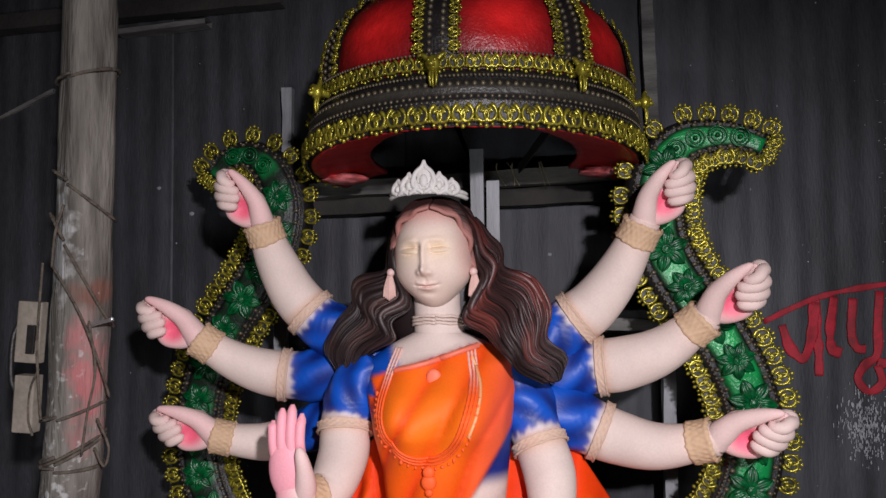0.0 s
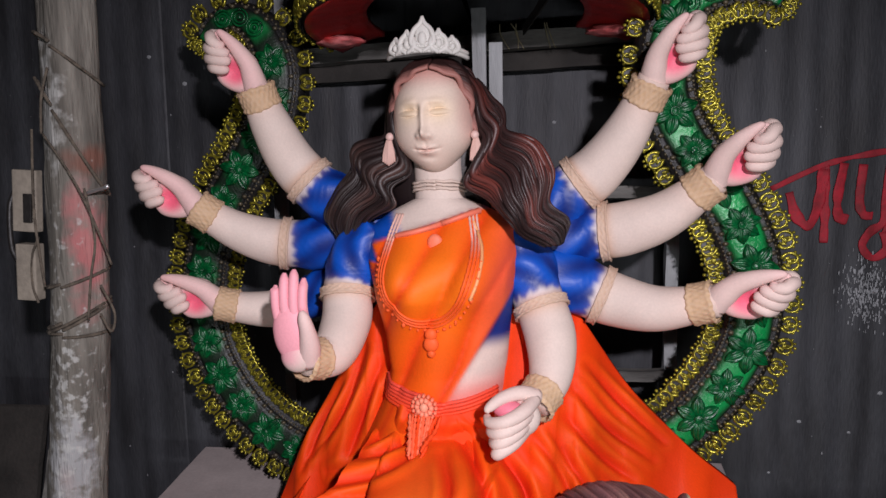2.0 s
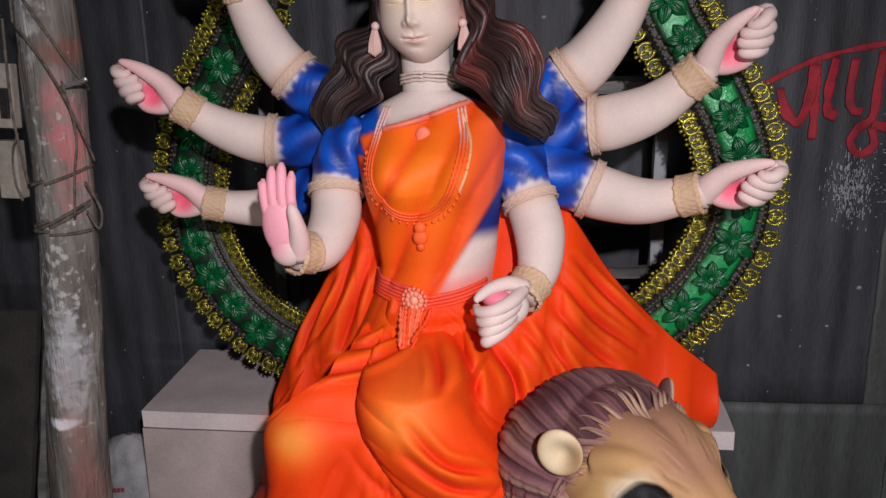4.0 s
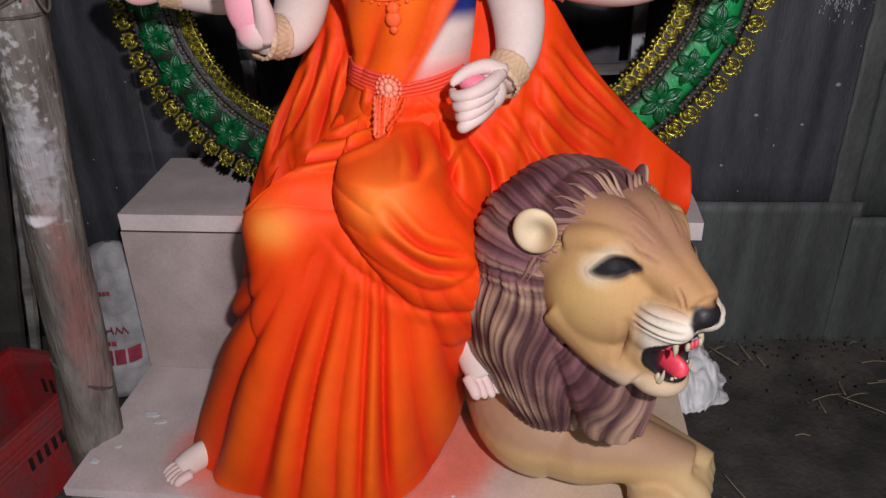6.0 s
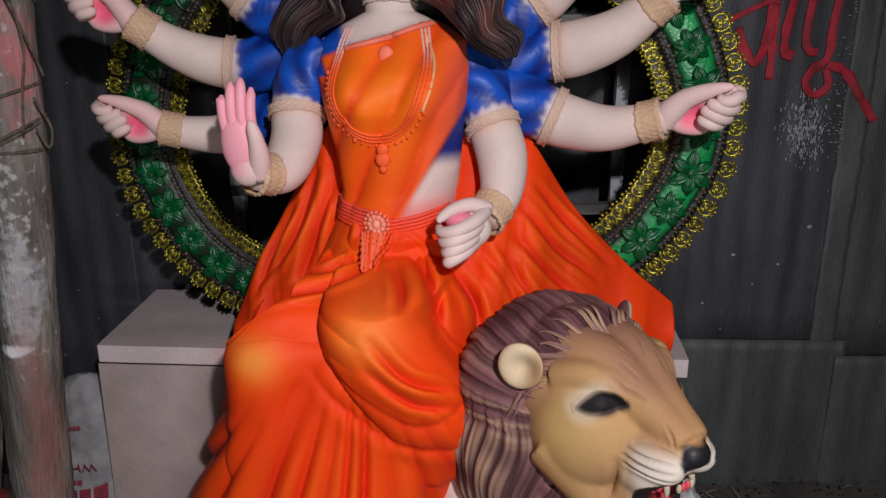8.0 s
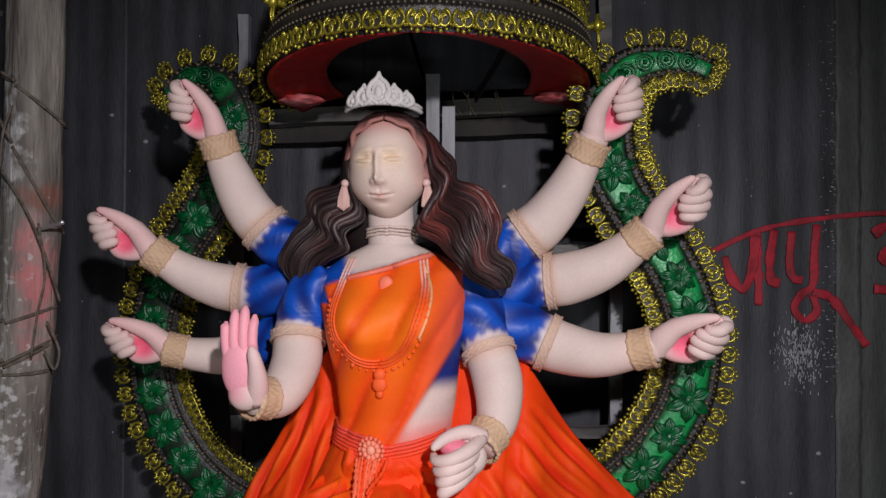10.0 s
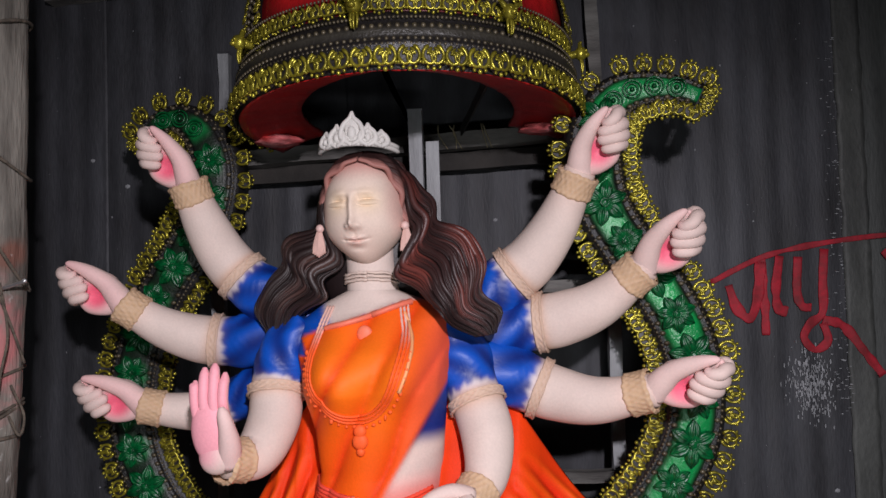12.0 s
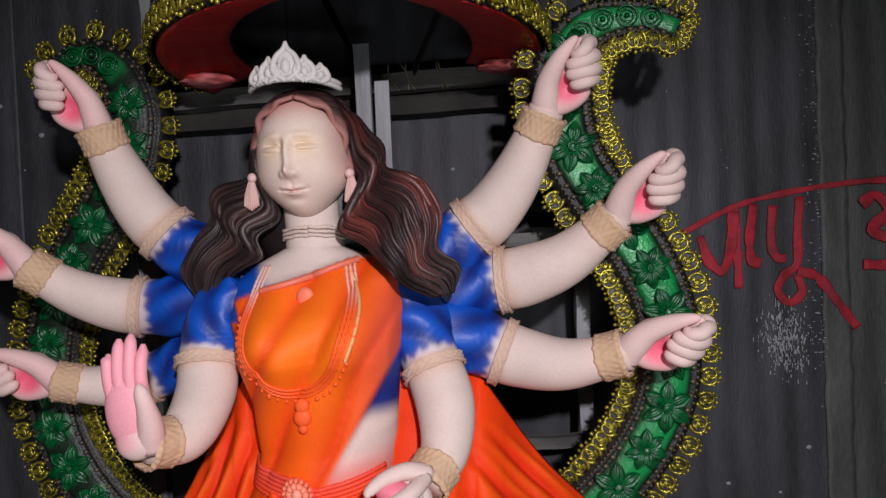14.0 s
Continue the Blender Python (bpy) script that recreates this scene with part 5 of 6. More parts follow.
# ---- the carved surround: a horseshoe band with scrolls, beads and flowers ----
BANDLINE = [(0.745, 1.975), (0.70, 1.995), (0.641, 2.002), (0.565, 1.985), (0.515, 1.91), (0.508, 1.82), (0.525, 1.73), (0.575, 1.635), (0.655, 1.51), (0.70, 1.385), (0.70, 1.25), (0.663, 1.145), (0.585, 1.035), (0.467, 0.93), (0.30, 0.85), (0.06, 0.81), (-0.2, 0.82),
            (-0.40, 0.875), (-0.52, 0.945), (-0.61, 1.05), (-0.665, 1.17), (-0.675, 1.30), (-0.655, 1.42), (-0.60, 1.55), (-0.52, 1.665), (-0.46, 1.77), (-0.44, 1.87), (-0.465, 1.96), (-0.53, 2.015), (-0.60, 2.005), (-0.635, 1.965)]
NB = 420
BAND = catmull(BANDLINE, NB)
LEN = np.concatenate([[0], np.cumsum(np.linalg.norm(np.diff(BAND, axis=0), axis=1))])


def band_y(x):
    return -0.397 - 0.1 * x


def band_at(s):
    """Place, direction and outward side at s metres along the band."""
    x, z = np.interp(s, LEN, BAND[:, 0]), np.interp(s, LEN, BAND[:, 1])
    x2, z2 = np.interp(s + 0.01, LEN, BAND[:, 0]), np.interp(s + 0.01, LEN, BAND[:, 1])
    x1, z1 = np.interp(s - 0.01, LEN, BAND[:, 0]), np.interp(s - 0.01, LEN, BAND[:, 1])
    d = Vector((x2 - x1, 0, z2 - z1)).normalized()
    return Vector((x, band_y(x), z)), d, Vector((d.z, 0, -d.x))


def band_w(s):
    e = min(s, LEN[-1] - s)
    return 0.45 + 0.55 * smooth(0.0, 0.32, e)


surround = thing("carved_surround", "horseshoe surround painted green and black with gold scroll border", "ornament")


def band_surface(u, v):
    s = LEN[-1] * v
    p, d, o = band_at(s)
    w = band_w(s)
    q = (u - 0.5) * 2
    r = 0.070 * w
    a = abs(q)
    y = -0.035 * w * (1 - 0.55 * a ** 2) + 0.008 * gauss(a, 0.62, 0.05) + 0.02 * smooth(0.9, 1.0, a) + 0.0025 * math.sin(a * 60) * smooth(0.6, 0.66, a)
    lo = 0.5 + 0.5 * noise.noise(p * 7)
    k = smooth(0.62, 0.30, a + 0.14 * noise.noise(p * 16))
    # shade of the arms painted on the left: green dims between flowers
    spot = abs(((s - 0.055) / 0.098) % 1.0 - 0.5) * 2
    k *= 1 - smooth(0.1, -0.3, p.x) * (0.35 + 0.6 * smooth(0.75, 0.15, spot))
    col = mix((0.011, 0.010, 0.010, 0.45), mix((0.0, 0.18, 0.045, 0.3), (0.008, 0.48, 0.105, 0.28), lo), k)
    return p + o * (q * r) + Vector((0, y, 0)), col


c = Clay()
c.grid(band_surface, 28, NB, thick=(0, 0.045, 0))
part("band", c, BACK_PAINT, surround, "airbrushed green band with black edges, shade painted on its left half")


def rosette(r=0.021):
    """A heart of gold scrollwork round a small knob, lying in the x-z plane and facing -y, with its point at +z."""
    c = Clay()
    for s in (-1, 1):
        pts = []
        for t in np.linspace(0, 1, 12):
            a = -1.3 + t * 7.2
            q = r * (0.98 - 0.72 * t)
            pts.append((s * (q * math.cos(a) * 0.85 + r * 0.18 * (1 - t) + 0.34 * r * t), -0.004 - 0.004 * t, q * math.sin(a) - 0.02 * r, 0.0036 - 0.0014 * t))
        c.tube(pts, (0, 0, 0, 1), m=20, n=5, wave=lambda s, w: 1 + 0.18 * math.sin(s * 30))
        c.tube([(s * 0.1 * r, -0.005, -0.75 * r, 0.002), (s * 0.42 * r, -0.007, -0.45 * r, 0.0028), (s * 0.2 * r, -0.006, -0.05 * r, 0.002)], (0, 0, 0, 1), m=6, n=5)
    c.ball((0, -0.005, -0.1 * r), (0.0052, 0.005, 0.0052), (0, 0, 0, 1), None, 7, 5)
    for x, z, q in ((0, 1.10, 0.0042), (-0.55, 0.95, 0.0034), (0.55, 0.95, 0.0034), (-0.95, 0.5, 0.0034), (0.95, 0.5, 0.0034), (0, 0.5, 0.0045)):
        c.ball((x * r, -0.004, z * r), (q, q, q), (0, 0, 0, 1), None, 6, 4)
    return c.mesh("scroll")


def rosette_back(r=0.021):
    bm = bmesh.new()
    bmesh.ops.create_cone(bm, cap_ends=True, segments=12, radius1=r * 0.98, radius2=r * 0.85, depth=0.008)
    bmesh.ops.rotate(bm, verts=bm.verts, matrix=Matrix.Rotation(radians(90), 3, "X"))
    me = bpy.data.meshes.new("scroll_back")
    bm.to_mesh(me)
    bm.free()
    me.materials.append(BLACK)
    return me


ROS, ROSB = rosette(0.0185), rosette_back(0.0185)
ROS.materials.append(GOLD)


def set_rosette(p, out, front, parent, size=1.0, backed=True):
    """A scroll at p, pointing along out and facing front."""
    out, front = Vector(out).normalized(), Vector(front).normalized()
    side = front.cross(out).normalized()
    m = Matrix((side, -front, out)).transposed().to_4x4()
    m = Matrix.Translation(p) @ m @ Matrix.Scale(size, 4)
    o = new("scroll", ROS)
    o.parent = parent
    o.matrix_basis = m
    if backed:
        b = new("scroll_back", ROSB)
        b.parent = o


FACE = Vector((-0.1, -1, 0)).normalized()
for sgn in (1, -1):
    s = 0.0
    while s < LEN[-1]:
        p, d, o = band_at(s)
        w = band_w(s)
        hidden = p.z < 0.87 and -0.40 < p.x < 0.40
        if not hidden:
            side = o * (-sgn)
            set_rosette(p + side * (0.070 * w + 0.013) + Vector((0, -0.012, 0)), side + d * rnd.uniform(-0.06, 0.06), FACE + Vector((rnd.uniform(-0.12, 0.12), 0, rnd.uniform(-0.12, 0.12))), surround, rnd.uniform(1.02, 1.14))
        s += 0.0405
for tip, outer in ((0.0, -1), (LEN[-1], 1)):
    p, d, o = band_at(tip)
    for k in (-0.7, 0.15, 0.95):
        set_rosette(p + d * (outer * 0.022) + o * (0.026 * k), d * outer + o * k * 0.6, FACE, surround, 0.95)
# rows of beads along both dark edges
beads = Clay()
for sgn in (1, -1):
    for row, q0, st in ((0, 0.055, 0.0115), (1, 0.045, 0.026)):
        s = 0.02
        while s < LEN[-1] - 0.02:
            p, d, o = band_at(s)
            w = band_w(s)
            r = 0.0034 if row == 0 else 0.0052
            q = abs(q0 / 0.070)
            y = -0.035 * w * (1 - 0.55 * q ** 2) - r * 0.5
            beads.ball(p + o * (sgn * q0 * w) + Vector((0, y, 0)), (r * 1.4 if row else r, r, r), (0, 0, 0, 1), None, 6, 4)
            s += st
tagged(part("beading", beads, BEAD, surround, "rows of small dull gilt beads"), kind="stuff")


def flower(r, petals):
    """A flower in relief: ridged pointed petals round a ringed knob."""
    c = Clay()
    for k in range(petals):
        rot = Matrix.Rotation(2 * math.pi * k / petals, 3, "Y")

        def petal(u, v):
            w = 0.30 * r * math.sin(math.pi * min(1, 0.12 + v * 0.88)) ** 0.8
            x = r * (0.2 + 0.82 * v)
            q = (u - 0.5) * 2
            y = -0.004 - 0.009 * math.sin(math.pi * min(1, 0.2 + 0.8 * v)) * (1 - 0.6 * q * q) - 0.0022 * math.cos(q * 3 * math.pi)
            return rot @ Vector((x, y, q * w))
        c.grid(petal, 12, 7, col=(0, 0, 0, 1))
    c.ball((0, -0.007, 0), (0.22 * r, 0.009, 0.22 * r), (0, 0, 0, 1), None, 10, 6)
    c.tube([(0.17 * r * math.cos(a), -0.014, 0.17 * r * math.sin(a), 0.002) for a in np.linspace(0, 6.4, 14)], (0, 0, 0, 1), m=16, n=5)
    me = c.mesh("flower")
    me.materials.append(GREEN_DARK)
    return me


def rings_mesh():
    c = Clay()
    for q in (0.021, 0.013):
        c.tube([(q * math.cos(a), -0.004, q * math.sin(a), 0.0026) for a in np.linspace(0, 2 * math.pi, 18)], (0, 0, 0, 1), m=26, n=5)
    c.ball((0, -0.004, 0), (0.006, 0.006, 0.006), (0, 0, 0, 1), None, 8, 6)
    me = c.mesh("boss")
    me.materials.append(GREEN_DARK)
    return me


FL1, FL2, RG = flower(0.053, 6), flower(0.044, 7), rings_mesh()
s, k = 0.055, 0
while s < LEN[-1] - 0.04:
    p, d, o = band_at(s)
    end = min(s, LEN[-1] - s) < 0.23
    if not (p.z < 0.86 and -0.38 < p.x < 0.38):
        ob = new("boss" if end else "flower", RG if end else (FL1 if k % 2 == 0 else FL2))
        ob.parent = surround
        w = band_w(s)
        ob.matrix_basis = Matrix.Translation(p + Vector((0, -0.036 * w, 0))) @ Matrix.Rotation(rnd.uniform(0, 6), 4, "Y")
    s += 0.05 if end else 0.098
    k += 1

# ---- the canopy: half a dome on a gilt band ----
CX, CY, RX, RY = 0.075, -0.42, 0.395, 0.425
canopy = thing("dome_canopy", "red half-dome canopy with gilt ribs and black gold band", "canopy")
PROFILE = np.array([(1.962, 1.00), (1.985, 1.005), (2.03, 0.985), (2.075, 0.955), (2.09, 0.955), (2.15, 0.95), (2.20, 0.925), (2.25, 0.865), (2.29, 0.775), (2.325, 0.66), (2.355, 0.52), (2.38, 0.34), (2.397, 0.15), (2.40, 0.02)])


def dome_r(z):
    return np.interp(z, PROFILE[:, 0], PROFILE[:, 1])


def dome_pt(a, z, off=0.0):
    """a: degrees round from straight ahead, to the right positive."""
    r = dome_r(z)
    w = radians(a)
    return Vector((CX + (RX * r + off) * math.sin(w), CY - (RY * r + off) * math.cos(w), z - 0.022 * (1 - math.cos(w)) * smooth(2.12, 1.96, z)))


RIBS = [-94, -50, -6, 36, 78]


def shell(u, v):
    a = -112 + 224 * u
    z = np.interp(v, [0, 0.35, 1], [2.078, 2.12, 2.399])
    d = min(abs(a - r) for r in RIBS)
    gaps = [(x, y) for x, y in zip(RIBS, RIBS[1:]) if x <= a <= y]
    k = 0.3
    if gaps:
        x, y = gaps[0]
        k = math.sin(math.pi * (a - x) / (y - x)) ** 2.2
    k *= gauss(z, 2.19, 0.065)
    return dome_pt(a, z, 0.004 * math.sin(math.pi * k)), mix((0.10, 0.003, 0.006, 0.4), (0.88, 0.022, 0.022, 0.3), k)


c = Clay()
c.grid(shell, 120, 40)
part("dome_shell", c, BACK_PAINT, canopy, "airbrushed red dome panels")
c = Clay()
c.grid(lambda u, v: (dome_pt(-112 + 224 * u, 1.965 + 0.118 * v, 0.012 * math.sin(math.pi * v) + 0.004 * (int(v * 8) % 2)), mix((0.012, 0.010, 0.010, 0.4), (0.05, 0.045, 0.035, 0.4), gauss(v, 0.62, 0.08))), 120, 16)
part("rim_band", c, BACK_PAINT, canopy, "black band below the dome")
c = Clay()


def soffit(u, v):
    a = -112 + 224 * u
    p = dome_pt(a, 1.968, 0.0)
    q = 1 - (0.20 + 0.16 * abs(math.sin(radians(a)))) * v
    return Vector((CX + (p.x - CX) * q, CY + (p.y - CY) * q, p.z - 0.004 + 0.028 * math.sin(v * 1.5) + 0.003 * noise.noise(p * 30))), mix((0.60, 0.012, 0.012, 0.45), (0.50, 0.03, 0.03, 0.5), v)


c.grid(soffit, 90, 8, thick=(0, 0, 0.012))
part("rim_underside", c, BACK_PAINT, canopy, "red painted underside of the rim")
c = Clay()
c.grid(lambda u, v: dome_pt(-112 + 224 * u, 2.0 + 0.37 * v, -0.03), 48, 12, col=(0.02, 0.017, 0.015, 0.9))
part("lining", c, BACK_PAINT, canopy, "dark rough inside of the dome")
# torn fabric ends on both sides of the rim
for x, y, z in ((-0.27, -0.36, 1.945), (0.40, -0.33, 1.95)):
    c = Clay()
    c.ball((x, y, z), (0.06, 0.05, 0.014), lambda d, p: mix((0.62, 0.05, 0.05, 0.6), (0.75, 0.28, 0.28, 0.7), 0.5 + noise.noise(p * 30)), None, 30, 20, lambda d: d * (1 + 0.25 * noise.noise(d * 2.5)))
    part("torn_end", c, BACK_PAINT, canopy, "torn red end of the rim")
step = 6.1
a = -108.0
while a < 109:
    w = radians(a)
    front = Vector((math.sin(w), -math.cos(w), 0.0))
    set_rosette(dome_pt(a, 1.985, 0.012), Vector((0, 0, -1)) + front * 0.15, front + Vector((0, 0, -0.12)), canopy, 1.12)
    a += step
a = -105.0
while a < 106:
    w = radians(a)
    front = Vector((math.sin(w), -math.cos(w), 0.0))
    set_rosette(dome_pt(a, 2.094, 0.006), Vector((0, 0, -1)), front, canopy, 0.85)
    a += 5.0
c = Clay()
for z, st, r in ((2.012, 1.5, 0.0038), (2.022, 1.9, 0.0042), (2.048, 2.3, 0.0055), (2.066, 1.2, 0.0032), (2.112, 1.3, 0.003)):
    a = -110.0
    while a < 110:
        c.ball(dome_pt(a, z, 0.013), (r, r, r), (0, 0, 0, 1), None, 6, 4)
        a += st
for r0 in RIBS:
    for da, rad, st in ((-5.2, 0.004, 0.011), (-2.0, 0.0055, 0.016), (2.0, 0.0055, 0.016), (5.2, 0.004, 0.011)):
        z = 2.12
        while z < 2.372:
            c.ball(dome_pt(r0 + da * 0.94 / dome_r(z), z, 0.012), (rad, rad, rad), (0, 0, 0, 1), None, 6, 4)
            z += st * (0.55 + 0.45 * dome_r(z))
tagged(part("beading", c, BEAD, canopy, "rows of dull gilt beads"), kind="stuff")
for r0 in RIBS:
    c = Clay()
    c.grid(lambda u, v: dome_pt(r0 + (u - 0.5) * 13 * 0.94 / max(0.35, dome_r(2.10 + 0.272 * v)), 2.10 + 0.272 * v, 0.006 + 0.006 * math.sin(math.pi * u)), 8, 24, col=(0.014, 0.011, 0.011, 0.4))
    rib = part("rib", c, BACK_PAINT, canopy, "black rib edged with gilt leaves")
    z = 2.125
    while z < 2.36:
        for sgn in (-1, 1):
            aa = r0 + sgn * 5.4 * 0.94 / dome_r(z)
            w = radians(aa)
            f = Vector((math.sin(w), -math.cos(w), 0.25))
            set_rosette(dome_pt(aa, z, 0.012), Vector((math.cos(w) * sgn, math.sin(w) * sgn, 0.0)), f, rib, 0.62, False)
        z += 0.026


def mask_knob():
    """A small gilt beast-mask with horns on a stalk."""
    c = Clay()
    g = (0, 0, 0, 1)
    c.ball((0, -0.012, 0), (0.022, 0.02, 0.024), g, None, 14, 10)
    c.ball((0, -0.03, -0.006), (0.011, 0.012, 0.008), g, None, 10, 8)
    for s in (-1, 1):
        c.tube([(s * 0.012, -0.01, 0.012, 0.009), (s * 0.03, -0.012, 0.026, 0.007), (s * 0.042, -0.018, 0.024, 0.002)], g, m=8, n=6)
        c.ball((s * 0.009, -0.03, 0.006), (0.005, 0.005, 0.005), g, None, 8, 6)
        c.tube([(s * 0.008, -0.01, -0.018, 0.005), (s * 0.01, -0.014, -0.04, 0.0045), (s * 0.007, -0.012, -0.062, 0.003)], g, m=6, n=6)
    c.tube([(0, -0.014, -0.018, 0.005), (0, -0.018, -0.045, 0.0045), (0, -0.014, -0.066, 0.003)], g, m=6, n=6)
    c.tube([(0, 0.03, -0.004, 0.012), (0, 0.0, 0, 0.014)], g, m=4, n=8)
    me = c.mesh("mask_knob")
    me.materials.append(GOLD)
    return me


MK = mask_knob()
for a in (-90, -50, -6, 36, 80):
    w = radians(a)
    ob = new("mask_knob", MK)
    ob.parent = canopy
    tagged(ob, "gilt beast-mask knob")
    ob.matrix_basis = Matrix.Translation(dome_pt(a, 2.085, 0.028)) @ Matrix.Rotation(w, 4, "Z") @ Matrix.Scale(0.68, 4)

# ---- the lion: one sculpted mesh ----
LC = Vector((0.390, -0.905, 0.862))
LF = Vector((0.56, -0.83, -0.07)).normalized()
LS = Vector((0.83, 0.56, 0)).normalized()
LU = LF.cross(LS).normalized()
FUR, CREAM, UMBER = (0.50, 0.29, 0.12, 0.72), (0.74, 0.67, 0.56, 0.72), (0.17, 0.080, 0.080, 0.7)
DARK = (0.014, 0.013, 0.014, 0.5)


def L3(f, s, u):
    return LC + LF * f + LS * s + LU * u


def blob_mesh(build, voxel, rounds):
    """Joins the shapes that build() adds into one smooth skin."""
    c = Clay()
    build(c)
    me = c.mesh("clay")
    ob = new("clay", me)
    md = ob.modifiers.new("skin", "REMESH")
    md.mode, md.voxel_size, md.use_smooth_shade = "VOXEL", voxel, True
    sm = ob.modifiers.new("soft", "SMOOTH")
    sm.factor, sm.iterations = 0.5, rounds
    dg = bpy.context.evaluated_depsgraph_get()
    res = bpy.data.meshes.new_from_object(ob.evaluated_get(dg))
    bpy.data.objects.remove(ob)
    co = np.empty(len(res.vertices) * 3)
    res.vertices.foreach_get("co", co)
    faces = [tuple(p.vertices) for p in res.polygons]
    bpy.data.meshes.remove(res)
    return co.reshape(-1, 3), faces


LROT = Matrix((LF, LS, LU)).transposed()
G0 = (0, 0, 0, 1)


def head_clay(c):
    B = lambda f, s, u, r: c.ball(L3(f, s, u), r, G0, LROT, 36, 26)
    T = lambda pts, **k: c.tube([(*L3(*p[:3]), p[3]) for p in pts], G0, **k)
    B(0.0, 0, 0.012, (0.155, 0.145, 0.128))
    # broad bridge from the brow down to the nose
    for s in (-1, 1):
        T([(0.02, s * 0.04, 0.072, 0.068), (0.10, s * 0.03, 0.078, 0.056), (0.19, s * 0.017, 0.048, 0.040), (0.275, s * 0.010, 0.020, 0.027)], n=20)
    B(0.285, 0, 0.006, (0.022, 0.030, 0.024))
    for s in (-1, 1):
        # cheek, muzzle pad, jaw
        B(0.215, s * 0.035, -0.020, (0.080, 0.043, 0.042))
        B(0.205, s * 0.042, -0.055, (0.058, 0.034, 0.045))
        B(0.07, s * 0.07, -0.03, (0.13, 0.075, 0.12))
        B(0.15, s * 0.045, -0.02, (0.07, 0.050, 0.07))
        T([(0.05, s * 0.105, 0.065, 0.030), (0.11, s * 0.082, 0.086, 0.027), (0.16, s * 0.042, 0.076, 0.026)], n=12)
        T([(0.05, s * 0.075, -0.07, 0.08), (0.13, s * 0.06, -0.125, 0.058), (0.20, s * 0.034, -0.165, 0.040)], n=18)
        B(0.185, s * 0.036, -0.10, (0.055, 0.036, 0.07))
    B(0.215, 0, -0.168, (0.056, 0.056, 0.036))
    B(0.06, 0, -0.11, (0.10, 0.09, 0.09))
    B(0.225, 0, -0.10, (0.052, 0.048, 0.075))


def near_line(q, pts):
    """Distance from a place to a bent line, and how far along it lies."""
    best, where = 9.0, 0.0
    for i in range(len(pts) - 1):
        a, b = Vector(pts[i]), Vector(pts[i + 1])
        t = max(0.0, min(1.0, (q - a).dot(b - a) / (b - a).length_squared))
        d = (q - a - (b - a) * t).length
        if d < best:
            best, where = d, (i + t) / (len(pts) - 1)
    return best, where


# creases of brow, cheek and whisker pad as (along, across, up) of the head
CREASES = [([(0.150, 0.070, 0.104), (0.163, 0.060, 0.086), (0.178, 0.050, 0.079), (0.198, 0.040, 0.074)], 0.0052, 0.0042, 0.5),
           ([(0.140, 0.045, 0.122), (0.160, 0.036, 0.104), (0.176, 0.030, 0.093)], 0.004, 0.003, 0.4),
           ([(0.10, 0.030, 0.142), (0.125, 0.022, 0.128), (0.145, 0.012, 0.116)], 0.003, 0.003, 0.3),
           ([(0.168, 0.072, -0.030), (0.185, 0.074, -0.075), (0.180, 0.078, -0.13)], 0.007, 0.006, 0.35),
           ([(0.215, 0.066, 0.010), (0.250, 0.048, 0.010), (0.280, 0.030, 0.002)], 0.0036, 0.0046, 0.55),
           ([(0.205, 0.074, -0.004), (0.240, 0.066, -0.005), (0.278, 0.040, -0.008)], 0.0036, 0.0046, 0.55),
           ([(0.205, 0.078, -0.018), (0.245, 0.070, -0.018), (0.280, 0.042, -0.018)], 0.0036, 0.0046, 0.55),
           ([(0.210, 0.078, -0.032), (0.245, 0.071, -0.031), (0.282, 0.040, -0.028)], 0.0036, 0.0046, 0.5),
           ([(0.245, 0.030, 0.046), (0.262, 0.030, 0.034), (0.272, 0.036, 0.022)], 0.003, 0.003, 0.5)]
EYE_IN, EYE_OUT = Vector((0.180, 0.054, 0.059)), Vector((0.128, 0.116, 0.041))
MOUTH = (0.302, -0.102, 0.076, 0.053)


def eye_at(q):
    """Signed depth inside the almond eye, in metres."""
    e = EYE_OUT - EYE_IN
    a = (q - EYE_IN).dot(e) / e.length_squared
    k = max(0.0, 1 - (2 * a - 1) ** 2)
    mid = EYE_IN.z + e.z * a + 0.004 * math.sin(math.pi * max(0, min(1, a)))
    b = q.z - mid
    top, low = 0.0150 * k ** 0.8 * (1.25 - 0.5 * a), 0.0105 * k ** 0.8
    d = min(top - b, b + low)
    past = max(0.0, -a, a - 1) * e.length
    return d if past == 0 else -math.hypot(past, d)


def mouth_at(q):
    return 1 - math.hypot((q.x - MOUTH[0]) / MOUTH[2], (q.z - MOUTH[1]) / MOUTH[3])


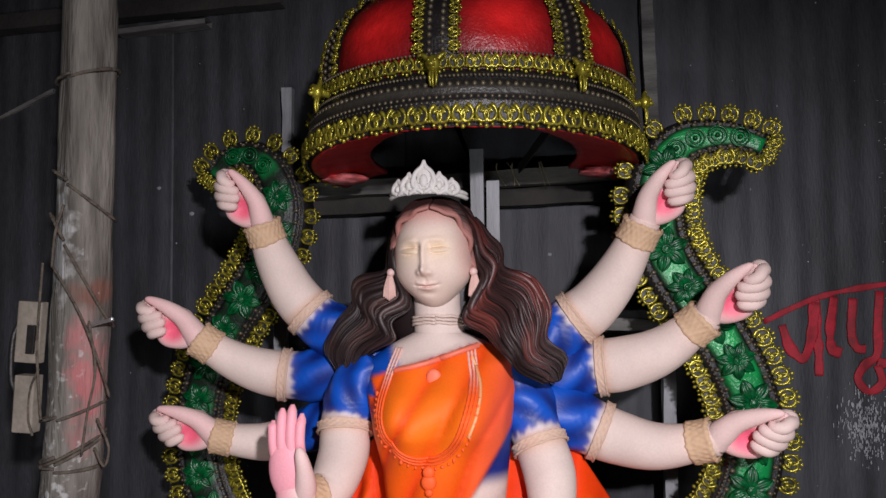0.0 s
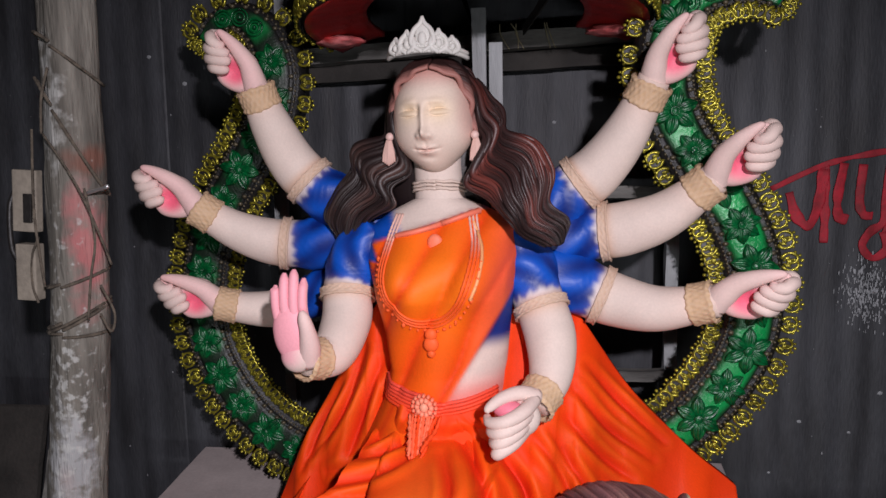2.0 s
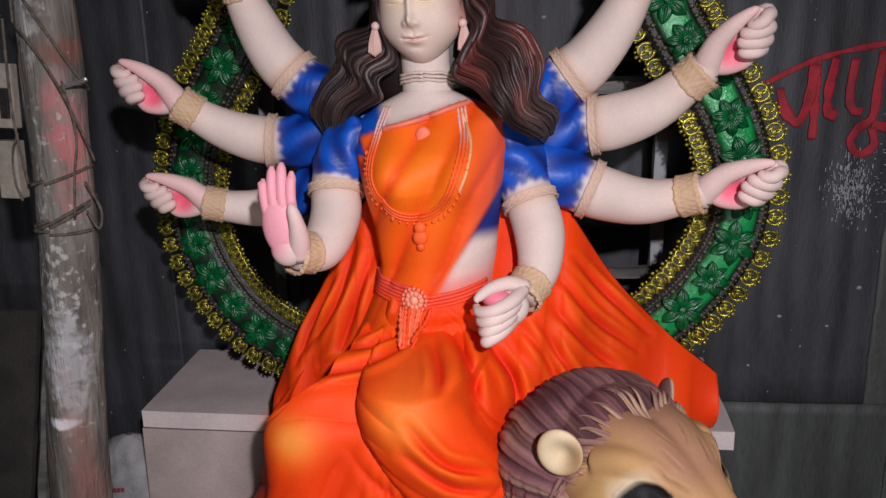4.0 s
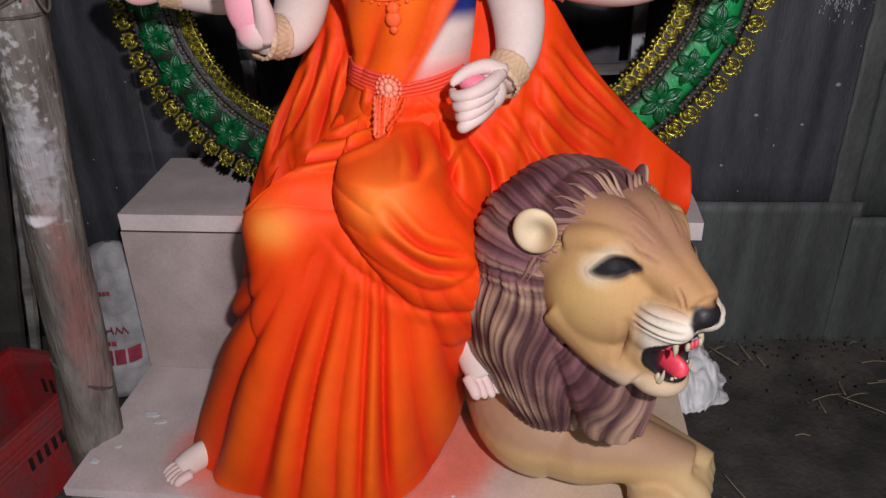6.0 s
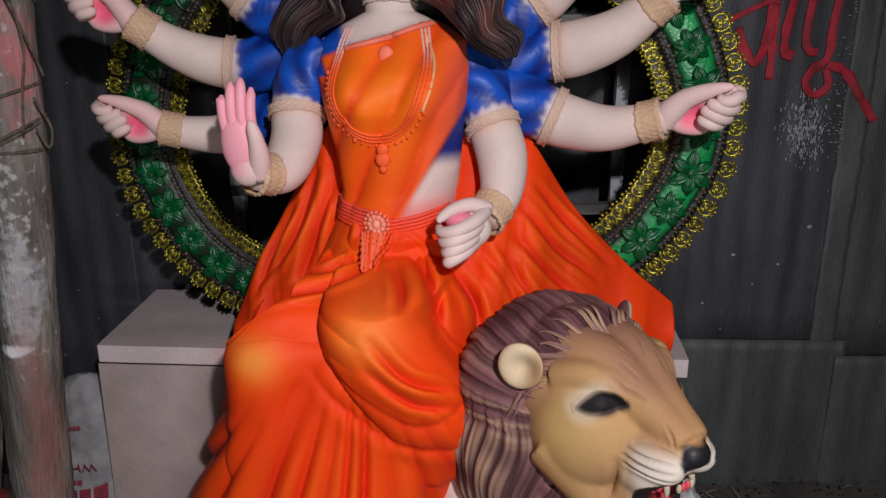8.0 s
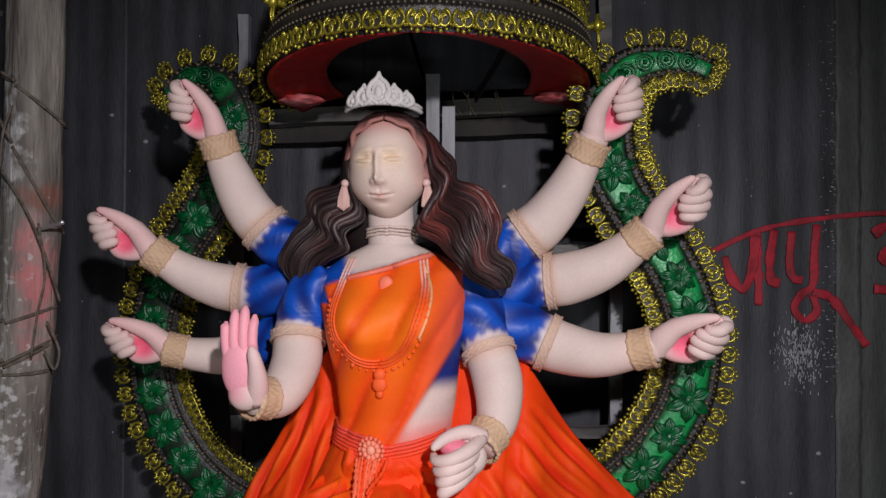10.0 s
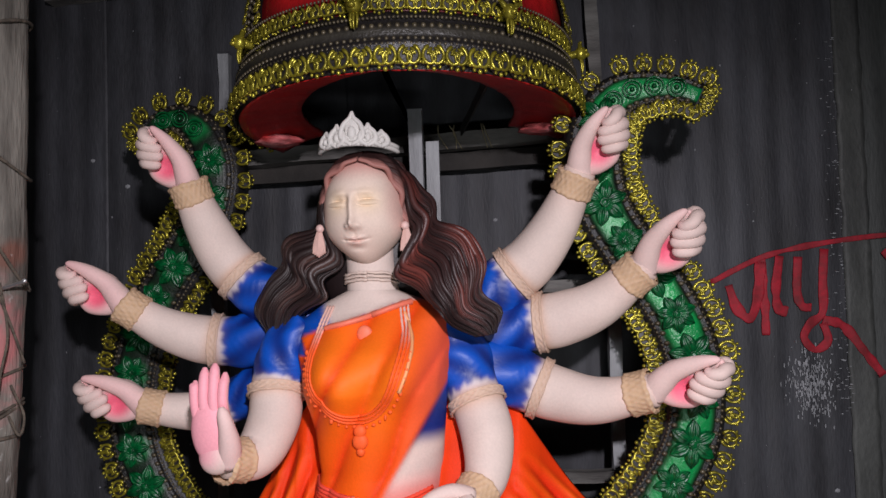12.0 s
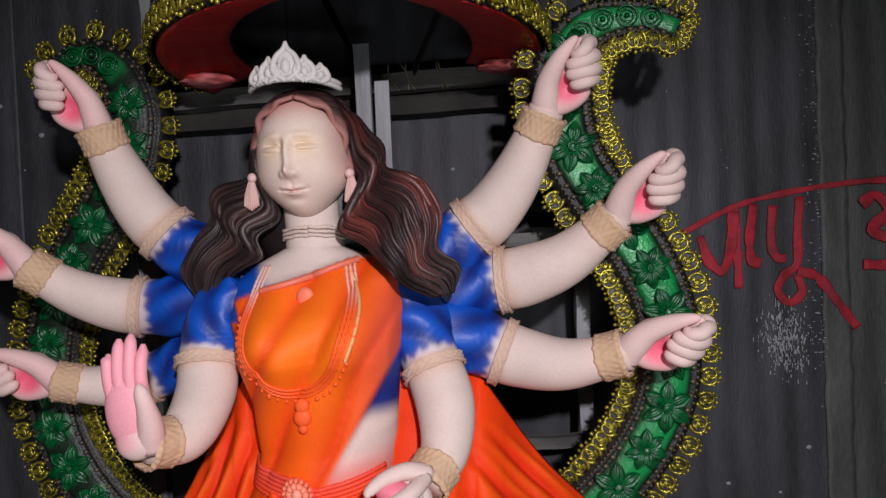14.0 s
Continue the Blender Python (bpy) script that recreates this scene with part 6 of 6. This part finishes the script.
def head_shape(p):
    """Carves creases, eyes and mouth; gives the new place and its paint."""
    o = Vector(p) - LC
    sg = 1 if o.dot(LS) > 0 else -1
    q = Vector((o.dot(LF), abs(o.dot(LS)), o.dot(LU)))
    f, s, u = q
    out = Vector((0.35 * smooth(0.1, 0.3, f), 0.8, 0.35 if u > 0.05 else 0.0)).normalized()
    c = mix(FUR, (0.68, 0.47, 0.17, 0.6), 0.85 * gauss(math.hypot((f - 0.10) / 0.07, (u + 0.02) / 0.06), 0, 1))
    c = mix(c, (0.33, 0.165, 0.105, 0.6), 0.8 * smooth(0.05, 0.10, u) * smooth(0.11, 0.03, s))
    c = mix(c, (0.44, 0.23, 0.11, 0.6), 0.5 * smooth(0.19, 0.24, f) * smooth(0.0, 0.03, u))
    c = mix(c, CREAM, 0.92 * smooth(0.195, 0.245, f) * smooth(0.024, -0.006, u) * smooth(-0.13, -0.05, u))
    c = mix(c, CREAM, 0.40 * smooth(-0.12, -0.17, u) * smooth(0.13, 0.2, f))
    c = mix(c, (0.34, 0.17, 0.10, 0.6), 0.35 * gauss(math.hypot((u + 0.08) / 0.05, (f - 0.185) / 0.025), 0, 1))
    c = mix(c, (0.30, 0.145, 0.09, 0.65), 0.55 * smooth(0.10, 0.02, f) * smooth(-0.15, 0.0, u) + 0.35 * smooth(-0.06, -0.16, u) * smooth(0.17, 0.08, f))
    d = eye_at(q)
    c = mix(c, (0.84, 0.76, 0.58, 0.6), 0.6 * smooth(-0.034, -0.002, d) * smooth(0.18, 0.13, f))
    c = mix(c, (0.05, 0.035, 0.03, 0.6), 0.8 * smooth(-0.008, -0.001, d) + 0.75 * smooth(-0.014, -0.002, d) * smooth(0.155, 0.178, f))
    c = mix(c, (0.008, 0.007, 0.007, 0.75), smooth(-0.001, 0.002, d))
    iris = (q - Vector((0.148, 0.088, 0.052))).length
    c = mix(c, (0.03, 0.03, 0.032, 0.5), 0.35 * smooth(0.014, 0.006, iris) * smooth(0, 0.004, d))
    move = -0.003 * smooth(-0.001, 0.004, d) + 0.0025 * gauss(d, -0.006, 0.004)
    for pts, w, deep, ink in CREASES:
        if (q - pts[len(pts) // 2]).length > 0.075:
            continue
        r, t = near_line(q, pts)
        e = math.sin(math.pi * min(1, max(0, 0.06 + 0.9 * t))) ** 0.6
        move += e * deep * (-gauss(r, 0, w * 0.6) + 0.5 * gauss(r, w * 1.9, w))
        c = mix(c, (0.16, 0.075, 0.05, 0.6), ink * e * gauss(r, 0, w * 0.5))
    q = q + out * move
    nose = smooth(0.276, 0.284, f + 0.25 * (u - 0.02)) * smooth(-0.042, -0.030, u - 0.6 * s) * smooth(0.040, 0.032, s + 0.3 * max(0, -u)) * smooth(0.032, 0.024, u)
    c = mix(c, DARK, nose)
    c = mix(c, DARK, smooth(0.016, 0.009, s) * smooth(0.262, 0.272, f) * smooth(-0.01, -0.02, u) * smooth(-0.07, -0.05, u))
    m = mouth_at(Vector((f, s, u)))
    k = smooth(0.02, 0.22, m)
    q = Vector((q.x - 0.065 * k * smooth(0.055, 0.01, s), q.y * (1 - 0.45 * k), q.z))
    c = mix(c, DARK, smooth(-0.075, -0.05, m))
    c = mix(c, (0.16, 0.012, 0.016, 0.35), smooth(0.12, 0.2, m))
    return L3(q.x, sg * q.y, q.z), c


lv, lf = blob_mesh(head_clay, 0.0032, 42)
from mathutils.bvhtree import BVHTree
head_tree = BVHTree.FromPolygons([Vector(p) for p in lv], lf)


def on_head(p):
    o = head_tree.find_nearest(L3(*p))[0] - LC
    return Vector((o.dot(LF), abs(o.dot(LS)), o.dot(LU)))


CREASES = [([on_head(p) for p in catmull(pts, 10)], w, deep, ink) for pts, w, deep, ink in CREASES]
EYE_IN, EYE_OUT = on_head(EYE_IN), on_head(EYE_OUT)
lion = Clay()
carved = [head_shape(p) for p in lv]
lion.add([p for p, c in carved], lf, [c for p, c in carved])
for s in (-1, 1):
    # ears: a bowl with a pale inside
    er = LROT @ Matrix.Rotation(radians(s * 55), 3, "Z") @ Matrix.Rotation(radians(s * 12), 3, "X")
    lion.ball(L3(0.022 if s < 0 else -0.05, s * 0.163, 0.083 if s < 0 else 0.07), (0.021, 0.042, 0.045), lambda d, p: mix(mix(UMBER, (0.72, 0.57, 0.36, 0.6), smooth(-0.1, 0.25, d.x)), (0.42, 0.25, 0.12, 0.6), smooth(-0.1, 0.9, -d.y * s) * smooth(0.1, 0.4, d.x)), er, 28, 20, lambda d: Vector((d.x * (1 - 1.25 * math.exp(-((d.y + 0.2 * s) ** 2 + d.z ** 2) * 2.0) if d.x > 0 else 1), d.y, d.z)))
# tongue, gums, teeth
GUM, TOOTH = (0.70, 0.07, 0.10, 0.45), (0.52, 0.44, 0.30, 0.5)
lion.tube([(*L3(0.185, 0, -0.140), 0.026), (*L3(0.23, 0, -0.130), 0.026), (*L3(0.258, 0, -0.130), 0.019), (*L3(0.270, 0, -0.138), 0.008)], (0.72, 0.05, 0.08, 0.45), m=16, n=12, squash=0.5)
for s in (-1, 1):
    lion.tube([(*L3(0.262, s * 0.030, -0.058), 0.006), (*L3(0.266, s * 0.031, -0.072), 0.0045), (*L3(0.263, s * 0.030, -0.086), 0.001)], TOOTH, m=8, n=8)
    lion.tube([(*L3(0.246, s * 0.034, -0.152), 0.006), (*L3(0.252, s * 0.034, -0.137), 0.0042), (*L3(0.253, s * 0.033, -0.122), 0.001)], TOOTH, m=8, n=8)
    for k in range(3):
        lion.ball(L3(0.243 - 0.012 * k, s * (0.036 + 0.003 * k), -0.142 + 0.009 * k), (0.006, 0.005, 0.010), TOOTH, LROT, 8, 6)
        lion.ball(L3(0.252 - 0.010 * k, s * 0.038, -0.062 - 0.009 * k), (0.009, 0.007, 0.013), GUM, LROT, 8, 6)
for k in range(4):
    lion.ball(L3(0.276, -0.015 + 0.01 * k, -0.062), (0.005, 0.005, 0.009), GUM if k % 3 else TOOTH, LROT, 8, 6)
    lion.ball(L3(0.258, -0.015 + 0.01 * k, -0.148), (0.004, 0.005, 0.007), TOOTH, LROT, 8, 6)


# bulk of mane and neck, combed into grooves, then short locks round the face
def mane_clay(c):
    c.ball(L3(-0.085, 0, -0.015), (0.137, 0.203, 0.156), G0, LROT, 32, 22)
    c.ball(L3(0.0, 0, 0.035), (0.102, 0.142, 0.118), G0, LROT, 32, 22)
    c.tube([(*L3(-0.06, 0.0, -0.02), 0.172), (0.30, -0.83, 0.70, 0.168), (0.33, -0.82, 0.57, 0.155), (0.35, -0.79, 0.42, 0.125)], G0, m=24, n=28)
    c.tube([(0.30, -0.72, 0.66, 0.14), (0.26, -0.60, 0.48, 0.15), (0.30, -0.5, 0.30, 0.14)], G0, m=16, n=20)
    c.tube([(0.40, -0.93, 0.70, 0.11), (0.435, -0.95, 0.58, 0.095), (0.45, -0.955, 0.46, 0.07)], G0, m=16, n=20)


def mane_groove(p):
    """Height and tint of the combed hair at a place: it runs back from the face above, and hangs below."""
    o = Vector(p) - LC
    f, q, u = o.dot(LF), o.dot(LS), o.dot(LU)
    warp = noise.noise(Vector(p) * 7)
    back = math.atan2(u, q)
    run = math.sqrt(max(0.0, f * f + 0.3 * (q * q + u * u)))
    g1 = back * 15 + 1.4 * math.sin(run * 17 + 2 * back) + 2.0 * noise.noise(Vector(p) * 4.5) + 0.5 * noise.noise(Vector(p) * 16)
    hang = math.atan2(p[0] - 0.33, -(p[1] + 0.80))
    g2 = hang * 18 + 1.7 * math.sin(p[2] * 15 + 2 * hang) + 2.0 * noise.noise(Vector((p[0] * 5, p[1] * 5, p[2] * 2.5))) + 0.5 * noise.noise(Vector((p[0] * 18, p[1] * 18, p[2] * 6)))
    k = smooth(0.02, -0.12, u)
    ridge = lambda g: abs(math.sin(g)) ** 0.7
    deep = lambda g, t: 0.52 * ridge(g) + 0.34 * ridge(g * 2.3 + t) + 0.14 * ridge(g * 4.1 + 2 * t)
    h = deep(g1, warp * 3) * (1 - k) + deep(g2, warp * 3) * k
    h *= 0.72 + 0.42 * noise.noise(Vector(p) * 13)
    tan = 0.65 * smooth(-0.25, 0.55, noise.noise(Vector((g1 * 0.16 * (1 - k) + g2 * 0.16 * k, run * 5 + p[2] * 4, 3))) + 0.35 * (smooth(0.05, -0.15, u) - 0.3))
    return h, tan


mv, mf = blob_mesh(mane_clay, 0.0034, 12)
skin_tree = BVHTree.FromPolygons([Vector(p) for p in mv], mf)


combed, tints = [], []
for p in mv:
    h, tan = mane_groove(p)
    p = Vector(p)
    nrm = (p - L3(-0.05, 0, 0)).normalized() if p.z > 0.8 else (p - Vector((0.31, -0.78, p.z))).normalized()
    combed.append(p + nrm * (0.019 * h - 0.008))
    # groove shade painted near-black; crests keep the plum and tan fur colours
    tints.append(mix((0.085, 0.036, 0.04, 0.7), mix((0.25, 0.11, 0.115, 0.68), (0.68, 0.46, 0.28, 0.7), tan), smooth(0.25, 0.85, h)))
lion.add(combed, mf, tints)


def mane_lock(start, direction, length, r, col1, col2, root=0.0, wave=0.26):
    """A lock that starts at a place and runs along the mane, hugging it."""
    p = Vector(start)
    d = Vector(direction).normalized()
    pts = []
    n = 9
    ph = 16 * start[2] + 9 * start[0] + rnd.uniform(-0.25, 0.25)
    for i in range(n):
        s = i / (n - 1)
        hit = skin_tree.find_nearest(p)
        nrm = hit[1]
        q = hit[0] + nrm * (0.004 + r * 0.1)
        pts.append((*q, r * (0.5 + 1.1 * math.sin(math.pi * min(1, s * 0.8 + 0.2))) * (1 - 0.7 * smooth(0.75, 1, s))))
        d = (d - nrm * d.dot(nrm)).normalized()
        wob = nrm.cross(d) * wave * math.sin(s * 7 + ph)
        d = (d + Vector((0, 0, -0.16)) * (1 if s > 0.1 else 0)).normalized()
        p = q + (d + wob) * length / n
    lion.tube(pts, lambda s, w, p: mix(mix(col1, col2, (0.5 + 0.5 * math.sin(w * 2 + ph)) * (0.25 + 0.75 * (0.5 + 0.5 * math.sin(s * 5 + 14 * p[2] + 9 * p[0])))), FUR, root * smooth(0.35, 0.0, s)), m=18, n=6, squash=0.9, side=tuple(LF))


rnd = random.Random(21)
TAWNY, PLUM = (0.66, 0.44, 0.27, 0.7), (0.23, 0.10, 0.105, 0.65)
for ring, (rf, rs, ru, count, ln) in enumerate(((0.045, 0.142, 0.135, 84, 0.13),)):
    for k in range(count):
        a = 2 * math.pi * (k + 0.5 * (ring % 2)) / count + rnd.uniform(-0.06, 0.06)
        ss, uu = math.cos(a), math.sin(a)
        if uu < 0.3:
            continue
        st = L3(rf + (0.055 * smooth(0.3, 1.0, uu) if ring < 2 else 0.0) + rnd.uniform(-0.015, 0.015), ss * rs, uu * ru * (0.82 if uu > 0 else 1.0) + 0.01)
        d = -LF * 0.9 + LS * ss * 0.25 + LU * uu * 0.2 - Vector((0, 0, 0.55 if uu < 0.5 else 0.1))
        mane_lock(st, d, ln * rnd.uniform(0.8, 1.15), 0.0028 * rnd.uniform(0.6, 1.4), mix(PLUM, UMBER, rnd.random()), mix(PLUM, TAWNY, smooth(-0.40, 0.18, noise.noise(st * 11) + rnd.uniform(-0.2, 0.2))), 0.9 if ring < 2 else 0.0)


# forelegs, paws and the body that lies on the stand
def body_clay(c):
    T = lambda pts, **k: c.tube(pts, G0, **k)
    T([(0.26, -0.62, 0.33, 0.15), (0.30, -0.74, 0.30, 0.145), (0.38, -0.80, 0.275, 0.115)], n=26)
    T([(0.27, -0.72, 0.27, 0.105), (0.40, -0.82, 0.285, 0.098), (0.50, -0.84, 0.295, 0.086), (0.60, -0.865, 0.275, 0.07), (0.65, -0.88, 0.262, 0.064)], n=22)
    T([(0.50, -0.72, 0.25, 0.085), (0.60, -0.80, 0.25, 0.07), (0.70, -0.86, 0.23, 0.06)], n=18)
    T([(0.30, -0.60, 0.24, 0.10), (0.45, -0.55, 0.22, 0.09)], n=16)
    for k in range(4):
        T([(0.615 + 0.012 * k, -0.91 + 0.028 * k, 0.265, 0.033), (0.655 + 0.012 * k, -0.93 + 0.03 * k, 0.25, 0.032), (0.675 + 0.01 * k, -0.935 + 0.03 * k, 0.22, 0.028)], m=10, n=12)
    T([(0.56, -0.88, 0.20, 0.05), (0.575, -0.945, 0.205, 0.056), (0.58, -0.985, 0.16, 0.052)], n=16)
    for k in range(4):
        T([(0.53 + 0.033 * k, -0.955, 0.225, 0.026), (0.528 + 0.035 * k, -1.005, 0.185, 0.0275), (0.528 + 0.035 * k, -1.01, 0.12, 0.022)], m=10, n=12)


def body_paint(p):
    x, y, z = p
    c = mix((0.60, 0.38, 0.17, 0.7), (0.68, 0.49, 0.25, 0.55), smooth(0.55, 0.7, x) * 0.7)
    c = mix(c, (0.76, 0.64, 0.40, 0.55), 0.8 * smooth(0.27, 0.2, z))
    c = mix(c, (0.42, 0.24, 0.15, 0.55), 0.8 * smooth(0.29, 0.33, z))
    return mix(c, (0.58, 0.5, 0.27, 0.55), smooth(0.14, 0.09, z))


bv, bf = blob_mesh(body_clay, 0.0075, 6)
lion.add(bv, bf, [body_paint(p) for p in bv])
tagged(part("lion_statue", lion, PAINTED), "painted plaster lion statue with open mouth and thick mane", "statue")


# ---- clutter round the stand ----
def crate(at, turn):
    th = thing("plastic_crate", "dusty red plastic crate with slotted sides on the floor", "crate", at=at)
    th.rotation_euler = (0, 0, radians(turn))
    w, d, h, t = 0.42, 0.30, 0.27, 0.012

    def side(name, size, at, slots, axis):
        bm = box(size, at, 0.002)
        ob = part(name, bm, CRATE, th)
        for k in range(slots):
            o = (k - (slots - 1) / 2) * 0.028
            p = (at[0] + (o if axis == 0 else 0), at[1] + (o if axis == 1 else 0), 0.155)
            s = (0.014, size[1] + 0.003, 0.05) if axis == 0 else (size[0] + 0.003, 0.014, 0.05)
            part("slot", box(s, p, 0.001), BLACK, ob, "dark slot")
        return ob
    side("side_panel", (w, t, h), (0, -d / 2, h / 2), 8, 0)
    side("side_panel", (w, t, h), (0, d / 2, h / 2), 8, 0)
    side("side_panel", (t, d - t - 0.002, h), (-w / 2 + t / 2, 0, h / 2), 5, 1)
    side("side_panel", (t, d - t - 0.002, h), (w / 2 - t / 2, 0, h / 2), 5, 1)
    part("bottom", box((w - 2 * t, d - 2 * t, 0.01), (0, 0, 0.008)), CRATE, th)
    for z in (h - 0.006, h - 0.05, h - 0.085):
        for s, p in (((w + 0.022, 0.014, 0.011), (0, -d / 2 - 0.01, z)), ((w + 0.022, 0.014, 0.011), (0, d / 2 + 0.01, z)), ((0.014, d + 0.006, 0.011), (-w / 2 - 0.006, 0, z)), ((0.014, d + 0.006, 0.011), (w / 2 + 0.006, 0, z))):
            part("rim", box(s, p, 0.003), CRATE, th)
    return th


crate((-1.155, -0.70, 0.012), 80)


def sack():
    th = thing("cement_sack", "crumpled white woven sack printed in red behind the post", "sack")
    c = Clay()

    def fn(u, v):
        w = 2 * math.pi * u
        z = 0.01 + 0.52 * v
        r = 1 + 0.10 * math.sin(3 * w + v * 5) + 0.10 * noise.noise(Vector((math.cos(w) * 2, math.sin(w) * 2, v * 6)))
        k = math.sqrt(max(0.02, 1 - (2 * v - 1) ** 6))
        p = Vector((-1.02 + 0.10 * r * k * math.cos(w), -0.33 + 0.07 * r * k * math.sin(w) + 0.10 * v, z))
        return p + Vector((1, 1, 0)) * 0.006 * noise.noise(p * 40)
    c.grid(fn, 56, 40, wrap=True, col=G0)
    part("body", c, SACKM, th)
    # printed blocks of unreadable writing
    for z0, h, bars, wd in ((0.17, 0.05, 4, 0.03), (0.235, 0.014, 5, 0.014), (0.40, 0.012, 7, 0.010)):
        q = Clay()
        for k in range(bars):
            x = -1.07 + k * (wd * 1.2)

            def bar(u, v, x=x):
                xx = x + wd * u
                zz = z0 + h * v
                a = math.acos(max(-1, min(1, (xx + 1.02) / 0.1)))
                return Vector((xx, -0.33 - 0.088 * math.sin(a) + 0.10 * (zz - 0.01) / 0.52 - 0.006, zz))
            q.grid(bar, 3, 3, col=G0)
        part("printed_line", q, INK, th, "line of red print")
    return th


sack_thing = sack()
word = bpy.data.curves.new("word", "FONT")
word.body, word.size, word.extrude, word.align_x = "WHITE", 0.042, 0.0006, "CENTER"
wo = new("word", word)
wm = bpy.data.meshes.new_from_object(wo.evaluated_get(bpy.context.evaluated_depsgraph_get()))
bpy.data.objects.remove(wo)
wt = part("printed_word", wm, INK, sack_thing, "red printed word upside down")
wt.matrix_basis = pose(-1.0, -0.392, 0.312, 78, 180, 8)

# a crumpled white plastic sheet in a low heap on the floor
c = Clay()


def crumple(u, v):
    x, y = 2 * u - 1, 2 * v - 1
    edge = 1 + 0.22 * noise.noise(Vector((x * 2.2, y * 2.2, 3)))
    px, py = 0.145 * x * edge * math.sqrt(1 - 0.42 * y * y), 0.20 * y * edge * math.sqrt(1 - 0.42 * x * x)
    top = smooth(1.0, 0.35, max(abs(x), abs(y)))
    fold = abs(noise.noise(Vector((x * 1.6 + y, y * 1.9, 1)))) * 0.09 + abs(noise.noise(Vector((x * 2.6, y * 2.6 - x, 6)))) * 0.03 + 0.003 * noise.noise(Vector((x * 9, y * 8, 2)))
    return Vector((0.815 + 0.95 * px - 0.10 * py, -0.20 + 0.85 * py + 0.3 * px, 0.022 + 0.02 * abs(noise.noise(Vector((x * 5, y * 5, 9)))) + top * (0.085 + fold)))


c.grid(crumple, 70, 70, col=G0, thick=(0, 0, -0.006))
tagged(part("plastic_sheet", c, BAG), "crumpled white plastic sheet heaped on the soil floor", "plastic sheet")

# straws and small rubble on the floor
rnd = random.Random(5)
for k in range(36):
    x, y, a = rnd.uniform(0.78, 1.7), rnd.uniform(-1.0, -0.05), rnd.uniform(0, math.pi)
    l = rnd.uniform(0.02, 0.07)
    c = Clay()
    c.tube([(-l, 0, 0.004, 0.0012), (0, 0.004, 0.007, 0.0013), (l, 0, 0.004, 0.001)], G0, m=6, n=5)
    ob = part("straw", c, STRAW)
    ob.location, ob.rotation_euler = (x, y, 0.004 + 0.07 * smooth(-0.25, -0.02, y)), (0, 0, a)
    tagged(ob, "short pale straw lying on the soil floor", "straw", "straws on the floor")
rub = Clay()
for k in range(300):
    x, y = rnd.uniform(0.7, 2.0), -abs(rnd.gauss(0, 0.16)) - 0.02
    r = 0.002 + 0.006 * rnd.random() ** 2
    rub.ball((x, y, 0.004 + 0.075 * smooth(-0.30, -0.04, y)), (r, r * rnd.uniform(0.6, 1), r * 0.6), G0, Matrix.Rotation(rnd.uniform(0, 3), 3, "Z"), 7, 5)
tagged(part("rubble", rub, SOIL), "crumbs of soil and rubble along the wall", "rubble", kind="stuff")
# tufts of thatch that hang from the rail
for x in (0.12, 0.15, 0.165, 0.24, 0.245):
    c = Clay()
    c.tube([(x, -0.15, 2.01, 0.002), (x + rnd.uniform(-0.01, 0.02), -0.16, 1.98, 0.002), (x + rnd.uniform(-0.01, 0.03), -0.155, 1.94, 0.001)], G0, m=8, n=5)
    tagged(part("fibre", c, STRAW), "dry fibre hanging over the timber rail", "fibre", "fibres on the rail")
# pale plaster splashes that dried on the stand
rnd = random.Random(9)
for x, y, r in ((-0.792, -0.605, 0.024), (-0.75, -0.635, 0.02), (-0.822, -0.741, 0.011), (-0.862, -0.797, 0.016), (-0.62, -0.70, 0.007), (0.25, -0.90, 0.009), (0.10, -0.88, 0.006)):
    c = Clay()
    ph = rnd.uniform(0, 9)
    c.ball((0, 0, 0), (r, r * 0.6, 0.0012), G0, None, 28, 8, lambda d: Vector((d.x, d.y, d.z)) * (1 + 0.45 * noise.noise(Vector((d.x * 1.6, d.y * 1.6, ph)))))
    ob = part("plaster_splash", c, BAG)
    ob.location, ob.rotation_euler = (x, y, 0.1566), (0, 0, rnd.uniform(-0.4, 0.4))
    tagged(ob, "pale plaster splash dried on the plywood stand", "splash", "plaster splashes")
